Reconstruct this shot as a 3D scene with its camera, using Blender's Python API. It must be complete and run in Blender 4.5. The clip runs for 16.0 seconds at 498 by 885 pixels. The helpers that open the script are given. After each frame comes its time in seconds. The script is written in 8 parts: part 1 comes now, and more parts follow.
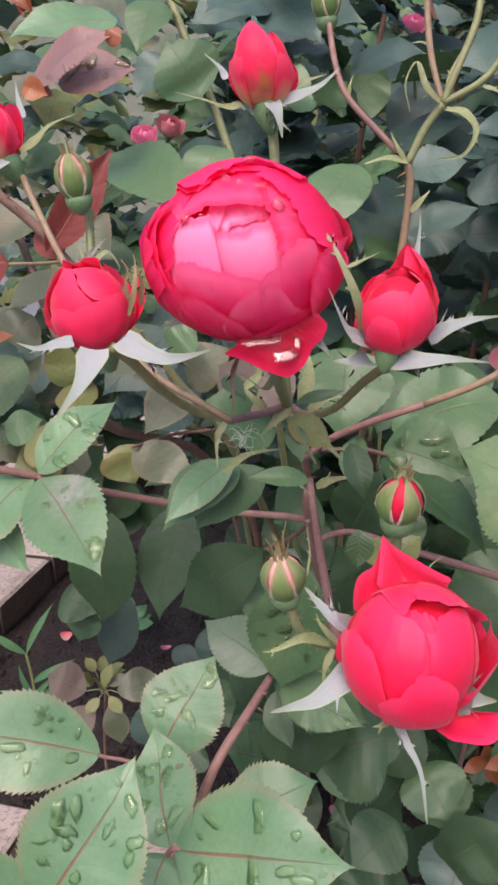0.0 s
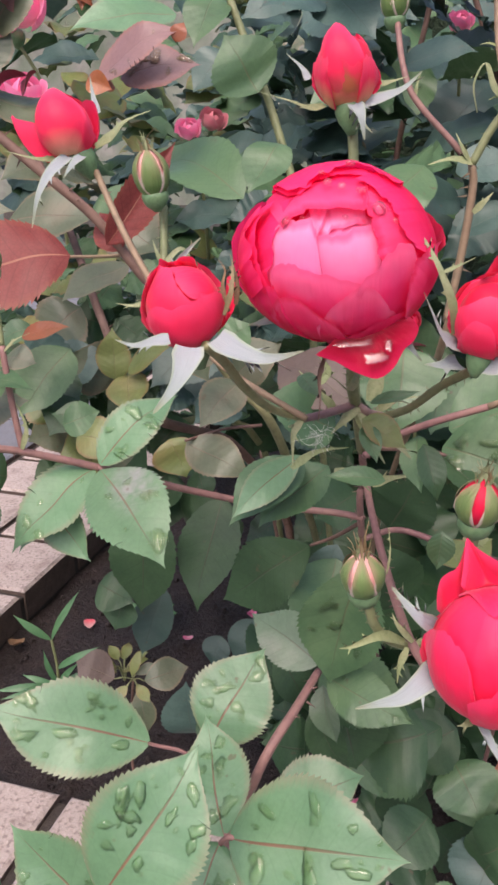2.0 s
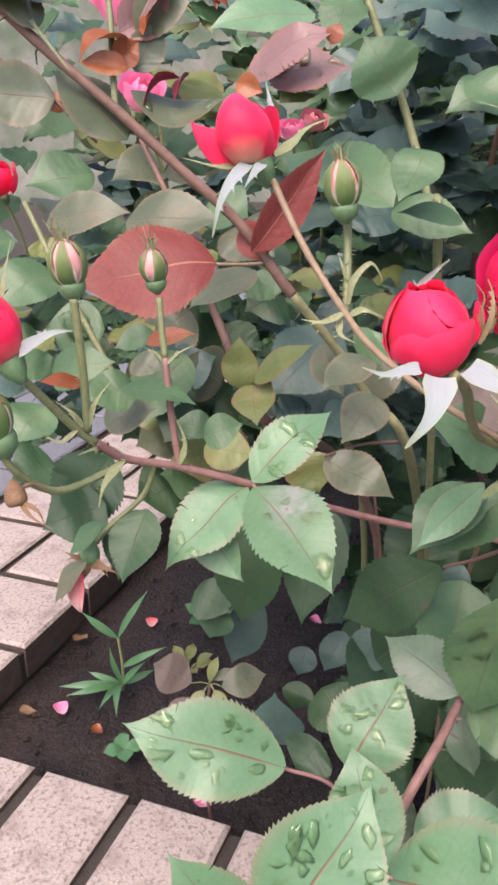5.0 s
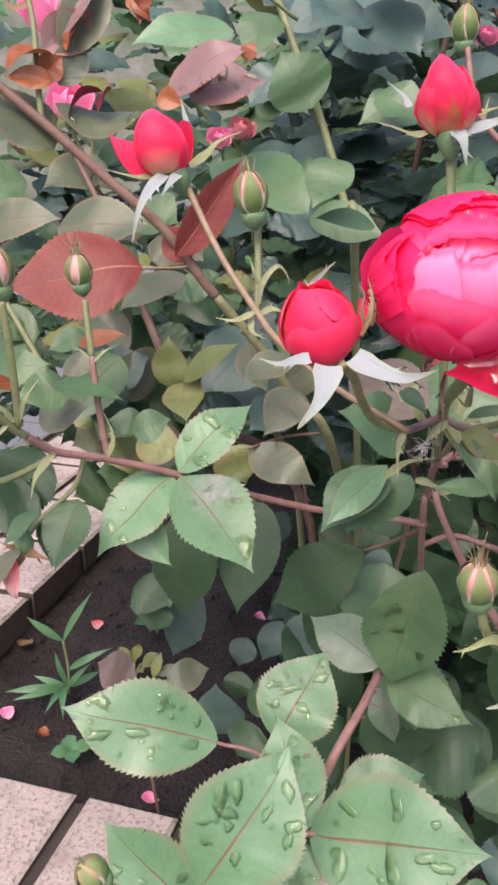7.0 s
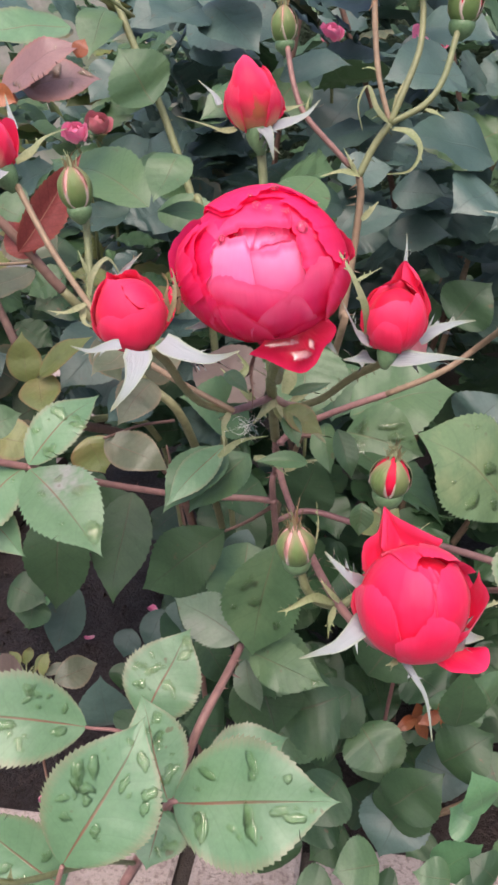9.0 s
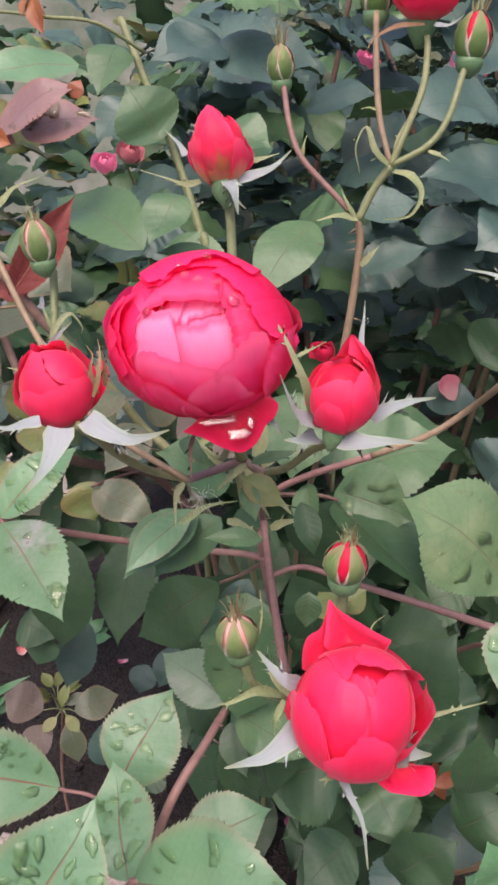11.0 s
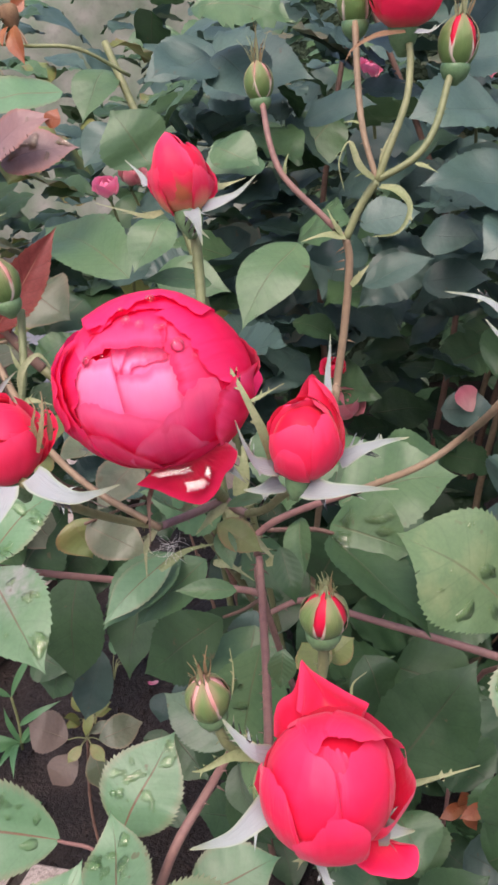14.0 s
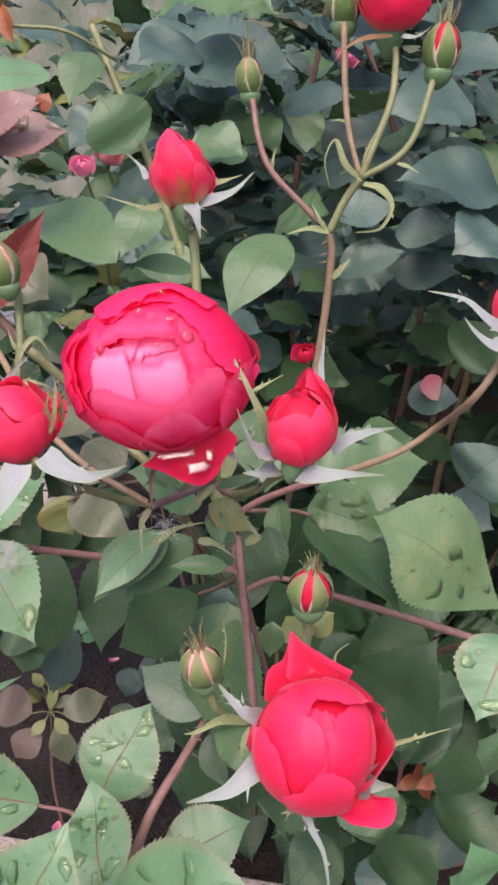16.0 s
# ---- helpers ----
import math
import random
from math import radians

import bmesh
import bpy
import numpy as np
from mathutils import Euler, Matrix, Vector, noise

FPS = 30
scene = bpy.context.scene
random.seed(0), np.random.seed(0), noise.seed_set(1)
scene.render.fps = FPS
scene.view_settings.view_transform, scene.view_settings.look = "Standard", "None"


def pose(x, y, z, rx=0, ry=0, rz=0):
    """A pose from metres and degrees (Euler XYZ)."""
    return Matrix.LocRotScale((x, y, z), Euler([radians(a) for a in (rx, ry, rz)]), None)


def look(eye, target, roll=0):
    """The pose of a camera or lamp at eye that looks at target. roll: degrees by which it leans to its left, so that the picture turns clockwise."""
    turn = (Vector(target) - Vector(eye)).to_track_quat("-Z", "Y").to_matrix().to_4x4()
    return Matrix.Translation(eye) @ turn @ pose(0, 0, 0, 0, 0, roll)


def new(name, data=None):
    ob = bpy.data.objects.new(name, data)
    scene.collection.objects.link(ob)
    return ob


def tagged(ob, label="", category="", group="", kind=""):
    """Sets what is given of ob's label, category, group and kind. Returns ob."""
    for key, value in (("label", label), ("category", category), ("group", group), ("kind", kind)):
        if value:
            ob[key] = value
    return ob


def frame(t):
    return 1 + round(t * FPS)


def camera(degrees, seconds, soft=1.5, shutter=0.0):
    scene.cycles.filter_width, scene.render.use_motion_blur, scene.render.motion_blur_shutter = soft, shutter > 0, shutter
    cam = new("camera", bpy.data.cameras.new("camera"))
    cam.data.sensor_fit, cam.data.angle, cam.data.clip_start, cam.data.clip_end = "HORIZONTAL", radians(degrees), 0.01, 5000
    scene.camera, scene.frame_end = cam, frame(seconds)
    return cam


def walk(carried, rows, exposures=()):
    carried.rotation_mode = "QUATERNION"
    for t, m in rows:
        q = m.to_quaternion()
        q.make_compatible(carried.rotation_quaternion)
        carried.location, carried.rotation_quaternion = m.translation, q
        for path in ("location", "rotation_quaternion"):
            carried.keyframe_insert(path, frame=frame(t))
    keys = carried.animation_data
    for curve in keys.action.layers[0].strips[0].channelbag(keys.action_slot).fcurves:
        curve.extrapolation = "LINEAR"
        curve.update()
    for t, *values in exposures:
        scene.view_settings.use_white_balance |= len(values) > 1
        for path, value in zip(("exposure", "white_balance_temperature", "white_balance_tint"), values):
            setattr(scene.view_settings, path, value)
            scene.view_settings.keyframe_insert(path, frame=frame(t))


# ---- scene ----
cam = camera(34.5, 16.0, soft=2.9)
METRES, EYE, TILT, LEAN, TURN = 0.35, 0.81, -20.0, 2.0, 0.0
ROWS = [
    (0.0, 0.0, 0.0, 0.0, 0.0, 0.0, -0.0),
    (0.5, 0.0038, -0.0017, -0.0034, 0.02, -0.27, -0.08),
    (1.0, -0.0066, 0.0008, -0.0094, 0.18, -0.42, -0.26),
    (1.5, -0.0193, -0.0123, -0.0107, 0.58, -0.51, -0.9),
    (2.0, -0.0559, -0.0099, 0.0043, 1.11, -0.56, -1.45),
    (2.5, -0.0904, 0.0286, 0.0218, 1.55, -0.79, -1.31),
    (3.0, -0.1299, 0.0674, 0.0251, 1.91, -1.21, -1.3),
    (3.5, -0.206, 0.0783, 0.0149, 2.84, -1.57, -2.37),
    (6.0, -0.204, -0.0284, 0.0228, 4.09, -0.47, -3.15),
    (6.5, -0.196, -0.0394, 0.0167, 2.4, -0.46, -2.7),
    (7.0, -0.1732, -0.0441, 0.0109, 0.1, -0.44, -1.91),
    (7.5, -0.1371, -0.0557, -0.0105, -2.85, -0.69, -0.99),
    (8.0, -0.1326, -0.0512, -0.0021, -4.93, -1.03, -0.46),
    (8.5, -0.1209, -0.0709, 0.0023, -6.22, -1.14, 0.21),
    (9.0, -0.1089, -0.0895, -0.0003, -7.32, -0.83, 1.18),
    (11.5, 0.0101, -0.0456, 0.0754, -1.85, 0.32, -0.23),
    (12.0, 0.0061, -0.0668, 0.0839, -1.0, 0.43, 0.17),
    (12.5, 0.0372, -0.0364, 0.0641, -0.36, 0.74, 1.53),
    (13.0, 0.0684, 0.0166, 0.0836, -0.09, 0.63, 2.28),
    (13.5, 0.0768, 0.0173, 0.1007, -0.22, 0.74, 2.26),
    (14.0, 0.0613, -0.0026, 0.0852, -0.54, 0.96, 2.0),
    (14.5, 0.0347, -0.043, 0.0686, -1.1, 0.79, 1.78),
    (15.0, 0.0459, -0.0604, 0.0579, -2.05, 0.22, 1.84),
    (15.5, 0.0363, -0.0501, 0.0758, -3.05, -0.3, 1.04),
    (16.0, 0.0285, -0.0458, 0.0893, -3.5, -0.45, 0.61),
]
walk(cam, [(t, pose(0, 0, EYE, TILT, LEAN, TURN) @ pose(METRES * x, METRES * y, METRES * z, 90 + pitch, roll, yaw)) for t, x, y, z, yaw, pitch, roll in ROWS],
     exposures=[(t, stops, 6700, 20) for t, stops in ((0.0, 0.92), (1.5, 0.93), (2.0, 0.97), (2.6, 1.1), (3.5, 1.27), (6.0, 1.22), (7.0, 1.17), (8.0, 1.06), (9.0, 1.0), (11.5, 0.95), (13.5, 0.98), (16.0, 0.96))])

# world: an overcast sky and one wide, weak sun
world = bpy.data.worlds.new("sky")
scene.world = world
world.use_nodes = True
wn = world.node_tree
sky = wn.nodes.new("ShaderNodeTexSky")
sky.sky_type = "NISHITA"
sky.sun_disc = False
sky.sun_elevation, sky.sun_rotation = radians(57), radians(195)
sky.air_density, sky.dust_density, sky.ozone_density = 1.0, 4.0, 1.0
wn.nodes["Background"].inputs["Strength"].default_value = 0.14
wn.links.new(sky.outputs[0], wn.nodes["Background"].inputs["Color"])
sun = new("sun", bpy.data.lights.new("sun", "SUN"))
sun.data.energy, sun.data.angle, sun.data.color = 1.4, radians(50), (1.0, 0.95, 0.89)
sun.matrix_world = look((-0.4, -1.25, 2.9), (0, 0.3, 0.5))

# ---- materials ----
def nodes_of(name):
    m = bpy.data.materials.new(name)
    m.use_nodes = True
    nt = m.node_tree
    return m, nt, nt.nodes["Principled BSDF"]


def add(nt, kind, **values):
    n = nt.nodes.new(kind)
    for key, value in values.items():
        if key in n.inputs:
            n.inputs[key].default_value = value
    return n


def math_node(nt, op, a, b=None, c=None):
    n = nt.nodes.new("ShaderNodeMath")
    n.operation = op
    for i, v in enumerate((a, b, c)):
        if v is None:
            continue
        if isinstance(v, (int, float)):
            n.inputs[i].default_value = v
        else:
            nt.links.new(v, n.inputs[i])
    return n.outputs[0]


def mixed(nt, factor, a, b):
    n = nt.nodes.new("ShaderNodeMix")
    n.data_type = "RGBA"
    for sock, v in ((n.inputs[0], factor), (n.inputs[6], a), (n.inputs[7], b)):
        if isinstance(v, (int, float)):
            sock.default_value = v
        elif isinstance(v, tuple):
            sock.default_value = (*v, 1)
        else:
            nt.links.new(v, sock)
    return n.outputs[2]


def noise_of(nt, scale, detail=3.0, coord=None):
    n = add(nt, "ShaderNodeTexNoise", Scale=scale, Detail=detail)
    if coord is None:
        coord = nt.nodes.new("ShaderNodeTexCoord").outputs["Object"]
    nt.links.new(coord, n.inputs["Vector"])
    return n.outputs["Fac"]


def ramp(nt, value, lo, hi):
    n = nt.nodes.new("ShaderNodeMapRange")
    nt.links.new(value, n.inputs[0])
    n.inputs[1].default_value, n.inputs[2].default_value = lo, hi
    return n.outputs[0]


def bump(nt, bsdf, height, strength, distance):
    n = add(nt, "ShaderNodeBump", Strength=strength, Distance=distance)
    nt.links.new(height, n.inputs["Height"])
    nt.links.new(n.outputs[0], bsdf.inputs["Normal"])
    return n


def see_through(nt, bsdf, color, amount):
    """Let some light pass through a thin blade."""
    out = nt.nodes["Material Output"]
    thin = nt.nodes.new("ShaderNodeBsdfTranslucent")
    mix = nt.nodes.new("ShaderNodeMixShader")
    mix.inputs[0].default_value = amount
    nt.links.new(color, thin.inputs[0])
    nt.links.new(bsdf.outputs[0], mix.inputs[1])
    nt.links.new(thin.outputs[0], mix.inputs[2])
    nt.links.new(mix.outputs[0], out.inputs[0])


def leaf_material(name, low, high, rib, blotch, rough=0.42, ribs=0.55, edge=None, vein=None, spots=0.5, spec=0.5, crumple=1.3, patch=False, net=0.07):
    """A rose leaf: midrib and side veins along the blade's own coordinates, cells, blotches, a dull gloss."""
    m, nt, bsdf = nodes_of(name)
    uv = nt.nodes.new("ShaderNodeTexCoord").outputs["UV"]
    sep = nt.nodes.new("ShaderNodeSeparateXYZ")
    nt.links.new(uv, sep.inputs[0])
    across = math_node(nt, "ABSOLUTE", math_node(nt, "MULTIPLY_ADD", sep.outputs[0], 2.0, -1.0))
    along = sep.outputs[1]
    shifted = math_node(nt, "MULTIPLY_ADD", math_node(nt, "POWER", across, 0.8), -0.17, along)
    wob = math_node(nt, "MULTIPLY_ADD", noise_of(nt, 60.0, 1.0), 0.03, shifted)
    tooth = math_node(nt, "PINGPONG", math_node(nt, "MULTIPLY", wob, 8.5), 0.5)
    side = ramp(nt, tooth, 0.075, 0.0)
    side_soft = ramp(nt, tooth, 0.5, 0.0)
    width = math_node(nt, "MULTIPLY_ADD", along, -0.016, 0.032)
    mid = ramp(nt, math_node(nt, "DIVIDE", across, width), 1.3, 0.6)
    rnd = nt.nodes.new("ShaderNodeObjectInfo").outputs["Random"]
    big, fine = noise_of(nt, 45.0, 3.0), noise_of(nt, 420.0, 2.0)
    tone = math_node(nt, "ADD", math_node(nt, "MULTIPLY", rnd, 0.55), math_node(nt, "MULTIPLY", ramp(nt, big, 0.3, 0.7), 0.45))
    col = mixed(nt, tone, low, high)
    col = mixed(nt, math_node(nt, "MULTIPLY", ramp(nt, fine, 0.35, 0.75), 0.22), col, tuple(0.6 * c for c in low))
    blot = math_node(nt, "MULTIPLY", ramp(nt, noise_of(nt, 34.0, 6.0), 0.52, 0.7), spots)
    if patch:
        middle = math_node(nt, "ABSOLUTE", math_node(nt, "ADD", along, -0.32))
        cloud = math_node(nt, "MULTIPLY", ramp(nt, noise_of(nt, 150.0, 5.0), 0.36, 0.62), ramp(nt, sep.outputs[0], 0.72, 0.42))
        blot = math_node(nt, "MULTIPLY", ramp(nt, middle, 0.26, 0.08), math_node(nt, "MULTIPLY", cloud, spots))
    col = mixed(nt, blot, col, blotch)
    web = add(nt, "ShaderNodeTexVoronoi", Scale=420.0)
    web.feature = "DISTANCE_TO_EDGE"
    nt.links.new(nt.nodes.new("ShaderNodeTexCoord").outputs["Object"], web.inputs["Vector"])
    mesh_line = ramp(nt, web.outputs["Distance"], 0.14, 0.02)
    col = mixed(nt, math_node(nt, "MULTIPLY", mesh_line, net), col, vein or tuple(0.62 * c for c in low))
    specks = math_node(nt, "MULTIPLY", ramp(nt, noise_of(nt, 150.0, 2.0), 0.68, 0.74), ramp(nt, noise_of(nt, 28.0, 2.0), 0.45, 0.6))
    col = mixed(nt, math_node(nt, "MULTIPLY", specks, 0.7), col, (0.11, 0.075, 0.04))
    if edge:
        col = mixed(nt, math_node(nt, "MULTIPLY", ramp(nt, across, 0.8, 1.0), 0.6), col, edge)
    col = mixed(nt, math_node(nt, "MULTIPLY", side, 0.5 if vein else 0.26), col, vein or tuple(0.8 * c for c in low))
    col = mixed(nt, math_node(nt, "MULTIPLY", mid, ribs), col, mixed(nt, ramp(nt, along, 0.25, 0.8), rib, tuple(0.35 * r + 0.4 * c for r, c in zip(rib, low))))
    nt.links.new(col, bsdf.inputs["Base Color"])
    nt.links.new(math_node(nt, "MULTIPLY_ADD", big, 0.2, rough - 0.1), bsdf.inputs["Roughness"])
    bsdf.inputs["Specular IOR Level"].default_value = spec
    height = math_node(nt, "ADD", math_node(nt, "MULTIPLY", side_soft, -0.24), math_node(nt, "MULTIPLY", fine, 0.35))
    height = math_node(nt, "MULTIPLY_ADD", noise_of(nt, 130.0, 2.0), crumple, height)
    height = math_node(nt, "MULTIPLY_ADD", big, 3.0, height)
    height = math_node(nt, "MULTIPLY_ADD", mid, -0.8, height)
    bump(nt, bsdf, height, 0.45, 0.0006)
    see_through(nt, bsdf, col, 0.16)
    return m


def petal_material(name, base, body, rim, rough=0.5, sheen=0.08, thin=0.28, steep=1.6, start=-0.55, spec=0.25, edge=None, margin=None, stain=None):
    m, nt, bsdf = nodes_of(name)
    sep = nt.nodes.new("ShaderNodeSeparateXYZ")
    nt.links.new(nt.nodes.new("ShaderNodeTexCoord").outputs["UV"], sep.inputs[0])
    s = sep.outputs[1]
    rnd = nt.nodes.new("ShaderNodeObjectInfo").outputs["Random"]
    soft = noise_of(nt, 70.0, 3.0)
    col = mixed(nt, math_node(nt, "MULTIPLY_ADD", soft, 0.25, math_node(nt, "MULTIPLY_ADD", s, steep, start)), base, body)
    col = mixed(nt, math_node(nt, "MULTIPLY", ramp(nt, math_node(nt, "MULTIPLY_ADD", soft, 0.2, s), 0.85, 1.12), 0.8), col, rim)
    col = mixed(nt, math_node(nt, "MULTIPLY", rnd, 0.12), col, tuple(0.72 * c for c in body))
    col = mixed(nt, math_node(nt, "MULTIPLY", ramp(nt, noise_of(nt, 95.0, 5.0), 0.52, 0.72), 0.16), col, rim)
    streak = nt.nodes.new("ShaderNodeCombineXYZ")
    nt.links.new(math_node(nt, "MULTIPLY", sep.outputs[0], 70.0), streak.inputs[0])
    nt.links.new(math_node(nt, "MULTIPLY", s, 3.0), streak.inputs[1])
    lines = noise_of(nt, 1.0, 2.0, streak.outputs[0])
    col = mixed(nt, math_node(nt, "MULTIPLY", ramp(nt, lines, 0.45, 0.75), 0.07), col, tuple(0.75 * c for c in body))
    if edge:
        across = math_node(nt, "ABSOLUTE", math_node(nt, "MULTIPLY_ADD", sep.outputs[0], 2.0, -1.0))
        col = mixed(nt, math_node(nt, "MULTIPLY", ramp(nt, math_node(nt, "MULTIPLY_ADD", lines, 0.25, across), 0.86, 1.02), 0.8), col, edge)
    if margin:
        rimmed = ramp(nt, math_node(nt, "MULTIPLY_ADD", soft, 0.05, s), 0.97, 1.005)
        col = mixed(nt, math_node(nt, "MULTIPLY", rimmed, 0.75), col, margin)
    if stain:
        off = math_node(nt, "ADD", math_node(nt, "POWER", math_node(nt, "MULTIPLY_ADD", sep.outputs[0], 5.2, -2.6), 2.0), math_node(nt, "POWER", math_node(nt, "MULTIPLY_ADD", s, 5.0, -3.9), 2.0))
        spot = ramp(nt, math_node(nt, "MULTIPLY_ADD", noise_of(nt, 260.0, 4.0), -1.6, off), 0.0, -0.75)
        col = mixed(nt, math_node(nt, "MULTIPLY", spot, 0.75), col, stain)
    nt.links.new(col, bsdf.inputs["Base Color"])
    bsdf.inputs["Roughness"].default_value = rough
    bsdf.inputs["Specular IOR Level"].default_value = spec
    bsdf.inputs["Sheen Weight"].default_value = sheen
    bsdf.inputs["Sheen Roughness"].default_value = 0.4
    bsdf.inputs["Sheen Tint"].default_value = (1.0, 0.75, 0.82, 1)
    fold = nt.nodes.new("ShaderNodeCombineXYZ")
    nt.links.new(math_node(nt, "MULTIPLY", sep.outputs[0], 11.0), fold.inputs[0])
    nt.links.new(math_node(nt, "MULTIPLY", s, 2.2), fold.inputs[1])
    nt.links.new(math_node(nt, "MULTIPLY", rnd, 30.0), fold.inputs[2])
    pleat = noise_of(nt, 1.0, 2.0, fold.outputs[0])
    height = math_node(nt, "MULTIPLY_ADD", lines, 0.06, noise_of(nt, 110.0, 2.0))
    bump(nt, bsdf, math_node(nt, "MULTIPLY_ADD", pleat, 0.4, height), 0.42, 0.0025)
    see_through(nt, bsdf, col, thin)
    return m


def plain_material(name, a, b, scale, rough, bumpy=0.3, depth=0.001, spec=0.4, fine=6.0, thin=0.0):
    """Two colours mixed by noise at two scales, and by chance from object to object."""
    m, nt, bsdf = nodes_of(name)
    rnd = nt.nodes.new("ShaderNodeObjectInfo").outputs["Random"]
    n1, n2 = noise_of(nt, scale, 4.0), noise_of(nt, scale * fine, 4.0)
    f = math_node(nt, "ADD", math_node(nt, "MULTIPLY", ramp(nt, n1, 0.3, 0.7), 0.6), math_node(nt, "MULTIPLY", rnd, 0.4))
    col = mixed(nt, f, a, b)
    col = mixed(nt, math_node(nt, "MULTIPLY", ramp(nt, n2, 0.45, 0.7), 0.35), col, tuple(0.45 * c for c in a))
    nt.links.new(col, bsdf.inputs["Base Color"])
    nt.links.new(math_node(nt, "MULTIPLY_ADD", n2, 0.2, rough - 0.1), bsdf.inputs["Roughness"])
    bsdf.inputs["Specular IOR Level"].default_value = spec
    bump(nt, bsdf, math_node(nt, "ADD", n1, n2), bumpy, depth)
    if thin:
        see_through(nt, bsdf, col, thin)
    return m


LEAF_LIGHT = leaf_material("leaf_light", (0.092, 0.198, 0.098), (0.152, 0.28, 0.148), (0.2, 0.05, 0.035), (0.17, 0.25, 0.165), edge=(0.21, 0.18, 0.11), rough=0.4, spec=0.55, ribs=0.75, spots=0.3, crumple=0.55)
LEAF_MID = leaf_material("leaf_mid", (0.048, 0.108, 0.046), (0.094, 0.172, 0.074), (0.13, 0.12, 0.06), (0.12, 0.19, 0.085), crumple=0.8)
LEAF_MID_PALE = leaf_material("leaf_mid_pale", (0.085, 0.14, 0.085), (0.13, 0.19, 0.12), (0.1, 0.09, 0.06), (0.2, 0.22, 0.18), spots=0.6, crumple=0.8)
LEAF_DARK = leaf_material("leaf_dark", (0.034, 0.074, 0.058), (0.08, 0.14, 0.115), (0.06, 0.09, 0.07), (0.09, 0.13, 0.115), rough=0.45, spec=0.55, crumple=0.2, net=0.03)
# Deep green of lower leaves, with the shade low in the bushes put in.
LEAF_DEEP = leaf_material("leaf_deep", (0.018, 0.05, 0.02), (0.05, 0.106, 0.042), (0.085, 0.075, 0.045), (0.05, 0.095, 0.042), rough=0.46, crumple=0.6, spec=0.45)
LEAF_OLIVE = leaf_material("leaf_olive", (0.12, 0.16, 0.05), (0.22, 0.25, 0.08), (0.2, 0.17, 0.08), (0.25, 0.15, 0.06), edge=(0.25, 0.12, 0.06))
LEAF_BRONZE = leaf_material("leaf_bronze", (0.165, 0.03, 0.026), (0.235, 0.055, 0.048), (0.36, 0.17, 0.11), (0.17, 0.06, 0.045), rough=0.46, edge=(0.24, 0.07, 0.045), vein=(0.095, 0.022, 0.018), crumple=0.5, ribs=0.85, spec=0.25, spots=0.3, net=0.3)
LEAF_MOTTLED = leaf_material("leaf_mottled", (0.095, 0.17, 0.075), (0.18, 0.27, 0.125), (0.2, 0.16, 0.08), (0.3, 0.34, 0.17), spots=0.8, crumple=1.8)
LEAF_MILDEW = leaf_material("leaf_mildew", (0.085, 0.17, 0.085), (0.13, 0.235, 0.12), (0.2, 0.1, 0.07), (0.27, 0.265, 0.25), spots=0.85, patch=True, ribs=0.7)
LEAF_DUSKY = leaf_material("leaf_dusky", (0.072, 0.095, 0.05), (0.125, 0.145, 0.088), (0.2, 0.13, 0.09), (0.17, 0.13, 0.08), rough=0.4, edge=(0.22, 0.15, 0.09))
LEAF_MAUVE = leaf_material("leaf_mauve", (0.22, 0.125, 0.12), (0.32, 0.19, 0.18), (0.2, 0.12, 0.1), (0.27, 0.17, 0.15), rough=0.36, edge=(0.3, 0.12, 0.08), spots=0.3)
LEAF_MAUVE_DULL = leaf_material("leaf_mauve_dull", (0.1, 0.075, 0.062), (0.15, 0.108, 0.09), (0.16, 0.13, 0.09), (0.16, 0.14, 0.1), rough=0.5, spots=0.3, spec=0.35)
LEAF_WINE = leaf_material("leaf_wine", (0.12, 0.015, 0.03), (0.22, 0.03, 0.05), (0.2, 0.05, 0.05), (0.16, 0.03, 0.03))
LEAF_RUST = leaf_material("leaf_rust", (0.22, 0.055, 0.02), (0.36, 0.11, 0.035), (0.3, 0.1, 0.05), (0.2, 0.12, 0.04))
LEAF_FRESH = leaf_material("leaf_fresh", (0.06, 0.165, 0.07), (0.115, 0.255, 0.115), (0.13, 0.24, 0.1), (0.08, 0.2, 0.08), spots=0.3)
PETAL_PINK = petal_material("petal_pink", (0.8, 0.006, 0.06), (0.93, 0.014, 0.122), (0.94, 0.06, 0.23), sheen=0.03, thin=0.4, spec=0.2)
PETAL_ROSE = petal_material("petal_rose", (0.84, 0.007, 0.09), (0.94, 0.03, 0.155), (0.95, 0.14, 0.33), sheen=0.03, thin=0.42, spec=0.2, margin=(0.86, 0.03, 0.12))
# Heart petals: pale in themselves, with sky highlight put into the pink.
PETAL_PALE = petal_material("petal_pale", (0.9, 0.04, 0.2), (0.96, 0.21, 0.45), (0.97, 0.39, 0.63), sheen=0.05, thin=0.34, steep=2.6, start=-1.15, margin=(0.87, 0.1, 0.26))
PETAL_FRONT = petal_material("petal_front", (0.91, 0.01, 0.11), (0.95, 0.055, 0.22), (0.96, 0.26, 0.47), sheen=0.02, thin=0.45, steep=1.9, start=-0.7, spec=0.18, margin=(0.9, 0.13, 0.3))
PETAL_RED = petal_material("petal_red", (0.76, 0.19, 0.16), (0.88, 0.024, 0.092), (0.92, 0.07, 0.18), sheen=0.2, steep=3.0, start=-0.45)
PETAL_CREAM = petal_material("petal_cream", (0.82, 0.5, 0.32), (0.9, 0.03, 0.1), (0.93, 0.09, 0.2), sheen=0.1, steep=2.6, start=-0.3)
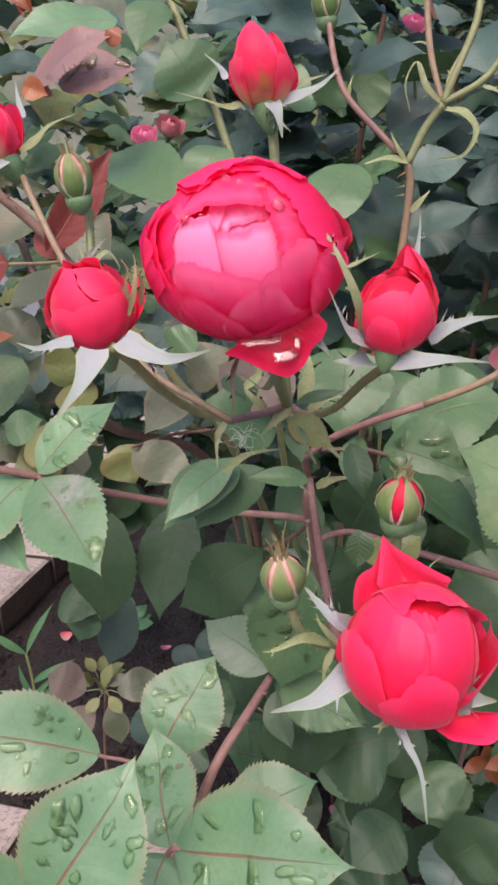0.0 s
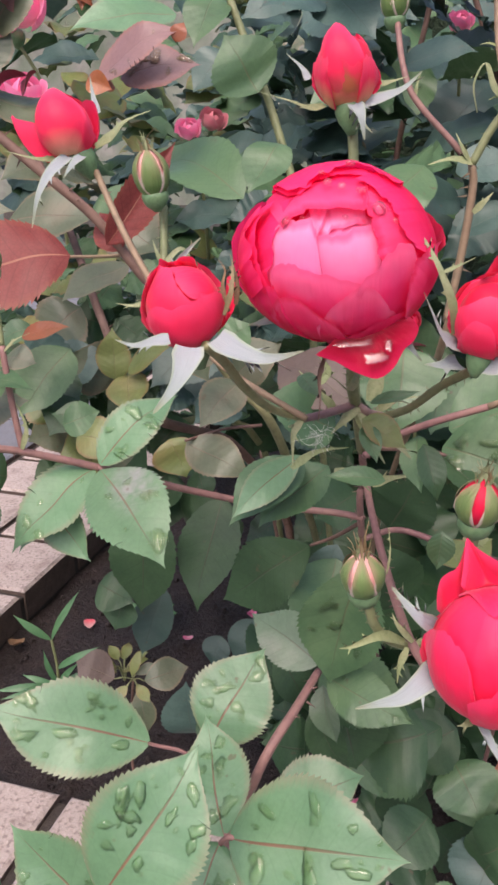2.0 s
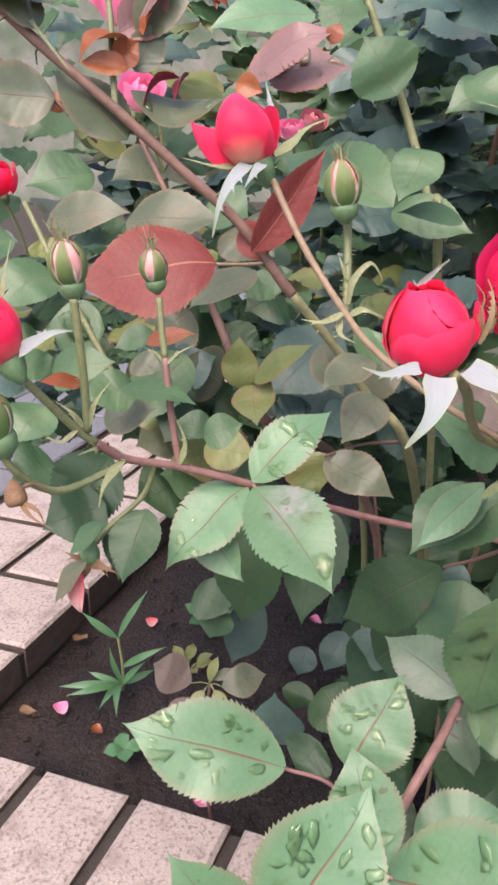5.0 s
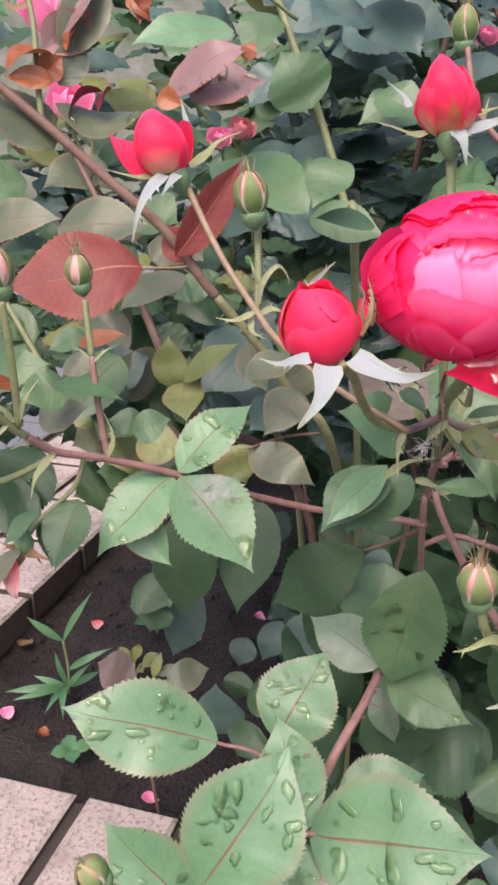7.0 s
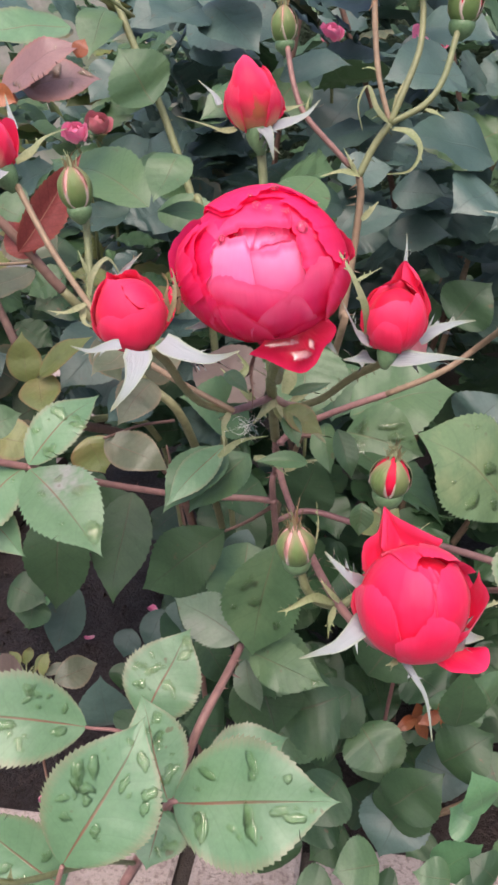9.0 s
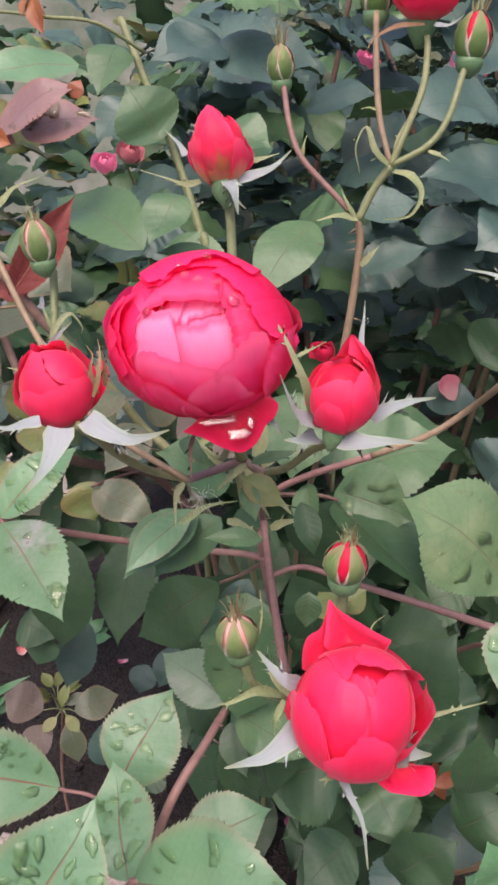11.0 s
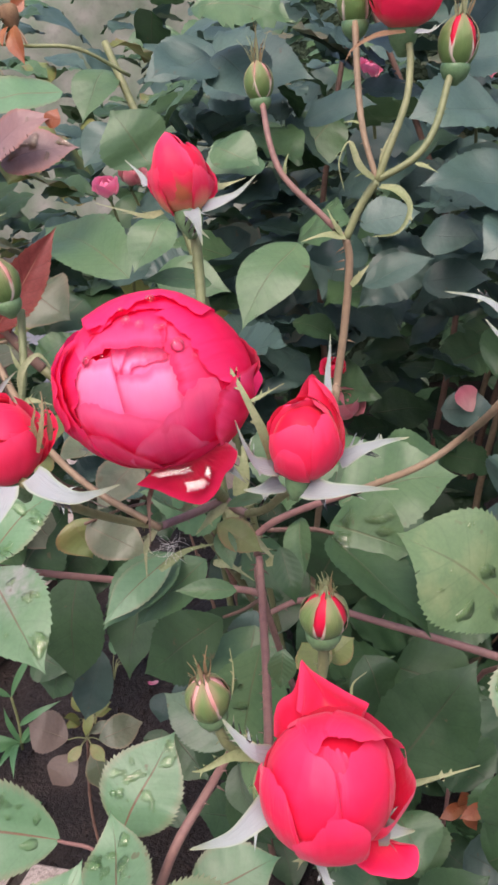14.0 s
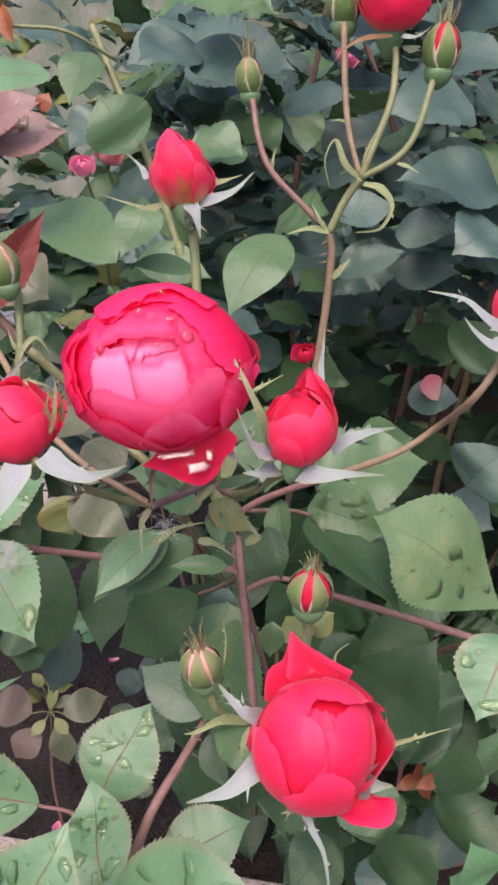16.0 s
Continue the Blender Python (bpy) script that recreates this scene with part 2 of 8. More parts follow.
PETAL_CORAL = petal_material("petal_coral", (0.74, 0.013, 0.055), (0.88, 0.018, 0.092), (0.91, 0.055, 0.165), sheen=0.2)
PETAL_MAGENTA = petal_material("petal_magenta", (0.9, 0.45, 0.55), (0.93, 0.16, 0.38), (0.95, 0.4, 0.55))
PETAL_SALMON = petal_material("petal_salmon", (0.55, 0.3, 0.28), (0.62, 0.14, 0.2), (0.6, 0.26, 0.27), rough=0.6)
PETAL_FADED = petal_material("petal_faded", (0.8, 0.46, 0.42), (0.84, 0.17, 0.2), (0.82, 0.1, 0.14), rough=0.55)
PETAL_DULL = petal_material("petal_dull", (0.45, 0.4, 0.2), (0.55, 0.42, 0.26), (0.5, 0.32, 0.2), rough=0.6)
PETAL_WET = petal_material("petal_wet", (0.4, 0.003, 0.025), (0.5, 0.005, 0.04), (0.6, 0.014, 0.075), rough=0.32, sheen=0.0, thin=0.1, spec=0.35)
PETAL_STAIN = petal_material("petal_stain", (0.7, 0.46, 0.22), (0.8, 0.03, 0.085), (0.88, 0.06, 0.14), sheen=0.1, steep=2.8, start=-1.3, stain=(0.42, 0.17, 0.06))
PETAL_TIPPED = petal_material("petal_tipped", (0.76, 0.5, 0.26), (0.88, 0.03, 0.1), (0.92, 0.1, 0.2), sheen=0.15, steep=2.8, start=-1.3)
SEPAL_WHITE = petal_material("sepal_white", (0.31, 0.34, 0.365), (0.25, 0.295, 0.26), (0.22, 0.23, 0.11), rough=0.65, sheen=0.1, thin=0.12, steep=1.3, start=-0.35, edge=(0.3, 0.36, 0.27))
SEPAL_BROWN = plain_material("sepal_brown", (0.06, 0.035, 0.03), (0.12, 0.07, 0.05), 200.0, 0.75, 0.5, 0.0006)
SEPAL_GREEN = plain_material("sepal_green", (0.18, 0.22, 0.1), (0.26, 0.26, 0.15), 150.0, 0.6, 0.35, 0.0005, thin=0.1)
SEPAL_DRY = plain_material("sepal_dry", (0.15, 0.08, 0.045), (0.26, 0.16, 0.08), 200.0, 0.75, 0.5, 0.0006)
SEPAL_BUD = petal_material("sepal_bud", (0.11, 0.2, 0.06), (0.155, 0.215, 0.08), (0.36, 0.22, 0.15), rough=0.5, sheen=0.05, thin=0.12, steep=1.9, start=-0.75, edge=(0.75, 0.6, 0.54))
SEPAL_TIP = plain_material("sepal_tip", (0.2, 0.12, 0.065), (0.2, 0.18, 0.085), 200.0, 0.6, 0.35, 0.0005, thin=0.1)
HIP = plain_material("hip_green", (0.095, 0.185, 0.085), (0.145, 0.24, 0.115), 130.0, 0.42, 0.2, 0.0003)
STEM_GREEN = plain_material("stem_green", (0.15, 0.18, 0.08), (0.22, 0.225, 0.11), 60.0, 0.5, 0.3, 0.0004)
STEM_OLIVE = plain_material("stem_olive", (0.15, 0.155, 0.07), (0.21, 0.2, 0.1), 50.0, 0.5, 0.3, 0.0004)
BRACT = plain_material("bract", (0.19, 0.24, 0.1), (0.28, 0.27, 0.155), 140.0, 0.6, 0.4, 0.0006, thin=0.1)
STEM_MAUVE = plain_material("stem_mauve", (0.21, 0.098, 0.096), (0.27, 0.158, 0.125), 40.0, 0.5, 0.3, 0.0004)
STEM_PLUM = plain_material("stem_plum", (0.17, 0.085, 0.1), (0.21, 0.14, 0.12), 50.0, 0.5, 0.3, 0.0004)
STEM_TAN = plain_material("stem_tan", (0.235, 0.155, 0.1), (0.25, 0.185, 0.115), 40.0, 0.55, 0.3, 0.0004)
STEM_BROWN = plain_material("stem_brown", (0.13, 0.07, 0.055), (0.2, 0.12, 0.09), 40.0, 0.6, 0.4, 0.0006)
HAIR = plain_material("thread", (0.6, 0.58, 0.52), (0.7, 0.68, 0.62), 200.0, 0.8)


def drop_material(name, tint, ior, rough=0.06):
    """A thin lens of water: clear, with a bright skin."""
    m, nt, bsdf = nodes_of(name)
    clear, shine = nt.nodes.new("ShaderNodeBsdfTransparent"), nt.nodes.new("ShaderNodeBsdfGlossy")
    clear.inputs[0].default_value = (*tint, 1)
    shine.inputs["Roughness"].default_value = rough
    edge = nt.nodes.new("ShaderNodeFresnel")
    edge.inputs[0].default_value = ior
    mix = nt.nodes.new("ShaderNodeMixShader")
    nt.links.new(edge.outputs[0], mix.inputs[0])
    nt.links.new(clear.outputs[0], mix.inputs[1])
    nt.links.new(shine.outputs[0], mix.inputs[2])
    # A pale share stands in for the light a drop gathers inside.
    inner_light, soft = nt.nodes.new("ShaderNodeBsdfTranslucent"), nt.nodes.new("ShaderNodeMixShader")
    inner_light.inputs[0].default_value = (0.85, 0.95, 0.8, 1)
    soft.inputs[0].default_value = 0.12
    nt.links.new(mix.outputs[0], soft.inputs[1])
    nt.links.new(inner_light.outputs[0], soft.inputs[2])
    nt.links.new(soft.outputs[0], nt.nodes["Material Output"].inputs[0])
    return m


WATER = drop_material("water", (0.97, 1.0, 0.9), 1.5)
WATER_CLEAR = drop_material("water_clear", (1.0, 0.98, 0.99), 1.6)
WATER_FILM = drop_material("water_film", (1.0, 0.97, 0.98), 2.2, 0.28)


def soil_material():
    m, nt, bsdf = nodes_of("soil")
    n1, n2, n3 = noise_of(nt, 9.0, 6.0), noise_of(nt, 150.0, 6.0), noise_of(nt, 420.0, 4.0)
    col = mixed(nt, ramp(nt, n1, 0.35, 0.7), (0.011, 0.006, 0.0045), (0.028, 0.016, 0.012))
    col = mixed(nt, math_node(nt, "MULTIPLY", ramp(nt, n3, 0.55, 0.75), 0.5), col, (0.05, 0.032, 0.025))
    nt.links.new(col, bsdf.inputs["Base Color"])
    nt.links.new(ramp(nt, n2, -0.3, 0.9), bsdf.inputs["Roughness"])
    bump(nt, bsdf, math_node(nt, "MULTIPLY_ADD", n3, 0.5, n2), 1.0, 0.006)
    return m


def brick_material(name, a, b, dark):
    m, nt, bsdf = nodes_of(name)
    rnd = nt.nodes.new("ShaderNodeObjectInfo").outputs["Random"]
    n1, n2, n3 = noise_of(nt, 14.0, 4.0), noise_of(nt, 175.0, 4.0), noise_of(nt, 320.0, 3.0)
    col = mixed(nt, math_node(nt, "ADD", math_node(nt, "MULTIPLY", rnd, 0.4), math_node(nt, "MULTIPLY", n1, 0.6)), a, b)
    col = mixed(nt, math_node(nt, "MULTIPLY", ramp(nt, n2, 0.5, 0.66), 0.6), col, dark)
    col = mixed(nt, math_node(nt, "MULTIPLY", ramp(nt, n3, 0.6, 0.7), 0.4), col, tuple(min(1, 1.35 * c) for c in b))
    col = mixed(nt, math_node(nt, "MULTIPLY", ramp(nt, noise_of(nt, 20.0, 7.0), 0.5, 0.68), 0.55), col, tuple(1.5 * c for c in dark))
    nt.links.new(col, bsdf.inputs["Base Color"])
    bsdf.inputs["Roughness"].default_value = 0.85
    bump(nt, bsdf, math_node(nt, "ADD", n2, n3), 0.7, 0.002)
    return m


SOIL = soil_material()
BRICK = brick_material("paver", (0.31, 0.255, 0.225), (0.43, 0.36, 0.325), (0.11, 0.08, 0.07))
SLAB = brick_material("slab", (0.12, 0.125, 0.14), (0.17, 0.172, 0.19), (0.075, 0.078, 0.085))
SIDE_BROWN = plain_material("side_brown", (0.06, 0.04, 0.032), (0.11, 0.08, 0.065), 60.0, 0.9, 0.6, 0.003)
JOINT = plain_material("joint", (0.03, 0.024, 0.02), (0.055, 0.045, 0.038), 60.0, 0.9, 0.6, 0.003)

# ---- building ----
WORLD_AT = {}


def thing(name, at, label, category, group="", kind=""):
    ob = new(name)
    ob.empty_display_size = 0.02
    ob.location = at
    WORLD_AT[ob.name] = Vector(at)
    return tagged(ob, label, category, group, kind)


def mesh_of(name, bm, material):
    me = bpy.data.meshes.new(name)
    bm.normal_update()
    bm.to_mesh(me)
    bm.free()
    me.polygons.foreach_set("use_smooth", [True] * len(me.polygons))
    me.materials.append(material)
    return me


def part(name, bm, material, parent=None, label="", at=None):
    """One mesh object; bm is in world metres, at is the place of its origin."""
    home = WORLD_AT[parent.name] if parent else Vector((0, 0, 0))
    at = Vector(at) if at is not None else home.copy()
    bmesh.ops.translate(bm, verts=bm.verts, vec=-at)
    ob = new(name, mesh_of(name, bm, material))
    if parent:
        ob.parent = parent
    ob.location = at - home
    WORLD_AT[ob.name] = at
    if label:
        tagged(ob, label)
    return ob


def spline(points, steps):
    """A smooth line through the points."""
    p = [Vector(q) for q in points]
    if len(p) == 2:
        return [p[0].lerp(p[1], i / steps) for i in range(steps + 1)]
    p = [2 * p[0] - p[1], *p, 2 * p[-1] - p[-2]]
    out = []
    for i in range(1, len(p) - 2):
        a, b, c, d = p[i - 1:i + 3]
        for k in range(steps):
            u = k / steps
            out.append(0.5 * (2 * b + (c - a) * u + (2 * a - 5 * b + 4 * c - d) * u * u + (3 * b - a - 3 * c + d) * u ** 3))
    out.append(p[-2].copy())
    return out


def tube(bm, points, r0, r1, sides=8, steps=6, swell=()):
    line = spline(points, steps)
    n = len(line)
    rings, side = [], None
    for i, q in enumerate(line):
        way = (line[min(i + 1, n - 1)] - line[max(i - 1, 0)]).normalized()
        side = way.orthogonal() if side is None else (side - way * side.dot(way))
        side.normalize()
        up = way.cross(side)
        f = i / (n - 1)
        r = (r0 + (r1 - r0) * f) * (1 + 0.05 * noise.noise(q * 90))
        for at, more in swell:
            r += more * math.exp(-((f - at) * n / 2.2) ** 2)
        rings.append([bm.verts.new(q + r * (math.cos(a) * side + math.sin(a) * up)) for a in (2 * math.pi * k / sides for k in range(sides))])
    for a, b in zip(rings, rings[1:]):
        for k in range(sides):
            bm.faces.new((a[k], a[(k + 1) % sides], b[(k + 1) % sides], b[k]))
    bm.faces.new(rings[0][::-1])
    bm.faces.new(rings[-1])
    return line


def spikes(bm, line, count, r, length, seed, start=0.0):
    """Fine hairs or thorns that stand out of a stem."""
    rnd = random.Random(seed)
    for _ in range(count):
        i = rnd.randrange(int(start * (len(line) - 2)), len(line) - 1)
        q = line[i].lerp(line[i + 1], rnd.random())
        way = (line[i + 1] - line[i]).normalized()
        out = way.orthogonal()
        out.rotate(Matrix.Rotation(rnd.uniform(0, 6.28), 3, way))
        l = length * rnd.uniform(0.6, 1.2)
        w = max(0.00016, l * 0.16)
        tip = bm.verts.new(q + out * (r + l) - way * l * 0.25)
        ring = []
        across = way.cross(out)
        for k in range(3):
            a = 2.094 * k
            ring.append(bm.verts.new(q + out * r * 0.8 + w * (math.cos(a) * way * 1.4 + math.sin(a) * across)))
        for k in range(3):
            bm.faces.new((ring[k], ring[(k + 1) % 3], tip))


def stem(parent, points, r0, r1, material=None, hairs=0, hair=0.0012, name="stem", swell=(), label="", sides=8):
    bm = bmesh.new()
    line = tube(bm, points, r0, r1, sides, 6, swell)
    if hairs:
        spikes(bm, line, hairs, (r0 + r1) / 2, hair, len(points) * 31 + hairs)
    return part(name, bm, material or STEM_GREEN, parent, label, points[0])


FACE = Vector((0.0, -0.75, 0.66))


def blade(base, tip, width, roll=0.0, fold=0.18, droop=0.12, teeth=16, cells=3, seed=0, wide=0.42, ripple=1.0, face=None, twist=0.0):
    """A leaflet: its mesh in world metres, and a function from (across -1 to 1, along 0 to 1) to place and normal."""
    base, tip = Vector(base), Vector(tip)
    way = tip - base
    length = way.length
    way.normalize()
    up = Vector(face) if face is not None else FACE.copy()
    up = (up - way * up.dot(way)).normalized()
    up.rotate(Matrix.Rotation(radians(roll), 3, way))
    right = way.cross(up)
    power = math.log(0.5) / math.log(wide)

    def half(s):
        return 0.5 * width * max(0.0, math.sin(math.pi * s ** power)) ** (0.8 + 0.75 * s ** 3)

    def at(t, s):
        w = half(s)
        x = t * w
        rise = fold * abs(x) * (1 - 0.25 * abs(t)) - droop * length * (4 * s * (1 - s) * -0.5 + s * s * 0.5)
        rise += ripple * 0.007 * width * math.cos(2 * math.pi * 4.2 * (s - 0.17 * abs(t))) * abs(t) ** 1.2
        rise += ripple * 0.14 * width * noise.noise((x * 30 + seed, s * 2.2, seed * 1.7))
        bend = 0.06 * length * noise.noise((seed * 3.1, s * 1.5, 0.3)) * s
        x, rise = x * math.cos(twist * s) - rise * math.sin(twist * s), x * math.sin(twist * s) + rise * math.cos(twist * s)
        return base + way * (s * length) + right * (x + bend) + up * (rise + droop * length * 0.5 * s)

    bm = bmesh.new()
    uvs = bm.loops.layers.uv.new("UVMap")
    rows = []
    n = 2 * teeth
    jag, ahead_by = (min(0.07, 3.2 / n), 1.2) if teeth >= 18 else (0.045, 0.8) if teeth > 8 else (0.012, 0.3)
    for i in range(n + 1):
        s = i / n
        row = []
        for k in range(-cells, cells + 1):
            t, ss = k / cells, s
            if abs(k) == cells and 0 < i < n:
                if i % 2:
                    t *= 1.0 + jag * (1.0 + 0.8 * noise.noise((i * 0.7, seed, k)))
                    ss = s + ahead_by * (1.0 + 0.35 * noise.noise((i * 0.9, seed, k + 9))) / n
                else:
                    t *= 1.0 - 0.25 * jag
            row.append((bm.verts.new(at(t, min(ss, 1))), k / cells * 0.5 + 0.5, s))
        rows.append(row)
    for a, b in zip(rows, rows[1:]):
        for k in range(2 * cells):
            quad = (a[k], a[k + 1], b[k + 1], b[k])
            f = bm.faces.new([q[0] for q in quad])
            for loop, q in zip(f.loops, quad):
                loop[uvs].uv = q[1:]
    return bm, at, up


def drops_on(leaf, at, up, count, seed, low=0.0006, high=0.003):
    rnd = random.Random(seed)
    for _ in range(int(count * 2.2)):
        t, s = rnd.choice((-1, 1)) * rnd.uniform(0.15, 0.75), rnd.uniform(0.15, 0.85)
        drop(leaf, at, up, t, s, low + (high - low) * rnd.random() ** 1.3, rnd)


def drop(leaf, at, up, t, s, r, rnd):
    p = at(t, s)
    u = (at(t, s + 0.03) - at(t, s - 0.03)).normalized()
    v = (at(t + 0.06, s) - at(t - 0.06, s)).normalized()
    n = u.cross(v).normalized()
    if n.dot(up) < 0:
        n = -n
    v = n.cross(u)
    turn, stretch, seed = rnd.uniform(0, 3.14), rnd.uniform(1.0, 2.2), rnd.uniform(0, 90)
    a, b = math.cos(turn) * u + math.sin(turn) * v, -math.sin(turn) * u + math.cos(turn) * v
    bm = bmesh.new()
    rings = []
    for th in (1.62, 1.3, 0.95, 0.6, 0.3):
        ring = []
        for k in range(12):
            ph = 2 * math.pi * k / 12
            w = r * math.sin(th) * (1 + 0.85 * noise.noise((math.cos(ph) * 1.3 + seed, math.sin(ph) * 1.3, 1.1)))
            ring.append(bm.verts.new(p + a * w * stretch * math.cos(ph) + b * w * math.sin(ph) + n * (r * 0.42 * math.cos(th) + 0.0001)))
        rings.append(ring)
    top = bm.verts.new(p + n * r * 0.44)
    for x, y in zip(rings, rings[1:]):
        for k in range(12):
            bm.faces.new((x[k], x[(k + 1) % 12], y[(k + 1) % 12], y[k]))
    for k in range(12):
        bm.faces.new((rings[-1][k], rings[-1][(k + 1) % 12], top))
    part("water_drop", bm, WATER, leaf, "clear rain drop", p)


COUNT = [0]


def leaf(parent, base, tip, width, material=None, roll=0.0, fold=0.18, droop=0.12, drops=0, name="leaf", label="", **more):
    COUNT[0] += 1
    seed = COUNT[0] * 1.37
    bm, at, up = blade(base, tip, width, roll, fold, droop, seed=seed, **more)
    ob = part(name, bm, material or LEAF_MID, parent, label, base)
    if drops:
        drops_on(ob, at, up, drops, COUNT[0])
    return ob


def ribbon(parent, points, width, material, name="sepal", label="", cup=0.25, lobes=0, face=None, peak=0.25, tail=0.1):
    """A sepal or bract: broad near its foot, drawn out into a thin tail, with a few side lobes."""
    COUNT[0] += 1
    rnd = random.Random(COUNT[0])
    broad = material is SEPAL_WHITE
    width *= 0.92 if broad else 1.0
    start, power = (0.86, 1.25) if broad else (0.55, 1.6)
    peak *= 0.6 if broad else 1.0
    line = spline(points, 7)
    n = len(line) - 1
    bm = bmesh.new()
    rows, side = [], None
    up0 = Vector(face) if face is not None else FACE
    for i, q in enumerate(line):
        s = i / n
        way = (line[min(i + 1, n)] - line[max(i - 1, 0)]).normalized()
        if side is None:
            side = way.cross(up0)
        side = (side - way * side.dot(way)).normalized()
        up = side.cross(way)
        w = 0.5 * width * (start + (1 - start) * s / peak if s < peak else tail + (1 - tail) * max(0.0, 1 - (s - peak) / (1 - peak)) ** power)
        w = max(w * (1.0 if s < 0.97 else 0.3), 0.00012)
        row = [bm.verts.new(q + side * w * t + up * (cup * w * (t * t - 0.4))) for t in (-1, -0.5, 0, 0.5, 1)]
        rows.append((row, q, side, way, up, w))
    uvs = bm.loops.layers.uv.new("UVMap")
    for i, (a, b) in enumerate(zip(rows, rows[1:])):
        for k in range(4):
            f = bm.faces.new((a[0][k], a[0][k + 1], b[0][k + 1], b[0][k]))
            for loop, at in zip(f.loops, ((k, i), (k + 1, i), (k + 1, i + 1), (k, i + 1))):
                loop[uvs].uv = (at[0] / 4, at[1] / n)
    for _ in range(lobes):
        k = rnd.randrange(n // 4, max(n // 4 + 1, int(n * 0.85)))
        row, q, side, way, up, w = rows[k]
        sign = rnd.choice((-1, 1))
        foot = row[0 if sign < 0 else 4].co.copy()
        l = rnd.uniform(0.25, 0.6) * width + 0.0012
        thick = min(0.0005, 0.18 * l)
        end = foot + side * sign * l * 0.55 + way * l * rnd.uniform(0.5, 1.1) + up * l * rnd.uniform(-0.3, 0.4)
        mid = foot.lerp(end, 0.5) + side * sign * l * 0.12
        edge = 0 if sign < 0 else 4
        ring = [row[edge], rows[min(k + 1, n)][0][edge], bm.verts.new(mid + way * thick), bm.verts.new(end)]
        f = bm.faces.new(ring)
        for loop in f.loops:
            loop[uvs].uv = (0.5, min(1.0, k / n + 0.25))
    return part(name, bm, material, parent, label, points[0])


def frame_of(axis, spin=0.0):
    axis = Vector(axis).normalized()
    x = Vector((1, 0, 0))
    x = (x - axis * x.dot(axis)).normalized()
    y = axis.cross(x)
    m = Matrix((x, y, axis)).transposed()
    return m @ Matrix.Rotation(radians(spin), 3, "Z")


def shell(centre, turn, R, az, span, th0, th1, lip=0.04, rnd=14.0, tall=1.0, wave=0.02, seed=0.0, nu=22, nv=16, neck=0.5, dip=0.0, flare=0.0, point=0.0, lean=0.0, even=0.0):
    """A petal laid over a ball: azimuth az (0 faces the viewer's side, 90 the right), from the polar angle th0 at its foot to th1 at its rim."""
    centre = Vector(centre)
    bm = bmesh.new()
    uvs = bm.loops.layers.uv.new("UVMap")
    rows = []
    for j in range(nv + 1):
        s = j / nv
        row = []
        for i in range(nu + 1):
            t = 2 * i / nu - 1
            end = th1 + lean * t + rnd * abs(t) ** 2.6 + 85 * wave * noise.noise((t * 1.6, seed, 4.0)) + dip * math.exp(-(t / 0.18) ** 2)
            th = radians(th0 + (end - th0) * s)
            wide = neck + (1 - neck) * math.sin(min(1.0, s * 1.25) * math.pi / 2)
            if even:
                wide *= 1 + even * (1 / max(0.42, math.sin(min(abs(th), 1.57))) - 1)
            a = radians(az + 0.5 * span * t * wide)
            edge = max(0.0, (s - 0.72) / 0.28)
            r = R * (1 + lip * edge ** 1.8 + flare * s * s + wave * noise.noise((t * 1.9, s * 2.4, seed)) + wave * 0.9 * edge * noise.noise((t * 2.6, 2.0, seed)) + wave * 0.35 * noise.noise((t * 2.6, s * 3.2, seed + 7)))
            r *= 1 - 0.03 * t * (1 if int(seed * 10) % 2 else -1)
            if point and abs(th) < 1.57:
                pinch = (abs(th) / 1.57 + 0.02) ** (0.5 * point)
            else:
                pinch = 1.0
            p = Vector((pinch * math.sin(th) * math.sin(a), -pinch * math.sin(th) * math.cos(a), math.cos(th) * tall)) * r
            row.append((bm.verts.new(centre + turn @ p), i / nu, s))
        rows.append(row)
    for a, b in zip(rows, rows[1:]):
        for k in range(nu):
            quad = (a[k], a[k + 1], b[k + 1], b[k])
            f = bm.faces.new([q[0] for q in quad])
            for loop, q in zip(f.loops, quad):
                loop[uvs].uv = q[1:]
    return bm


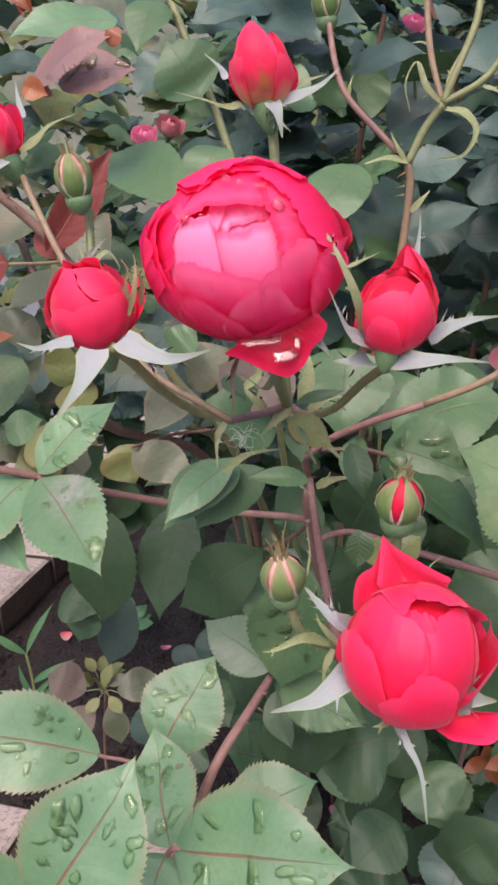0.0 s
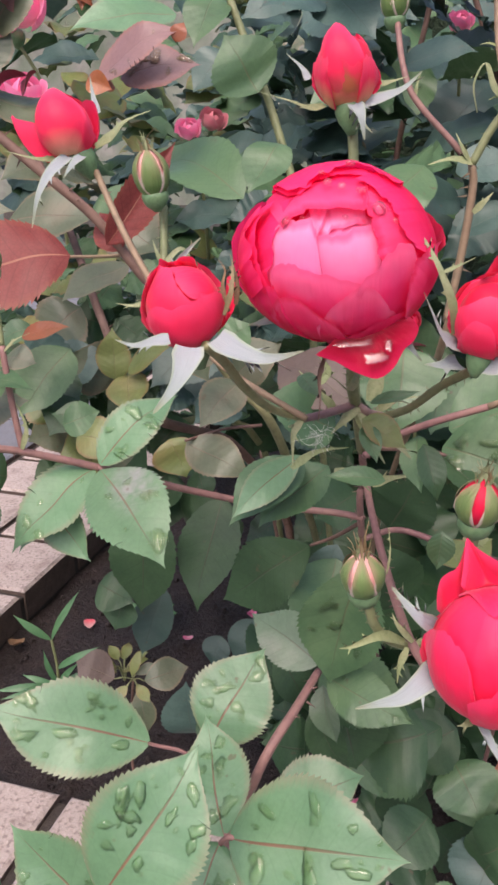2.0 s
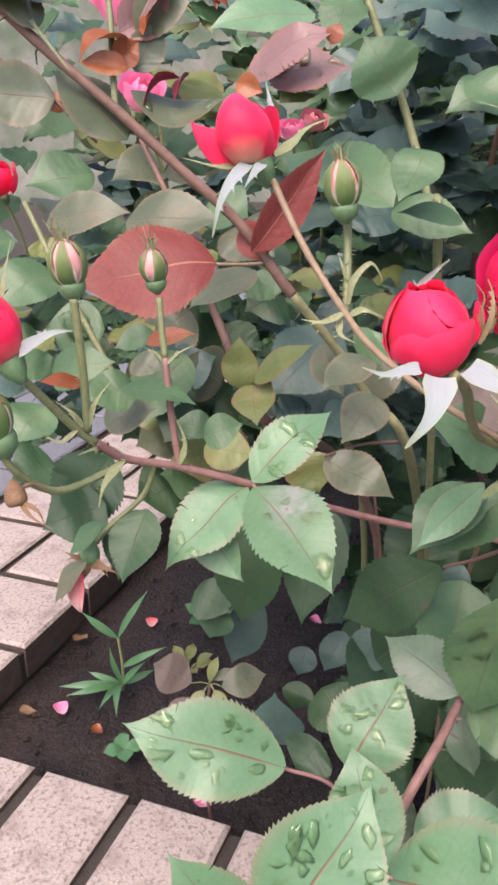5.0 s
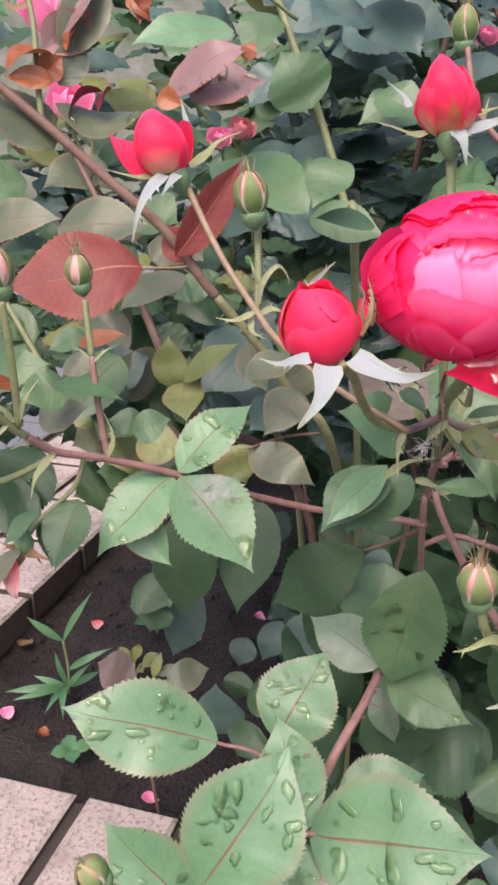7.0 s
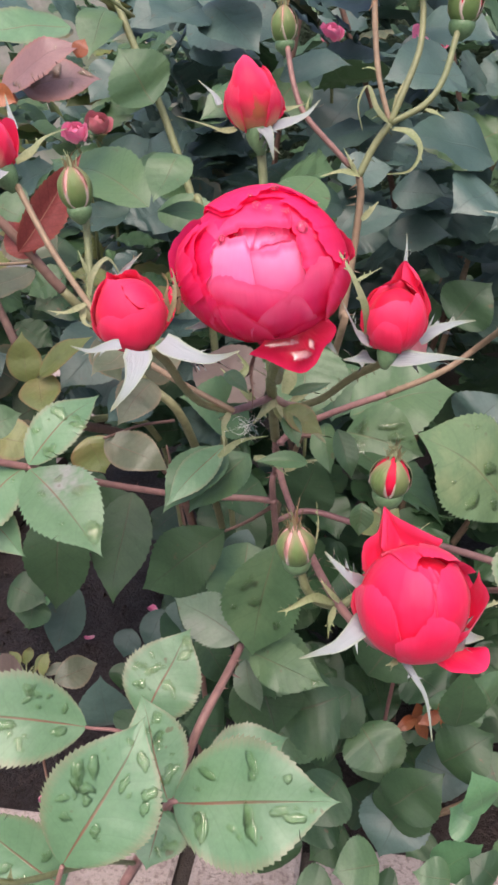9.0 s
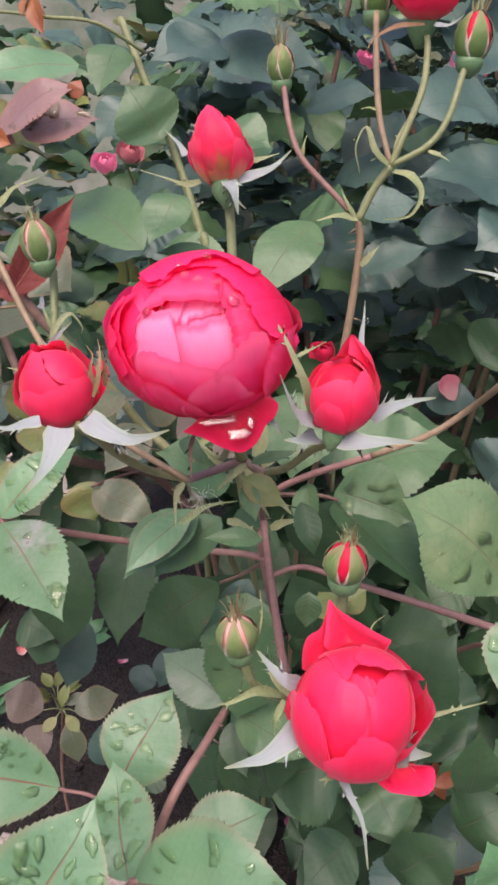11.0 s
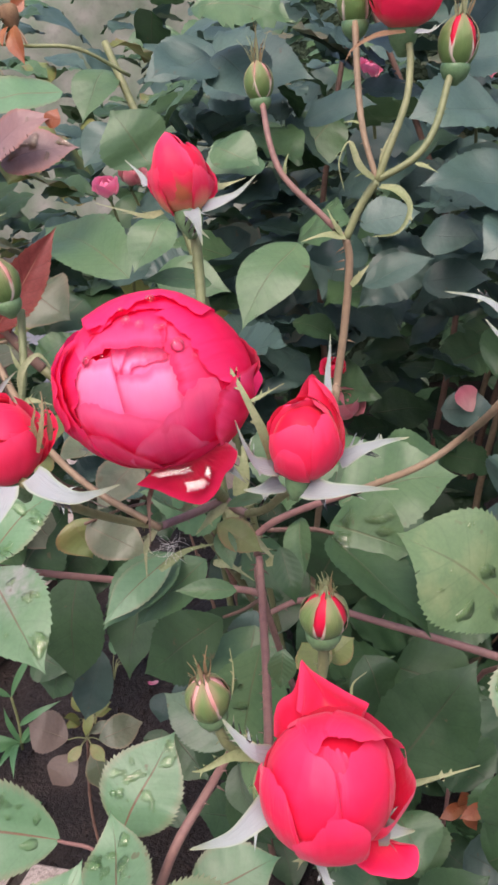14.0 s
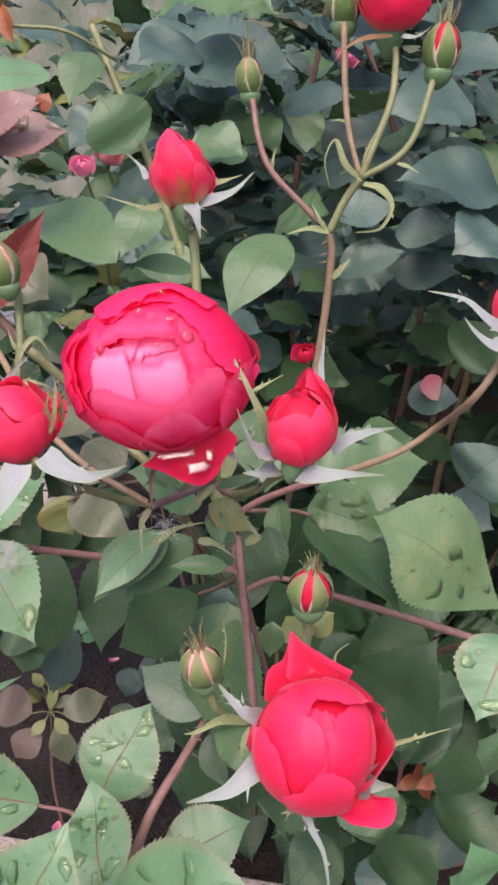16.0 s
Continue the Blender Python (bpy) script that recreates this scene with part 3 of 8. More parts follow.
def cupped(centre, turn, R, foot, tip, half, lift=0.0, lip=0.03, rnd=0.3, wave=0.02, seed=0.0, tall=1.0, point=0.0, neck=0.7, nu=22, nv=20, curl=0.0, power=2.4):
    """A rounded petal laid over a ball along the great circle from the direction foot to the direction tip (in turn's axes), half degrees wide to each side."""
    centre = Vector(centre)
    a, b = Vector(foot).normalized(), Vector(tip).normalized()
    across = a.cross(b).normalized()
    total = a.angle(b)
    ahead = across.cross(a)
    bm = bmesh.new()
    uvs = bm.loops.layers.uv.new("UVMap")
    rows = []
    for j in range(nv + 1):
        s = j / nv
        row = []
        for i in range(nu + 1):
            t = 2 * i / nu - 1
            reach = 1 - rnd * abs(t) ** power + wave * 2.2 * noise.noise((t * 2.3, seed, 4.0)) + wave * 0.8 * noise.noise((t * 7.0, seed, 9.0))
            ang = total * s * reach
            d = a * math.cos(ang) + ahead * math.sin(ang)
            w = radians(half) * t * (neck + (1 - neck) * math.sin(min(1.0, s * 1.3) * math.pi / 2))
            w += radians(half) * wave * 1.4 * noise.noise((s * 3.0, t * 0.7, seed + 3.0))
            d = d * math.cos(w) + across * math.sin(w)
            edge = max(0.0, (s - 0.75) / 0.25)
            side = max(0.0, (abs(t) - 0.7) / 0.3) * s
            r = R * (1 + lift * (s * reach) ** 2 + lip * edge ** 2 + lip * 0.6 * side ** 2 + curl * max(0.0, t) ** 2 * s + 0.45 * wave * noise.noise((t * 1.7, s * 2.2, seed)) + 0.8 * wave * edge * noise.noise((t * 3.5, 2.0, seed)))
            top = max(0.0, d.z)
            pinch = 1 - point * top ** 3
            p = Vector((d.x * pinch, d.y * pinch, d.z * tall)) * r
            row.append((bm.verts.new(centre + turn @ p), i / nu, s))
        rows.append(row)
    for p, q in zip(rows, rows[1:]):
        for k in range(nu):
            quad = (p[k], p[k + 1], q[k + 1], q[k])
            f = bm.faces.new([v[0] for v in quad])
            for loop, v in zip(f.loops, quad):
                loop[uvs].uv = v[1:]
    return bm


def polar(az, th):
    """A direction by azimuth (0 faces the path) and polar angle from the axis."""
    a, b = radians(az), radians(th)
    return (math.sin(b) * math.sin(a), -math.sin(b) * math.cos(a), math.cos(b))


def lathe(centre, turn, profile, sides=14, lump=0.0, seed=0.0, foot=True):
    """A solid of revolution from (radius, height) pairs, foot first."""
    centre = Vector(centre)
    bm = bmesh.new()
    rings = []
    for r, h in profile:
        rings.append([])
        for k in range(sides):
            a = 2 * math.pi * k / sides
            q = r * (1 + lump * noise.noise((math.cos(a) + seed, math.sin(a), h * 200)))
            rings[-1].append(bm.verts.new(centre + turn @ Vector((q * math.cos(a), q * math.sin(a), h))))
    for a, b in zip(rings, rings[1:]):
        for k in range(sides):
            bm.faces.new((a[k], a[(k + 1) % sides], b[(k + 1) % sides], b[k]))
    if foot:
        bm.faces.new(rings[0][::-1])
    bm.faces.new(rings[-1])
    return bm


def hip(parent, centre, axis, r, name="calyx", label="green swollen calyx cup", material=None):
    """The green cup under a flower; centre is its middle, axis points to the flower."""
    turn = frame_of(axis)
    prof = [(0.28 * r, -1.5 * r), (0.48 * r, -1.15 * r), (0.8 * r, -0.7 * r), (0.98 * r, -0.15 * r), (1.0 * r, 0.25 * r), (0.95 * r, 0.6 * r), (0.7 * r, 0.9 * r)]
    return part(name, lathe(centre, turn, prof), material or HIP, parent, label, centre)


def petals(parent, centre, axis, rows, material, spin=0.0, tall=1.0, name="petal", seed=0.0):
    """Petals by rows of (R, azimuth, span, foot angle, rim angle, lip, rounding)."""
    turn = frame_of(axis, spin)
    for i, row in enumerate(rows):
        R, az, span, th0, th1, lip, rnd = row[:7]
        extra = row[7] if len(row) > 7 else {}
        mat = extra.get("mat", material)
        keys = {k: v for k, v in extra.items() if k != "mat"}
        bm = shell(centre, turn, R, az, span, th0, th1, lip, rnd, tall, seed=seed + i * 1.93, **keys)
        part(name, bm, mat, parent, "", centre)


def green_bud(parent, centre, axis, r, spin=0.0, open_=0.0, tails=5, tall=1.35, seed=0, tail=1.0, tint=None):
    """An unopened bud: a calyx cup, a furled core and five blushed sepals with narrow gaps and leafy tips."""
    axis = Vector(axis).normalized()
    turn = frame_of(axis, spin)
    rnd = random.Random(seed)
    c = Vector(centre)
    q = r * 0.74
    prof = [(0.26 * q, -1.15 * q), (0.45 * q, -0.95 * q), (0.78 * q, -0.68 * q), (0.97 * q, -0.32 * q), (1.03 * q, 0), (0.98 * q, 0.26 * q), (0.8 * q, 0.4 * q)]
    base = c - axis * r * (tall - 0.12)
    cup = part("bud", lathe(base, turn, prof, 14, 0.04, seed), HIP, parent, "closed rose bud with pink between green sepals", base)
    core = [(0.3 * r, -0.95 * r * tall)] + [(0.92 * r * math.sin(a) * (1 - 0.12 * max(0, -math.cos(a))), -0.92 * r * tall * math.cos(a)) for a in (0.6, 1.0, 1.5, 2.0, 2.45, 2.8)] + [(0.06 * r, 0.97 * r * tall)]
    part("petal_core", lathe(c, turn, core, 14, 0.1, seed), tint or PETAL_FADED, cup, "tightly furled pink-red petals", c)
    for k in range(5):
        az = 72 * k + rnd.uniform(-9, 9)
        th = rnd.uniform(2, 10) + 9 * open_
        bm = cupped(c, turn, r * (1.0 + 0.025 * (k % 3)), polar(az, 168), polar(az + rnd.uniform(-12, 12), th), 47 - 13 * open_ + rnd.uniform(-6, 4), 0.0, 0.015, 0.62, 0.05, seed + k * 1.7, tall, 0.48, 0.9, 10, 14, power=1.7)
        part("sepal", bm, SEPAL_BUD, cup, "", c)
        if k < tails:
            n = Vector(polar(az, 16))
            foot = c + turn @ Vector((n.x, n.y, n.z * tall)) * r * 0.99
            out = turn @ Vector((math.sin(radians(az)), -math.cos(radians(az)), 0))
            l = r * rnd.uniform(0.6, 1.4) * tail
            ribbon(cup, [foot - axis * 0.1 * r, foot + axis * l * 0.5 + out * l * rnd.uniform(-0.25, 0.1), foot + axis * l + out * l * rnd.uniform(-0.35, 0.4)], r * 0.17, SEPAL_TIP if rnd.random() < 0.25 else SEPAL_GREEN, "sepal_tip", lobes=rnd.choice((1, 2, 3, 4)))
            for side_ in (-1, 1):
                l *= rnd.uniform(0.6, 0.9)
                sway = turn @ Vector((math.cos(radians(az)), math.sin(radians(az)), 0)) * side_ * rnd.uniform(0.15, 0.5)
                ribbon(cup, [foot - axis * 0.2 * r + sway * r * 0.4, foot + axis * l * 0.45 + (sway + out * 0.3) * l * 0.6, foot + axis * l * 0.85 + (sway + out * rnd.uniform(0.1, 0.5)) * l], r * 0.07, SEPAL_TIP if rnd.random() < 0.3 else SEPAL_GREEN, "sepal_tip", lobes=0)
    return cup
# ---- ground: soil bed, brick edging, paving ----
BED = radians(-16.0)
BED_U, BED_V = Vector((math.cos(BED), math.sin(BED), 0)), Vector((-math.sin(BED), math.cos(BED), 0))
EDGE_U, EDGE_V, KERB = -0.79, 0.655, 0.07


def bed(u, v, z=0.0):
    return BED_U * u + BED_V * v + Vector((0, 0, z))


def ground_sheet():
    """One sheet of soil: fine and lumpy near the path, coarse towards the horizon."""
    bm = bmesh.new()
    us = [-60, -20, -6, -3, -1.6, -1.0] + [-0.85 + 0.02 * i for i in range(66)] + [0.5, 0.7, 1.0, 1.6, 3, 8, 25, 60]
    vs = [-60, -20, -6, -2, -0.5, 0.2, 0.5] + [0.62 + 0.02 * i for i in range(56)] + [1.8, 2.0, 2.4, 3.2, 5, 10, 30, 60]
    grid = []
    for v in vs:
        row = []
        for u in us:
            z = 0.0
            if -0.9 < u < 1.2 and 0.5 < v < 2.2:
                z = 0.012 * noise.noise((u * 9, v * 9, 0.2)) + 0.008 * noise.noise((u * 31, v * 31, 1.0)) + 0.005 * noise.noise((u * 80, v * 80, 3.0))
            elif u < -0.95 or v < 0.55:
                z = -0.02
            row.append(bm.verts.new(bed(u, v, z)))
        grid.append(row)
    for a, b in zip(grid, grid[1:]):
        for k in range(len(us) - 1):
            bm.faces.new((a[k], a[k + 1], b[k + 1], b[k]))
    return part("ground", bm, SOIL)


tagged(ground_sheet(), "dark damp crumbly soil of the rose bed", "ground", kind="structure")


def block(bm, u0, u1, v0, v1, z0, z1, b=0.004, seed=0.0):
    """A paver with worn, slightly chipped upper edges."""
    def corner(u, v, z, k):
        return bm.verts.new(bed(u, v, z + 0.0015 * noise.noise((seed, k, 2.0))) + Vector((0.0012 * noise.noise((seed, k, 5.0)), 0.0012 * noise.noise((seed, k, 9.0)), 0)))
    low = [corner(u, v, z0, 1) for u, v in ((u0, v0), (u1, v0), (u1, v1), (u0, v1))]
    mid = [corner(u, v, z1 - b, i) for i, (u, v) in enumerate(((u0, v0), (u1, v0), (u1, v1), (u0, v1)))]
    top = [corner(u, v, z1, i + 9) for i, (u, v) in enumerate(((u0 + b, v0 + b), (u1 - b, v0 + b), (u1 - b, v1 - b), (u0 + b, v1 - b)))]
    for a, c in ((low, mid), (mid, top)):
        for k in range(4):
            bm.faces.new((a[k], a[(k + 1) % 4], c[(k + 1) % 4], c[k]))
    bm.faces.new(top)


def flat(ob):
    ob.data.polygons.foreach_set("use_smooth", [False] * len(ob.data.polygons))
    return ob


def slab_mesh(name, u0, u1, v0, v1, z0, z1, material):
    bm = bmesh.new()
    block(bm, u0, u1, v0, v1, z0, z1, 0.002)
    return flat(part(name, bm, material))


EDGING = slab_mesh("pavement", -1.165, 3.0, 0.44, EDGE_V - 0.004, -0.05, KERB - 0.012, JOINT)
tagged(EDGING, "brick edging of the bed with dark sandy joints", "brick edging", kind="structure")
SIDE_EDGING = slab_mesh("pavement", -1.165, EDGE_U - 0.004, EDGE_V, 3.4, -0.05, KERB - 0.012, JOINT)
tagged(SIDE_EDGING, "brick edging along the path beside the bed", "brick edging", kind="structure")
PATH_SLABS = slab_mesh("pavement", -14.0, -1.17, -2.0, 16.0, -0.05, KERB - 0.016, JOINT)
tagged(PATH_SLABS, "grey paved path beside the brick edging", "paved path", kind="structure")


NEAR_SLABS = slab_mesh("pavement", -1.165, 9.0, -9.0, 0.435, -0.05, KERB - 0.016, JOINT)
tagged(NEAR_SLABS, "grey paved path in front of the bed", "paved path", kind="structure")


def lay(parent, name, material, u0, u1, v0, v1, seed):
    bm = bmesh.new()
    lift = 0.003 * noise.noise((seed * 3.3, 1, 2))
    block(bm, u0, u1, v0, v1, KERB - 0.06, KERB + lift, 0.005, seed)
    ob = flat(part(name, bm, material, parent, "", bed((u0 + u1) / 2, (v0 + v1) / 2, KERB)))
    # Side faces are dark brown, tops keep the given material.
    ob.data.materials.append(SIDE_BROWN)
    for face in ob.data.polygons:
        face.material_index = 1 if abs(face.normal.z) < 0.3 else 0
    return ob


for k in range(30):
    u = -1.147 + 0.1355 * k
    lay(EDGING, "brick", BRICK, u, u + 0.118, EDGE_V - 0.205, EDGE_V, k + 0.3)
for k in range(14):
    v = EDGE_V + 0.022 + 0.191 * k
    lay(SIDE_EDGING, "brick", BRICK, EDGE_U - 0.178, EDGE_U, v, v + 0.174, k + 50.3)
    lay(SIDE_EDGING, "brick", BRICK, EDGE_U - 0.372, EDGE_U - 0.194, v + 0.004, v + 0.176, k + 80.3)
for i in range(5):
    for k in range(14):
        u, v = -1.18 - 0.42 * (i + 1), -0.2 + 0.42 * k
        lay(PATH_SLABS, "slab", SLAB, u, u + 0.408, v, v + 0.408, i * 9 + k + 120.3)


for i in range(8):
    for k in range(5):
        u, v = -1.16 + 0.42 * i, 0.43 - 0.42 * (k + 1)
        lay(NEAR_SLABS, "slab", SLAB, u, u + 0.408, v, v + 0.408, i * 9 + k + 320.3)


# clods and grit on the soil
def clods():
    bm = bmesh.new()
    rnd = random.Random(5)
    for _ in range(2600):
        u, v = rnd.uniform(-0.78, 0.2), rnd.uniform(0.67, 1.7)
        r = 0.0016 + 0.006 * rnd.random() ** 4
        c = bed(u, v, 0.004 + 0.012 * noise.noise((u * 9, v * 9, 0.2)))
        verts = []
        for d in ((1, 0, 0), (-1, 0, 0), (0, 1, 0), (0, -1, 0), (0, 0, 0.8), (0, 0, -0.8)):
            verts.append(bm.verts.new(c + Vector(d) * r * rnd.uniform(0.6, 1.3) + Vector((rnd.uniform(-0.3, 0.3) * r, rnd.uniform(-0.3, 0.3) * r, 0))))
        for a, b2, c2 in ((0, 2, 4), (2, 1, 4), (1, 3, 4), (3, 0, 4), (2, 0, 5), (1, 2, 5), (3, 1, 5), (0, 3, 5)):
            bm.faces.new((verts[a], verts[b2], verts[c2]))
    return flat(part("soil_crumbs", bm, SOIL))


tagged(clods(), "dark crumbs and grit lying on the soil", "soil", kind="stuff")


def fallen_petal(at, size, material, label, turn=0.0, curl=0.5):
    """A cupped petal on the ground."""
    at = Vector(at)
    at.z = max(at.z, 0.004) + size * 0.24
    bm = bmesh.new()
    uvs = bm.loops.layers.uv.new("UVMap")
    rows = []
    for j in range(9):
        s = j / 8
        row = []
        for i in range(-4, 5):
            t = i / 4
            w = size * 0.5 * math.sqrt(1.0 - 0.96 * (2 * s - 1) ** 2) * (0.45 + 0.75 * s) * (1 + 0.15 * noise.noise((s * 4, turn, t)))
            p = Vector((t * w, (s - 0.5) * size, 0.6 * curl * size * (0.5 * (t * w / (0.5 * size)) ** 2 + (s - 0.5) ** 2) + 0.08 * size * noise.noise((t * 2, s * 3, turn))))
            p.rotate(Euler((0.15, 0.1, radians(turn))))
            row.append((bm.verts.new(at + p), t * 0.5 + 0.5, s))
        rows.append(row)
    for a, b in zip(rows, rows[1:]):
        for k in range(8):
            quad = (a[k], a[k + 1], b[k + 1], b[k])
            f = bm.faces.new([q[0] for q in quad])
            for loop, q in zip(f.loops, quad):
                loop[uvs].uv = q[1:]
    return tagged(part("fallen_petal", bm, material, None, "", at), label, "petal", "petals fallen on the soil")


fallen_petal((-0.444, 0.979, 0.004), 0.026, PETAL_MAGENTA, "bright magenta fallen rose petal on dark soil", 30, 0.8)
fallen_petal((-0.205, 0.813, 0.004), 0.024, PETAL_MAGENTA, "pink and white fallen rose petal on dark soil", 80, 0.7)
fallen_petal((-0.353, 1.22, 0.004), 0.024, PETAL_FADED, "coral fallen rose petal beside the weed", 10, 0.7)
fallen_petal((-0.17, 1.177, 0.004), 0.02, PETAL_MAGENTA, "small magenta fallen rose petal on the soil", 140, 0.9)
fallen_petal((-0.06, 1.247, 0.004), 0.024, PETAL_MAGENTA, "pink fallen petal in the shade of the bush", 55, 0.9)
fallen_petal((0.086, 0.8, 0.004), 0.026, PETAL_MAGENTA, "magenta fallen petal deep under the bush", 15, 0.8)
fallen_petal((-0.378, 0.939, 0.004), 0.02, LEAF_RUST, "withered rust-brown petal on the soil", 65, 0.9)
fallen_petal((-0.492, 0.968, 0.004), 0.026, SEPAL_DRY, "dry tan curled petal on the soil", 100, 0.8)
fallen_petal((-0.464, 1.159, 0.004), 0.03, SEPAL_DRY, "dry tan withered petal beside the edging", 150, 1.0)


def weed(at):
    """A young weed: an upright stalk with narrow paired leaves and a loose ring of leaves at its foot."""
    at = Vector(at)
    top = thing("weed", at, "young green weed with long narrow leaves in the soil", "weed")
    knot = at + Vector((-0.002, 0.0, 0.098))
    stem(top, [at, at + Vector((0.002, 0, 0.05)), knot], 0.0026, 0.0022, STEM_GREEN)
    foot = at + Vector((0, 0, 0.012))
    for root, to, w, droop in ((knot, (-0.052, -0.008, 0.05), 0.015, 0.1), (knot, (0.05, 0.006, 0.088), 0.013, 0.12), (at + Vector((0.002, 0, 0.045)), (0.075, -0.006, 0.045), 0.014, 0.3),
                               (foot, (-0.018, 0.0, 0.07), 0.011, 0.1), (foot, (-0.056, 0.0, 0.022), 0.013, 0.2), (foot, (-0.098, -0.022, 0.008), 0.015, 0.25), (foot, (-0.08, -0.045, 0.006), 0.013, 0.25),
                               (foot, (-0.024, -0.068, 0.004), 0.013, 0.3), (foot, (0.008, -0.085, 0.004), 0.014, 0.3), (foot, (0.042, -0.01, 0.055), 0.012, 0.15), (foot, (0.05, 0.02, 0.016), 0.014, 0.2)):
        leaf(top, root, root + Vector(to), 0.8 * w, LEAF_FRESH, fold=0.35, droop=droop, teeth=10, cells=2, wide=0.46, ripple=0.6)
    return top


weed((-0.363, 1.04, 0.002))


def sprout(at):
    at = Vector(at)
    top = thing("seedling", at, "tiny four-leaved pale green seedling in the soil", "seedling")
    stem(top, [at, at + Vector((0, 0, 0.02))], 0.0015, 0.0012, STEM_GREEN)
    knot = at + Vector((0, 0, 0.02))
    for a in (20, 115, 205, 290):
        d = Vector((math.cos(radians(a)), math.sin(radians(a)), 0.15))
        leaf(top, knot, knot + d * 0.03, 0.022, LEAF_FRESH, fold=0.1, teeth=6, cells=2, wide=0.55, ripple=0.5, face=(0, -0.3, 1))


sprout((-0.325, 0.889, 0.002))


def low_plant(at, label, count, size, seed, material):
    at = Vector(at)
    rnd = random.Random(seed)
    top = thing("seedling", at, label, "seedling")
    for k in range(count):
        a = rnd.uniform(0, 6.28)
        d = Vector((math.cos(a), math.sin(a), rnd.uniform(0.1, 0.7)))
        knot = at + Vector((0, 0, 0.03)) + d * size * 0.5
        stem(top, [at, at.lerp(knot, 0.5) + Vector((0, 0, 0.012)), knot], 0.0012, 0.0009, STEM_GREEN, sides=5)
        leaf(top, knot, knot + d * size, size * 0.65, material, teeth=7, cells=2, face=(0, -0.4, 0.9))


low_plant((-0.263, 1.067, 0.002), "low yellow-green seedling between the weed and the leaves", 9, 0.028, 3, LEAF_OLIVE)
low_plant((-0.243, 1.204, 0.002), "thin dark green seedling growing out of the soil", 6, 0.035, 8, LEAF_FRESH)
low_plant((0.265, 0.75, 0.002), "fresh green low seedling under the bush", 9, 0.04, 18, LEAF_FRESH)



def young_shoot(at):
    """A knee-high basal shoot with dusky round leaflets and yellow-green new growth."""
    at = Vector(at)
    top = thing("young_rose_shoot", at, "short young rose shoot with dull mauve-green leaves rising from soil", "rose")
    crown = at + Vector((0.004, -0.02, 0.243))
    stem(top, [at, at + Vector((-0.01, 0.0, 0.12)), crown], 0.0022, 0.0016, STEM_BROWN, 14, 0.002)
    for off, way_to, wide_, material in (((-0.02, -0.005, 0.004), (-0.046, 0.012, 0.014), 0.046, LEAF_MAUVE_DULL), ((0.014, -0.004, 0.0), (0.05, 0.01, 0.012), 0.037, LEAF_DUSKY), ((0.008, -0.012, -0.006), (0.008, -0.012, -0.05), 0.029, LEAF_DUSKY),
                                         ((-0.012, -0.012, -0.012), (-0.03, -0.006, -0.034), 0.036, LEAF_MAUVE_DULL), ((0.0, -0.006, 0.008), (0.01, 0.01, 0.028), 0.012, LEAF_OLIVE), ((-0.004, -0.012, 0.0), (-0.016, -0.01, -0.014), 0.013, LEAF_OLIVE),
                                         ((0.006, -0.012, 0.002), (0.016, -0.012, -0.016), 0.014, LEAF_OLIVE), ((0.004, 0.0, 0.006), (0.022, 0.006, 0.012), 0.012, LEAF_DUSKY)):
        knot = crown + Vector(off)
        stem(top, [crown, crown.lerp(knot, 0.5) + Vector((0, 0, 0.002)), knot], 0.0009, 0.0007, STEM_GREEN, name="leaf_stalk", sides=5)
        leaf(top, knot, knot + Vector(way_to), wide_, material, teeth=12, cells=2, fold=0.12, face=(0, -0.75, 0.65), wide=0.5)


young_shoot((-0.186, 0.775, 0.0))

# ---- the front flowering shoot: one open bloom among three buds ----
shoot = thing("rose_shoot", (0.12, 0.72, 0), "flowering rose shoot with two open blooms and several buds", "rose")
stem(shoot, [(0.12, 0.72, 0.0), (0.07, 0.52, 0.35), (0.0255, 0.3679, 0.621), (0.0233, 0.352, 0.6592), (0.0186, 0.3229, 0.6876)], 0.002, 0.0016, STEM_MAUVE, 30, 0.0024, "cane")
stem(shoot, [(0.0186, 0.3229, 0.6876), (0.0147, 0.3048, 0.7055), (0.0115, 0.2867, 0.72)], 0.0023, 0.002, STEM_OLIVE, 16, 0.0015, "cane")
# stem of the open bloom
stem(shoot, [(0.0115, 0.2867, 0.72), (0.0088, 0.2733, 0.7302), (0.0062, 0.2488, 0.7429), (0.0045, 0.231, 0.752)], 0.0021, 0.0022, STEM_GREEN, 46, 0.0011, "flower_stalk")
# stems of the side buds
stem(shoot, [(-0.0092, 0.2544, 0.7255), (-0.0203, 0.2478, 0.7314), (-0.0282, 0.2271, 0.7449), (-0.0329, 0.2112, 0.7569), (-0.0377, 0.205, 0.7633)], 0.0014, 0.0014, STEM_OLIVE, 40, 0.0009, "flower_stalk")
stem(shoot, [(0.0115, 0.2867, 0.72), (0.0008, 0.2704, 0.7224), (-0.0092, 0.2544, 0.7255)], 0.0017, 0.0014, STEM_PLUM, 20, 0.0009, "flower_stalk")
stem(shoot, [(0.0115, 0.2867, 0.72), (0.0153, 0.28, 0.719), (0.0198, 0.271, 0.7205)], 0.0018, 0.0015, STEM_PLUM, 12, 0.0009, "flower_stalk")
stem(shoot, [(0.0198, 0.271, 0.7205), (0.0264, 0.2577, 0.7278), (0.032, 0.2364, 0.7419), (0.0355, 0.212, 0.7538)], 0.0015, 0.0014, STEM_OLIVE, 30, 0.0009, "flower_stalk")
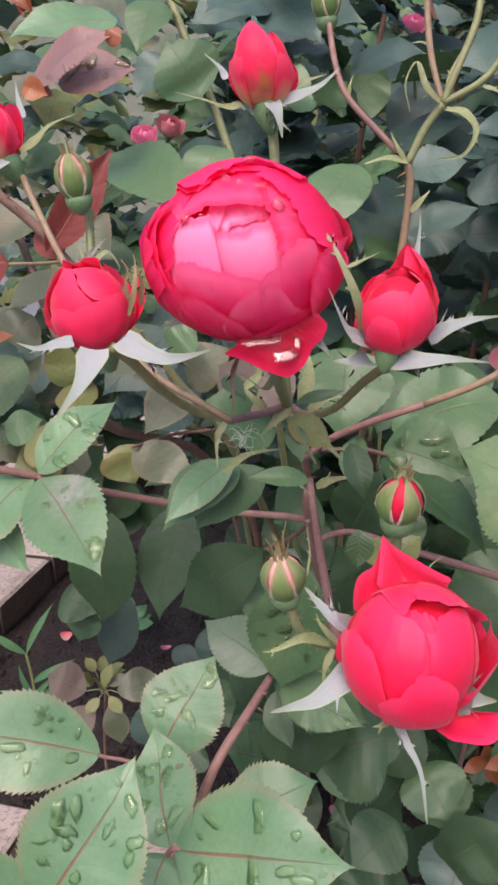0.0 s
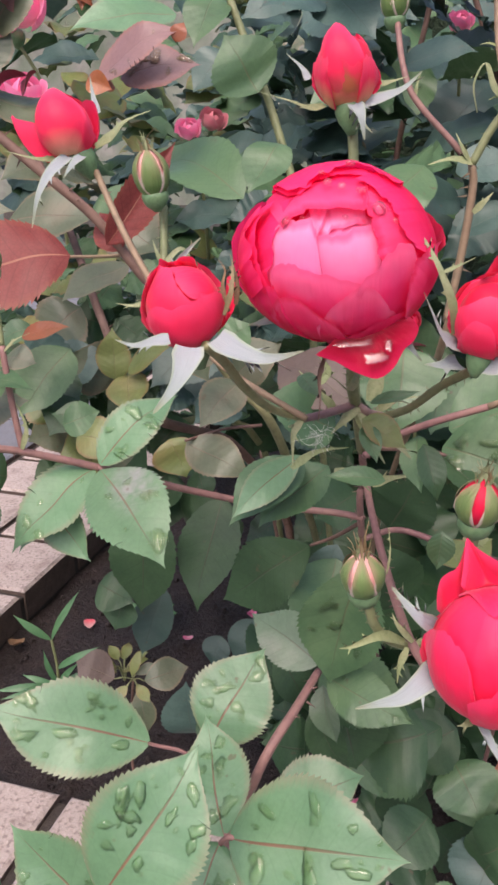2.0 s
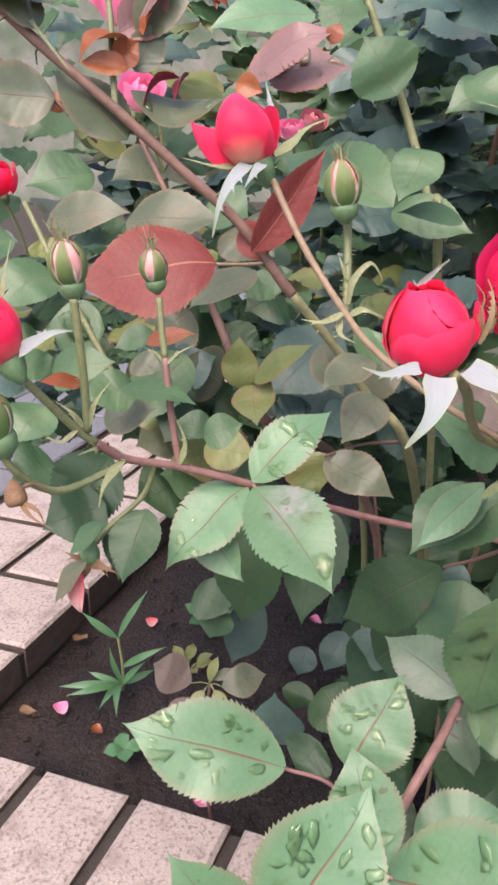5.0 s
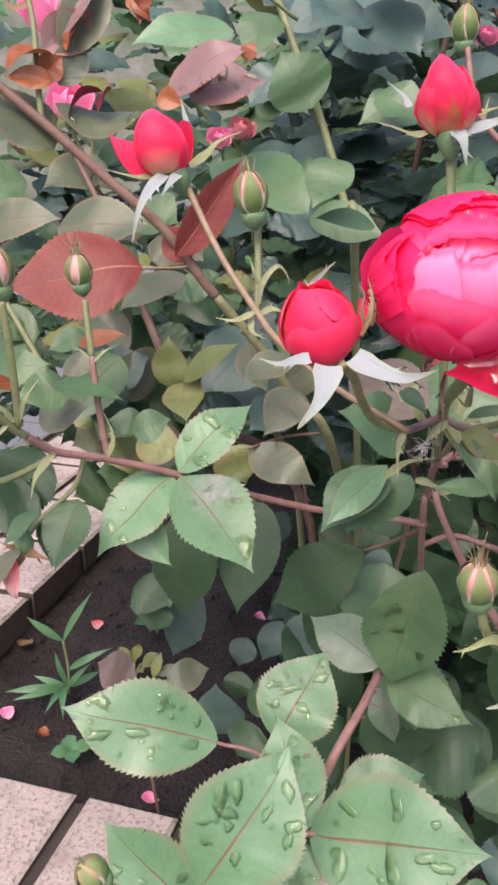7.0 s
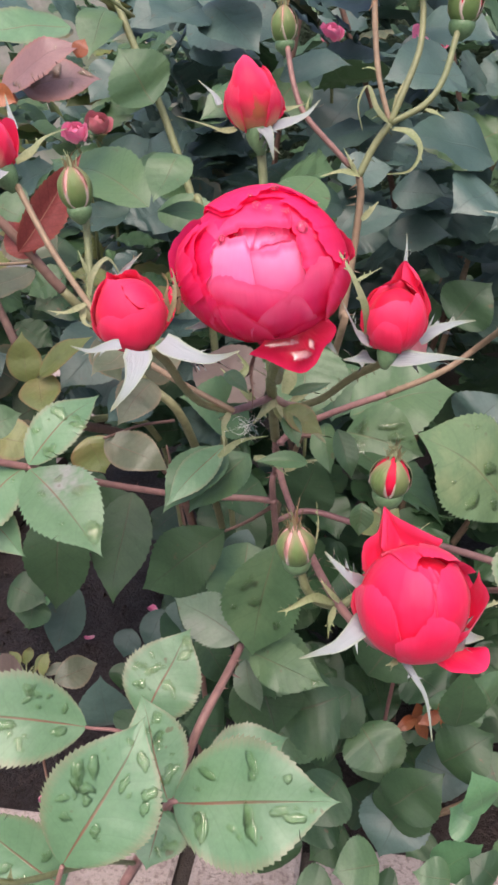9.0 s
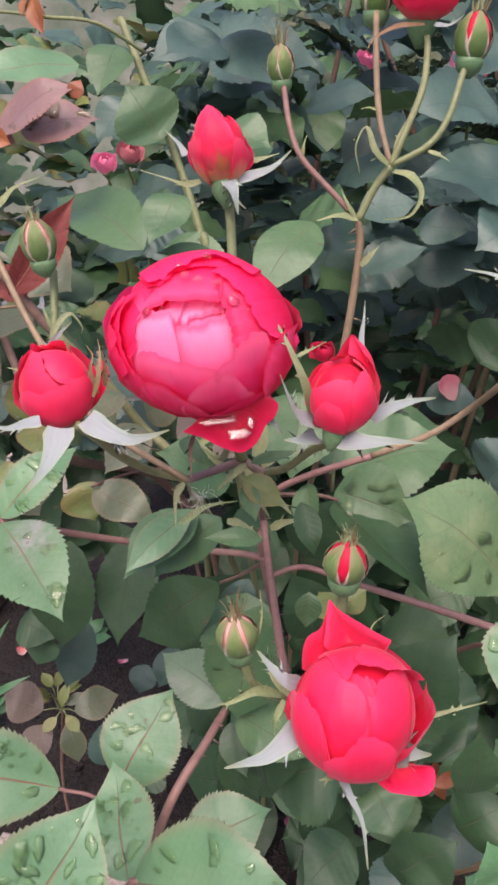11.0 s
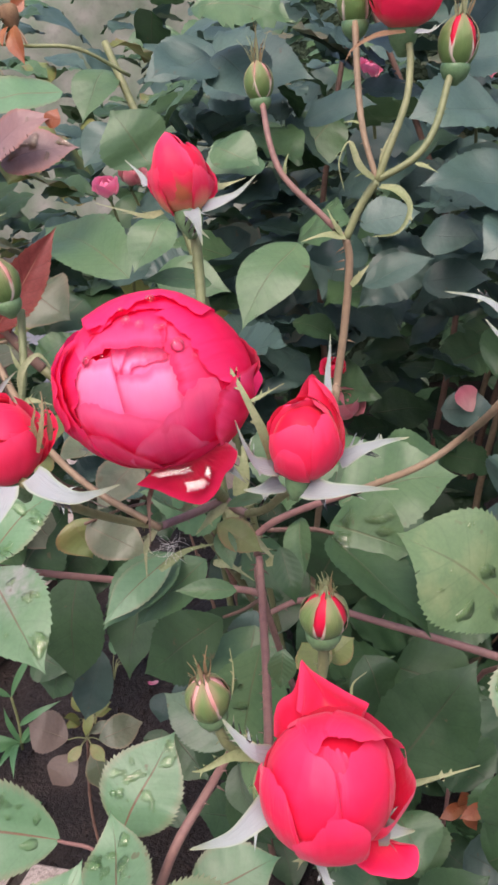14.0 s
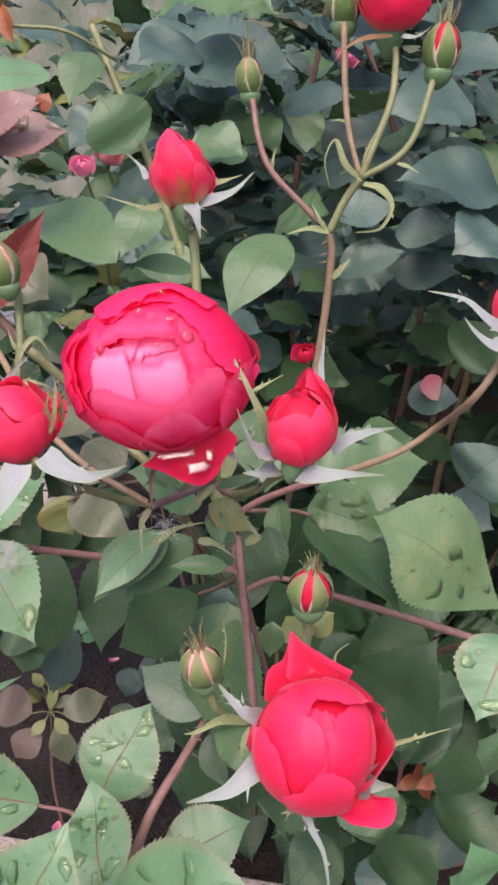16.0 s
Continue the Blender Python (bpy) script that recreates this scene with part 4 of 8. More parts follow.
stem(shoot, [(0.0115, 0.2867, 0.72), (0.0098, 0.2854, 0.7457), (0.0089, 0.2869, 0.7852), (0.0088, 0.2922, 0.8055), (0.0082, 0.2944, 0.8174)], 0.0017, 0.0018, STEM_GREEN, 30, 0.0009, "flower_stalk")


def view_frame(toward):
    """Axes right, up and towards, for a flower that opens in the direction toward."""
    w = Vector(toward).normalized()
    right = Vector((0, 0, 1)).cross(w).normalized()
    return Matrix((right, w.cross(right), w)).transposed()


def rim_petal(centre, turn, size, q, foot, rim, lip=0.03, wave=0.04, deep=None, seed=0.0, belly=0.02, spread=0.3, nu=30, nv=14):
    """A petal that grows from the direction foot round a ball of q to its rim, a few points (right, up) seen from the front;
    deep is the rim's place to the front or back where the rim stands clear of the ball."""
    centre, foot = Vector(centre), Vector(foot)
    ends = []
    for x, y in rim:
        z = math.sqrt(max(0.0, q * q - x * x - y * y))
        ends.append(Vector((x, y, z if deep is None else deep)))
    line = spline(ends, 8)
    middle = line[len(line) // 2]
    bm = bmesh.new()
    uvs = bm.loops.layers.uv.new("UVMap")
    rows = []
    for j in range(nv + 1):
        row = []
        for i in range(nu + 1):
            u = i / nu * (len(line) - 1)
            k = min(int(u), len(line) - 2)
            end = line[k].lerp(line[k + 1], u - k)
            t = 2 * i / nu - 1
            root = (foot + spread * (end - middle)).normalized()
            s = j / nv
            reach = s * (1 + wave * (0.6 * noise.noise((t * 5.0, seed, 2.0)) + 0.5 * noise.noise((t * 13.0, seed, 6.0))) * s)
            way_of = root.slerp(end.normalized(), reach)
            r = q * 0.93 * (1 - s) + end.length * s
            edge = max(0.0, (s - 0.7) / 0.3)
            r += belly * math.sin(math.pi * s) + lip * edge ** 2.5
            r += wave * 0.5 * noise.noise((t * 1.5, s * 1.8, seed)) * math.sin(math.pi * min(1.0, s * 0.8 + 0.1)) + wave * 0.6 * edge * noise.noise((t * 3.5, 2.0, seed))
            p = way_of * r
            row.append((bm.verts.new(centre + turn @ Vector((p.x * size[0], p.y * size[1], p.z * size[2]))), i / nu, s))
        rows.append(row)
    for p, o in zip(rows, rows[1:]):
        for k in range(nu):
            quad = (p[k], p[k + 1], o[k + 1], o[k])
            f = bm.faces.new([v[0] for v in quad])
            for loop, v in zip(f.loops, quad):
                loop[uvs].uv = v[1:]
    return bm


def ball_heart(parent, centre, turn, size, q, material):
    bm = bmesh.new()
    bmesh.ops.create_uvsphere(bm, u_segments=24, v_segments=14, radius=q)
    for v in bm.verts:
        n = 1 + 0.04 * noise.noise(v.co * 3)
        v.co = Vector(centre) + turn @ Vector((v.co.x * size[0] * n, v.co.y * size[1] * n, v.co.z * size[2] * n))
    part("petal_heart", bm, material, parent, "", centre)


def open_bloom(parent, centre, base):
    """A cupped, many-petalled bloom: pale folded heart, hoods behind it, hot pink outer petals.
    Directions are (right, up, towards the path), from the ball's middle."""
    c = Vector(centre)
    size = (0.0271, 0.0238, 0.0256)
    turn = view_frame((0.007, -0.993, 0.116))
    foot_at = Vector(base)
    ax = (c - foot_at).normalized()
    head = hip(parent, c - ax * 0.0285, ax, 0.0042, "bloom", "full cupped hot pink rose bloom with a pale heart")
    ball_heart(head, c, turn, size, 0.79, PETAL_PINK)
    low = (0.1, -0.93, -0.3)
    count = [0]

    def petal(q, foot, rim, material, **more):
        count[0] += 1
        part("petal", rim_petal(c, turn, size, q, foot, rim, seed=5.3 + 1.37 * count[0], **more), material, head, "", c)

    # the pale heart, folded over itself
    petal(0.8, (0.1, -0.5, 0.6), [(-0.49, 0.23), (-0.32, 0.47), (-0.12, 0.5), (0.09, 0.48), (0.26, 0.4)], PETAL_PALE, lip=0.0)
    petal(0.825, (0.0, 0.75, -0.2), [(-0.32, 0.34), (-0.22, 0.22), (-0.08, 0.29), (0.05, 0.32), (0.19, 0.34)], PETAL_PALE, lip=0.01)
    petal(0.85, (0.0, 0.75, -0.2), [(-0.32, 0.42), (-0.29, 0.28), (-0.24, 0.24), (-0.18, 0.37), (-0.14, 0.48)], PETAL_PALE, lip=0.02)
    petal(0.865, low, [(-0.27, -0.1), (-0.26, 0.17), (-0.19, 0.2), (-0.0, 0.25), (0.16, 0.32), (0.25, 0.26), (0.31, -0.02)], PETAL_PALE, lip=0.035, wave=0.045)
    petal(0.925, low, [(-0.65, 0.04), (-0.6, 0.29), (-0.44, 0.38), (-0.31, 0.39), (-0.26, 0.24), (-0.24, 0.09), (-0.21, -0.11), (-0.19, -0.23)], PETAL_PALE, lip=0.035, wave=0.045)
    # hoods that lean over the heart from behind
    petal(0.955, (-0.1, 0.5, -0.85), [(-0.56, 0.32), (-0.47, 0.42), (-0.31, 0.48), (-0.14, 0.49), (0.04, 0.48), (0.18, 0.5), (0.2, 0.62)], PETAL_ROSE, lip=0.02)
    petal(0.945, (0.8, 0.3, -0.5), [(0.13, 0.68), (0.17, 0.5), (0.22, 0.35), (0.26, 0.18), (0.3, -0.01), (0.39, -0.1)], PETAL_ROSE, lip=0.025)
    petal(0.985, (0.75, 0.2, -0.65), [(0.1, 0.78), (0.25, 0.67), (0.38, 0.54), (0.44, 0.43), (0.49, 0.28), (0.61, 0.13), (0.74, 0.03)], PETAL_PINK, lip=0.03)
    petal(0.975, (-0.1, 0.2, -0.97), [(-0.48, 0.6), (-0.33, 0.71), (-0.18, 0.8), (-0.03, 0.84), (0.17, 0.83), (0.32, 0.74)], PETAL_PINK, lip=0.02, wave=0.05)
    petal(1.02, (0.05, 0.1, -1.0), [(-0.5, 0.66), (-0.36, 0.74), (-0.22, 0.83), (-0.08, 0.89), (0.07, 0.95), (0.22, 0.93), (0.33, 0.87), (0.52, 0.74)], PETAL_PINK, lip=0.02, wave=0.07)
    # petals at the sides of the heart
    petal(0.94, (-0.75, -0.3, -0.6), [(-0.45, 0.6), (-0.55, 0.4), (-0.59, 0.3), (-0.64, 0.15), (-0.65, -0.03), (-0.7, -0.16), (-0.64, -0.31)], PETAL_PINK, lip=0.03)
    petal(0.985, (-0.75, -0.3, -0.6), [(-0.6, 0.58), (-0.74, 0.43), (-0.79, 0.23), (-0.77, 0.01), (-0.73, -0.14), (-0.64, -0.32)], PETAL_PINK, lip=0.03)
    petal(1.02, (-0.7, -0.4, -0.6), [(-0.72, 0.53), (-0.84, 0.36), (-0.88, 0.22), (-0.81, 0.09), (-0.83, -0.02), (-0.77, -0.14), (-0.71, -0.28)], PETAL_PINK, lip=0.04, wave=0.05)
    petal(1.01, (0.75, -0.5, -0.5), [(0.58, -0.63), (0.56, -0.37), (0.6, -0.14), (0.67, 0.0), (0.79, 0.11), (1.02, 0.17)], PETAL_ROSE, lip=0.03)
    petal(1.06, (0.7, -0.1, -0.6), [(0.73, 0.01), (0.74, 0.48), (0.82, 0.44), (0.91, 0.35), (0.98, 0.24), (1.01, 0.11)], PETAL_CORAL, lip=0.04, deep=0.12)
    # the smooth front
    petal(0.945, low, [(-0.66, -0.24), (-0.63, -0.09), (-0.56, -0.05), (-0.45, -0.06), (-0.31, -0.13), (-0.19, -0.16), (-0.03, -0.21), (0.13, -0.25)], PETAL_FRONT, lip=0.03, wave=0.03)
    petal(0.965, low, [(0.09, -0.31), (0.14, -0.22), (0.26, -0.15), (0.3, -0.06), (0.39, 0.06), (0.51, 0.14), (0.61, 0.1), (0.64, -0.03), (0.63, -0.24)], PETAL_FRONT, lip=0.035, wave=0.03)
    petal(0.975, low, [(-0.24, -0.71), (-0.11, -0.51), (-0.0, -0.39), (0.11, -0.31), (0.23, -0.3), (0.4, -0.48), (0.56, -0.67)], PETAL_FRONT, lip=0.012, wave=0.05)
    petal(0.99, low, [(-0.67, -0.61), (-0.62, -0.43), (-0.55, -0.37), (-0.44, -0.41), (-0.31, -0.51), (-0.19, -0.62), (-0.05, -0.72), (0.09, -0.92)], PETAL_ROSE, lip=0.012)
    petal(1.0, low, [(-0.86, -0.45), (-0.86, -0.29), (-0.77, -0.27), (-0.67, -0.29), (-0.6, -0.36), (-0.56, -0.54)], PETAL_PINK, lip=0.03)
    petal(0.99, low, [(-0.13, -0.9), (0.07, -0.86), (0.26, -0.74), (0.45, -0.63), (0.65, -0.56)], PETAL_PINK, lip=0.004)
    # the far side
    petal(1.0, low, [(1.05, -0.11), (0.91, 0.24), (0.8, 0.38), (0.65, 0.51), (0.46, 0.71)], PETAL_PINK, deep=-0.45)
    petal(1.0, low, [(-0.98, -0.3), (-1.04, 0.05), (-1.02, 0.24), (-0.94, 0.4), (-0.82, 0.55), (-0.67, 0.62), (-0.49, 0.65)], PETAL_PINK, deep=-0.2, wave=0.03)
    petal(1.0, low, [(-0.56, 0.66), (-0.32, 0.81), (-0.0, 0.92), (0.31, 0.81), (0.6, 0.57)], PETAL_PINK, deep=-0.5)
    # a loose wet petal that hangs under the front
    petal(1.0, (0.2, -0.62, 0.3), [(-0.24, -1.04), (-0.08, -1.12), (0.05, -1.19), (0.2, -1.26), (0.38, -1.33), (0.51, -1.23), (0.61, -1.02), (0.69, -0.91), (0.74, -0.76), (0.63, -0.61)], PETAL_WET, deep=0.4, lip=0.02, wave=0.05)

    for x, y, q, r in ((0.29, 0.47, 0.95, 0.0019), (0.44, 0.36, 0.97, 0.0008), (-0.15, 0.74, 0.99, 0.0012), (-0.03, 0.7, 0.99, 0.0011), (0.0, 0.4, 0.86, 0.0008), (-0.52, 0.37, 0.96, 0.0012),
                       (0.06, 0.93, 1.06, 0.0013), (0.12, 0.66, 1.0, 0.0009), (0.17, 0.66, 0.96, 0.0008), (-0.38, 0.4, 0.92, 0.0007), (-0.2, 0.85, 1.04, 0.0008)):
        d = Vector((x, y, math.sqrt(max(0.02, q * q - x * x - y * y))))
        at = c + turn @ Vector((d.x * size[0], d.y * size[1], d.z * size[2]))
        bead(head, at, (at - c).normalized(), r)
    # water standing on the wet petal
    for x, y, z, wide_, high in ((0.14, -0.93, 0.47, 0.006, 0.0013), (0.34, -1.09, 0.47, 0.0032, 0.0019), (0.47, -0.95, 0.46, 0.001, 0.002)):
        at = c + turn @ Vector((x * size[0], y * size[1], z * size[2]))
        film(head, at, turn @ Vector((0.05, 0.5, 0.85)), turn @ Vector((1.0, 0.12, 0.0)), wide_, high)
    return head


def film(parent, at, n, along, long_, high):
    """A thin ragged sheet of standing water."""
    n = n.normalized()
    a = (along - n * along.dot(n)).normalized()
    b = n.cross(a)
    bm = bmesh.new()
    rings = []
    for f, up in ((1.0, 0.0), (0.9, 0.00012), (0.45, 0.00015)):
        rings.append([])
        for k in range(28):
            w = 2 * math.pi * k / 28
            q = f * (1 + 0.5 * noise.noise((math.cos(w) * 2.4 + long_ * 900, math.sin(w) * 2.4, 0.7)))
            rings[-1].append(bm.verts.new(at + a * long_ * q * math.cos(w) + b * high * q * math.sin(w) + n * up))
    for p, q in zip(rings, rings[1:]):
        for k in range(28):
            bm.faces.new((p[k], p[(k + 1) % 28], q[(k + 1) % 28], q[k]))
    bm.faces.new(rings[-1])
    part("water_film", bm, WATER_FILM, parent, "film of standing rain water", at)


def bead(parent, at, n, r):
    """A round rain drop on a petal."""
    prof = [(0.95 * r, -0.1 * r), (1.0 * r, 0.1 * r), (0.85 * r, 0.42 * r), (0.5 * r, 0.66 * r), (0.15 * r, 0.75 * r)]
    part("water_drop", lathe(at + n * 0.5 * r, frame_of(n), prof, 10, 0.1, r * 9000, False), WATER_CLEAR, parent, "clear rain drop", at)


bloom = open_bloom(shoot, (-0.0018, 0.2197, 0.7838), (0.0052, 0.2265, 0.752))
ribbon(bloom, [(-0.0175, 0.2236, 0.767), (-0.0224, 0.2239, 0.7652), (-0.0267, 0.2256, 0.764)], 0.00418, SEPAL_WHITE, lobes=1)
ribbon(bloom, [(0.0141, 0.2121, 0.7635), (0.0171, 0.2092, 0.7613), (0.0207, 0.2097, 0.7569)], 0.00418, SEPAL_WHITE)
ribbon(bloom, [(-0.0044, 0.221, 0.7566), (-0.0066, 0.215, 0.7517), (-0.0066, 0.2107, 0.7457), (-0.0071, 0.2105, 0.7396)], 0.0015, SEPAL_BROWN, lobes=3)
ribbon(bloom, [(0.006, 0.2291, 0.7492), (0.0024, 0.2194, 0.7461), (-0.0022, 0.2146, 0.7506), (-0.0076, 0.2177, 0.7535)], 0.0024, SEPAL_GREEN, lobes=3)


def red_bud(parent, centre, axis, r, tall, spin, tops, seed, point=0.2, name="bud", label="opening red rose bud"):
    """A half-closed bud of overlapping red petals over a calyx cup; tops are the rims' angles from the axis, inmost first."""
    c, ax = Vector(centre), Vector(axis).normalized()
    head = hip(parent, c - ax * r * (tall + 0.02), ax, r * 0.42, name, label)
    turn = frame_of(ax, spin)
    part("petal_heart", lathe(c, turn, [(0.3 * r, -0.85 * tall * r), (0.7 * r, -0.4 * tall * r), (0.78 * r, 0), (0.6 * r, 0.4 * tall * r), (0.25 * r, 0.7 * tall * r), (0.03 * r, 0.8 * tall * r)], 16, 0.08, seed), PETAL_RED, head, "", c)
    for k, th1 in enumerate(tops):
        az = 137 * k + 40
        bm = cupped(c, turn, r * (0.83 + 0.034 * k), polar(az, 172), polar(az, abs(th1) + (3, 6, 12, 18, 18, 12)[k]), 74 - 5 * k, 0.0, 0.015 + 0.012 * k, 0.3, 0.06, seed + k * 1.93, tall, point, 0.8)
        part("petal", bm, PETAL_RED, head, "", c)
    return head


ROOT, FRONT = (0.05, -0.92, -0.35), (0.05, -0.85, 0.5)


def rim_bud(parent, centre, axis, toward, size, cup, seed, rows, label="opening red rose bud"):
    """A bud over a calyx cup, its petals laid one by one: (ball, foot, rim, material, more)."""
    c, ax = Vector(centre), Vector(axis).normalized()
    head = hip(parent, c - ax * (size[1] * 0.9 + 0.1 * cup), ax, cup, "bud", label)
    turn = view_frame(toward)
    ball_heart(head, c, turn, size, 0.77, PETAL_CORAL)
    for k, (q, foot, rim, material, more) in enumerate(rows):
        part("petal", rim_petal(c, turn, size, q, foot, rim, seed=seed + 1.61 * k, nu=20, nv=12, **more), material, head, "", c)
    return head


# round bud beside the bloom
bud = rim_bud(shoot, (-0.0433, 0.2118, 0.7722), (-0.2, -0.12, 0.97), (0.2, -0.963, 0.174), (0.0111, 0.0121, 0.0112), 0.0046, 11.0, [
    (0.84, ROOT, [(-0.74, 0.24), (-0.49, 0.78), (-0.04, 0.98), (0.4, 0.82), (0.7, 0.24)], PETAL_RED, {}),
    (0.88, (0.3, 0.5, -0.8), [(-0.58, 0.78), (-0.51, 1.0), (-0.37, 0.97), (-0.21, 0.91), (0.0, 1.02), (0.28, 0.97), (0.33, 0.78)], PETAL_RED, {"lip": 0.05, "wave": 0.08}),
    (0.905, (0.85, -0.2, -0.5), [(-0.42, 0.78), (-0.25, 0.67), (-0.21, 0.46), (-0.04, 0.27), (0.13, 0.16), (0.28, 0.17), (0.26, 0.28)], PETAL_RED, {"lip": 0.03}),
    (0.95, ROOT, [(-0.93, 0.24), (-0.76, 0.69), (-0.51, 0.87), (-0.31, 0.77), (-0.24, 0.5), (-0.1, 0.25), (0.05, 0.12), (0.3, 0.16)], PETAL_RED, {"lip": 0.05, "wave": 0.07}),
    (0.985, ROOT, [(-0.95, -0.2), (-0.82, -0.02), (-0.51, 0.02), (-0.19, 0.04), (0.08, 0.09), (0.47, 0.23), (0.83, 0.24), (0.99, -0.04)], PETAL_RED, {"lip": 0.03, "wave": 0.07}),
    (0.99, (-0.5, -0.7, -0.5), [(-1.03, -0.24), (-1.05, -0.04), (-1.0, 0.2), (-0.86, 0.57), (-0.71, 0.82)], PETAL_RED, {"lip": 0.03, "deep": 0.15}),
    (0.98, ROOT, [(0.98, -0.29), (1.02, 0.24), (0.76, 0.69), (0.4, 0.94)], PETAL_RED, {"deep": -0.3}),
    (0.98, ROOT, [(-0.98, -0.2), (-0.98, 0.24), (-0.67, 0.78), (-0.22, 0.98)], PETAL_RED, {"deep": -0.3}),
    (1.0, (0.6, -0.55, -0.3), [(1.0, -0.33), (1.06, 0.0), (1.02, 0.37), (1.09, 0.61), (1.25, 0.48), (1.32, 0.2), (1.18, -0.16)], PETAL_RED, {"deep": -0.1, "lip": 0.03}),
])
ribbon(bud, [(-0.0414, 0.2028, 0.7634), (-0.0422, 0.1973, 0.76), (-0.0446, 0.1925, 0.7556), (-0.0502, 0.1901, 0.7491)], 0.00941, SEPAL_WHITE, label="silvery underside of a bent-back sepal", peak=0.3)
ribbon(bud, [(-0.0345, 0.2037, 0.7656), (-0.0296, 0.1988, 0.7636), (-0.0229, 0.1951, 0.762), (-0.0175, 0.1972, 0.7618), (-0.0116, 0.2007, 0.7625)], 0.00802, SEPAL_WHITE, lobes=5, peak=0.22, tail=0.06)
ribbon(bud, [(-0.0465, 0.2015, 0.7658), (-0.0506, 0.2002, 0.7655), (-0.0553, 0.1989, 0.7648), (-0.0606, 0.2003, 0.7661)], 0.00418, SEPAL_WHITE, lobes=5, peak=0.2)
ribbon(bud, [(-0.045, 0.2157, 0.7786), (-0.0452, 0.2193, 0.7826), (-0.0424, 0.2186, 0.7863), (-0.0388, 0.2187, 0.7895)], 0.00349, SEPAL_WHITE, lobes=3)
ribbon(bud, [(-0.0323, 0.2047, 0.7712), (-0.0302, 0.2039, 0.7777), (-0.0298, 0.2069, 0.783), (-0.0306, 0.2101, 0.7861)], 0.0017, SEPAL_TIP, lobes=8)
ribbon(bud, [(-0.0293, 0.2077, 0.7734), (-0.0288, 0.2077, 0.7792), (-0.0297, 0.2092, 0.7834)], 0.0018, SEPAL_DRY, lobes=4)
ribbon(bud, [(-0.031, 0.2055, 0.772), (-0.0325, 0.205, 0.7785), (-0.0318, 0.2065, 0.7825), (-0.0335, 0.208, 0.785)], 0.0012, SEPAL_DRY, lobes=5)

# pointed bud on the other side
bud = rim_bud(shoot, (0.0362, 0.2037, 0.7699), (0.2, 0.1, 0.96), (-0.172, -0.964, 0.195), (0.0103, 0.0118, 0.0102), 0.0033, 23.0, [
    (0.85, (0.3, 0.4, -0.8), [(-0.17, 0.87), (-0.02, 1.13), (0.22, 1.4), (0.46, 1.17), (0.65, 0.83)], PETAL_RED, {"lip": 0.04, "deep": 0.0}),
    (0.88, (0.85, -0.3, -0.4), [(0.12, 0.96), (0.23, 1.37), (0.46, 1.09), (0.65, 0.87), (0.89, 0.57), (1.0, 0.23)], PETAL_RED, {"lip": 0.03, "deep": 0.1}),
    (0.86, ROOT, [(-0.89, 0.4), (-0.5, 0.74), (0.12, 0.96), (0.55, 0.66), (0.79, 0.36)], PETAL_RED, {"wave": 0.06}),
    (0.89, ROOT, [(-0.97, 0.11), (-0.76, 0.56), (-0.49, 0.76), (-0.07, 0.83), (0.16, 0.91), (0.34, 0.76), (0.56, 0.63)], PETAL_RED, {"lip": 0.03}),
    (0.915, ROOT, [(-0.99, -0.02), (-0.88, 0.1), (-0.68, 0.19), (-0.39, 0.31), (-0.02, 0.45), (0.21, 0.42), (0.31, 0.27), (0.34, -0.18)], PETAL_RED, {"lip": 0.04, "wave": 0.06}),
    (0.93, ROOT, [(0.27, -0.1), (0.31, 0.31), (0.43, 0.52), (0.56, 0.62), (0.72, 0.44), (0.83, 0.23), (0.94, -0.11)], PETAL_RED, {"lip": 0.02}),
    (0.95, ROOT, [(-0.75, -0.7), (-0.68, -0.31), (-0.39, -0.1), (-0.02, -0.22), (0.12, -0.51), (0.17, -0.86)], PETAL_RED, {"lip": 0.004}),
    (0.96, ROOT, [(0.92, -0.32), (0.99, 0.06), (0.84, 0.49), (0.65, 0.74)], PETAL_RED, {"deep": -0.2}),
    (0.96, ROOT, [(-0.97, -0.19), (-0.94, 0.23), (-0.64, 0.61), (-0.31, 0.81)], PETAL_RED, {"deep": -0.2}),
])
ribbon(bud, [(0.0301, 0.2068, 0.7573), (0.025, 0.2017, 0.758), (0.0199, 0.2017, 0.7582)], 0.00627, SEPAL_WHITE, lobes=3)
ribbon(bud, [(0.029, 0.2044, 0.7625), (0.0237, 0.1993, 0.766), (0.0208, 0.1992, 0.7718), (0.0189, 0.2031, 0.7769)], 0.00592, SEPAL_WHITE, lobes=3, peak=0.35)
ribbon(bud, [(0.0273, 0.2034, 0.7657), (0.0257, 0.2002, 0.7743), (0.0223, 0.201, 0.7826), (0.0198, 0.204, 0.7878), (0.0175, 0.2063, 0.7915)], 0.00252, SEPAL_GREEN, lobes=7, tail=0.2)
ribbon(bud, [(0.023, 0.2018, 0.7818), (0.0271, 0.2034, 0.7832), (0.032, 0.2062, 0.7848)], 0.00132, SEPAL_GREEN, lobes=2, name="sepal_tip")
ribbon(bud, [(0.0358, 0.2007, 0.7579), (0.0411, 0.1949, 0.7592), (0.0486, 0.194, 0.7596), (0.0592, 0.1967, 0.7577)], 0.00732, SEPAL_WHITE, lobes=2, peak=0.25, tail=0.05)
ribbon(bud, [(0.0457, 0.2086, 0.7617), (0.0508, 0.2077, 0.7647), (0.0575, 0.2084, 0.7664), (0.0645, 0.2097, 0.7668)], 0.00558, SEPAL_WHITE, lobes=8, peak=0.15)
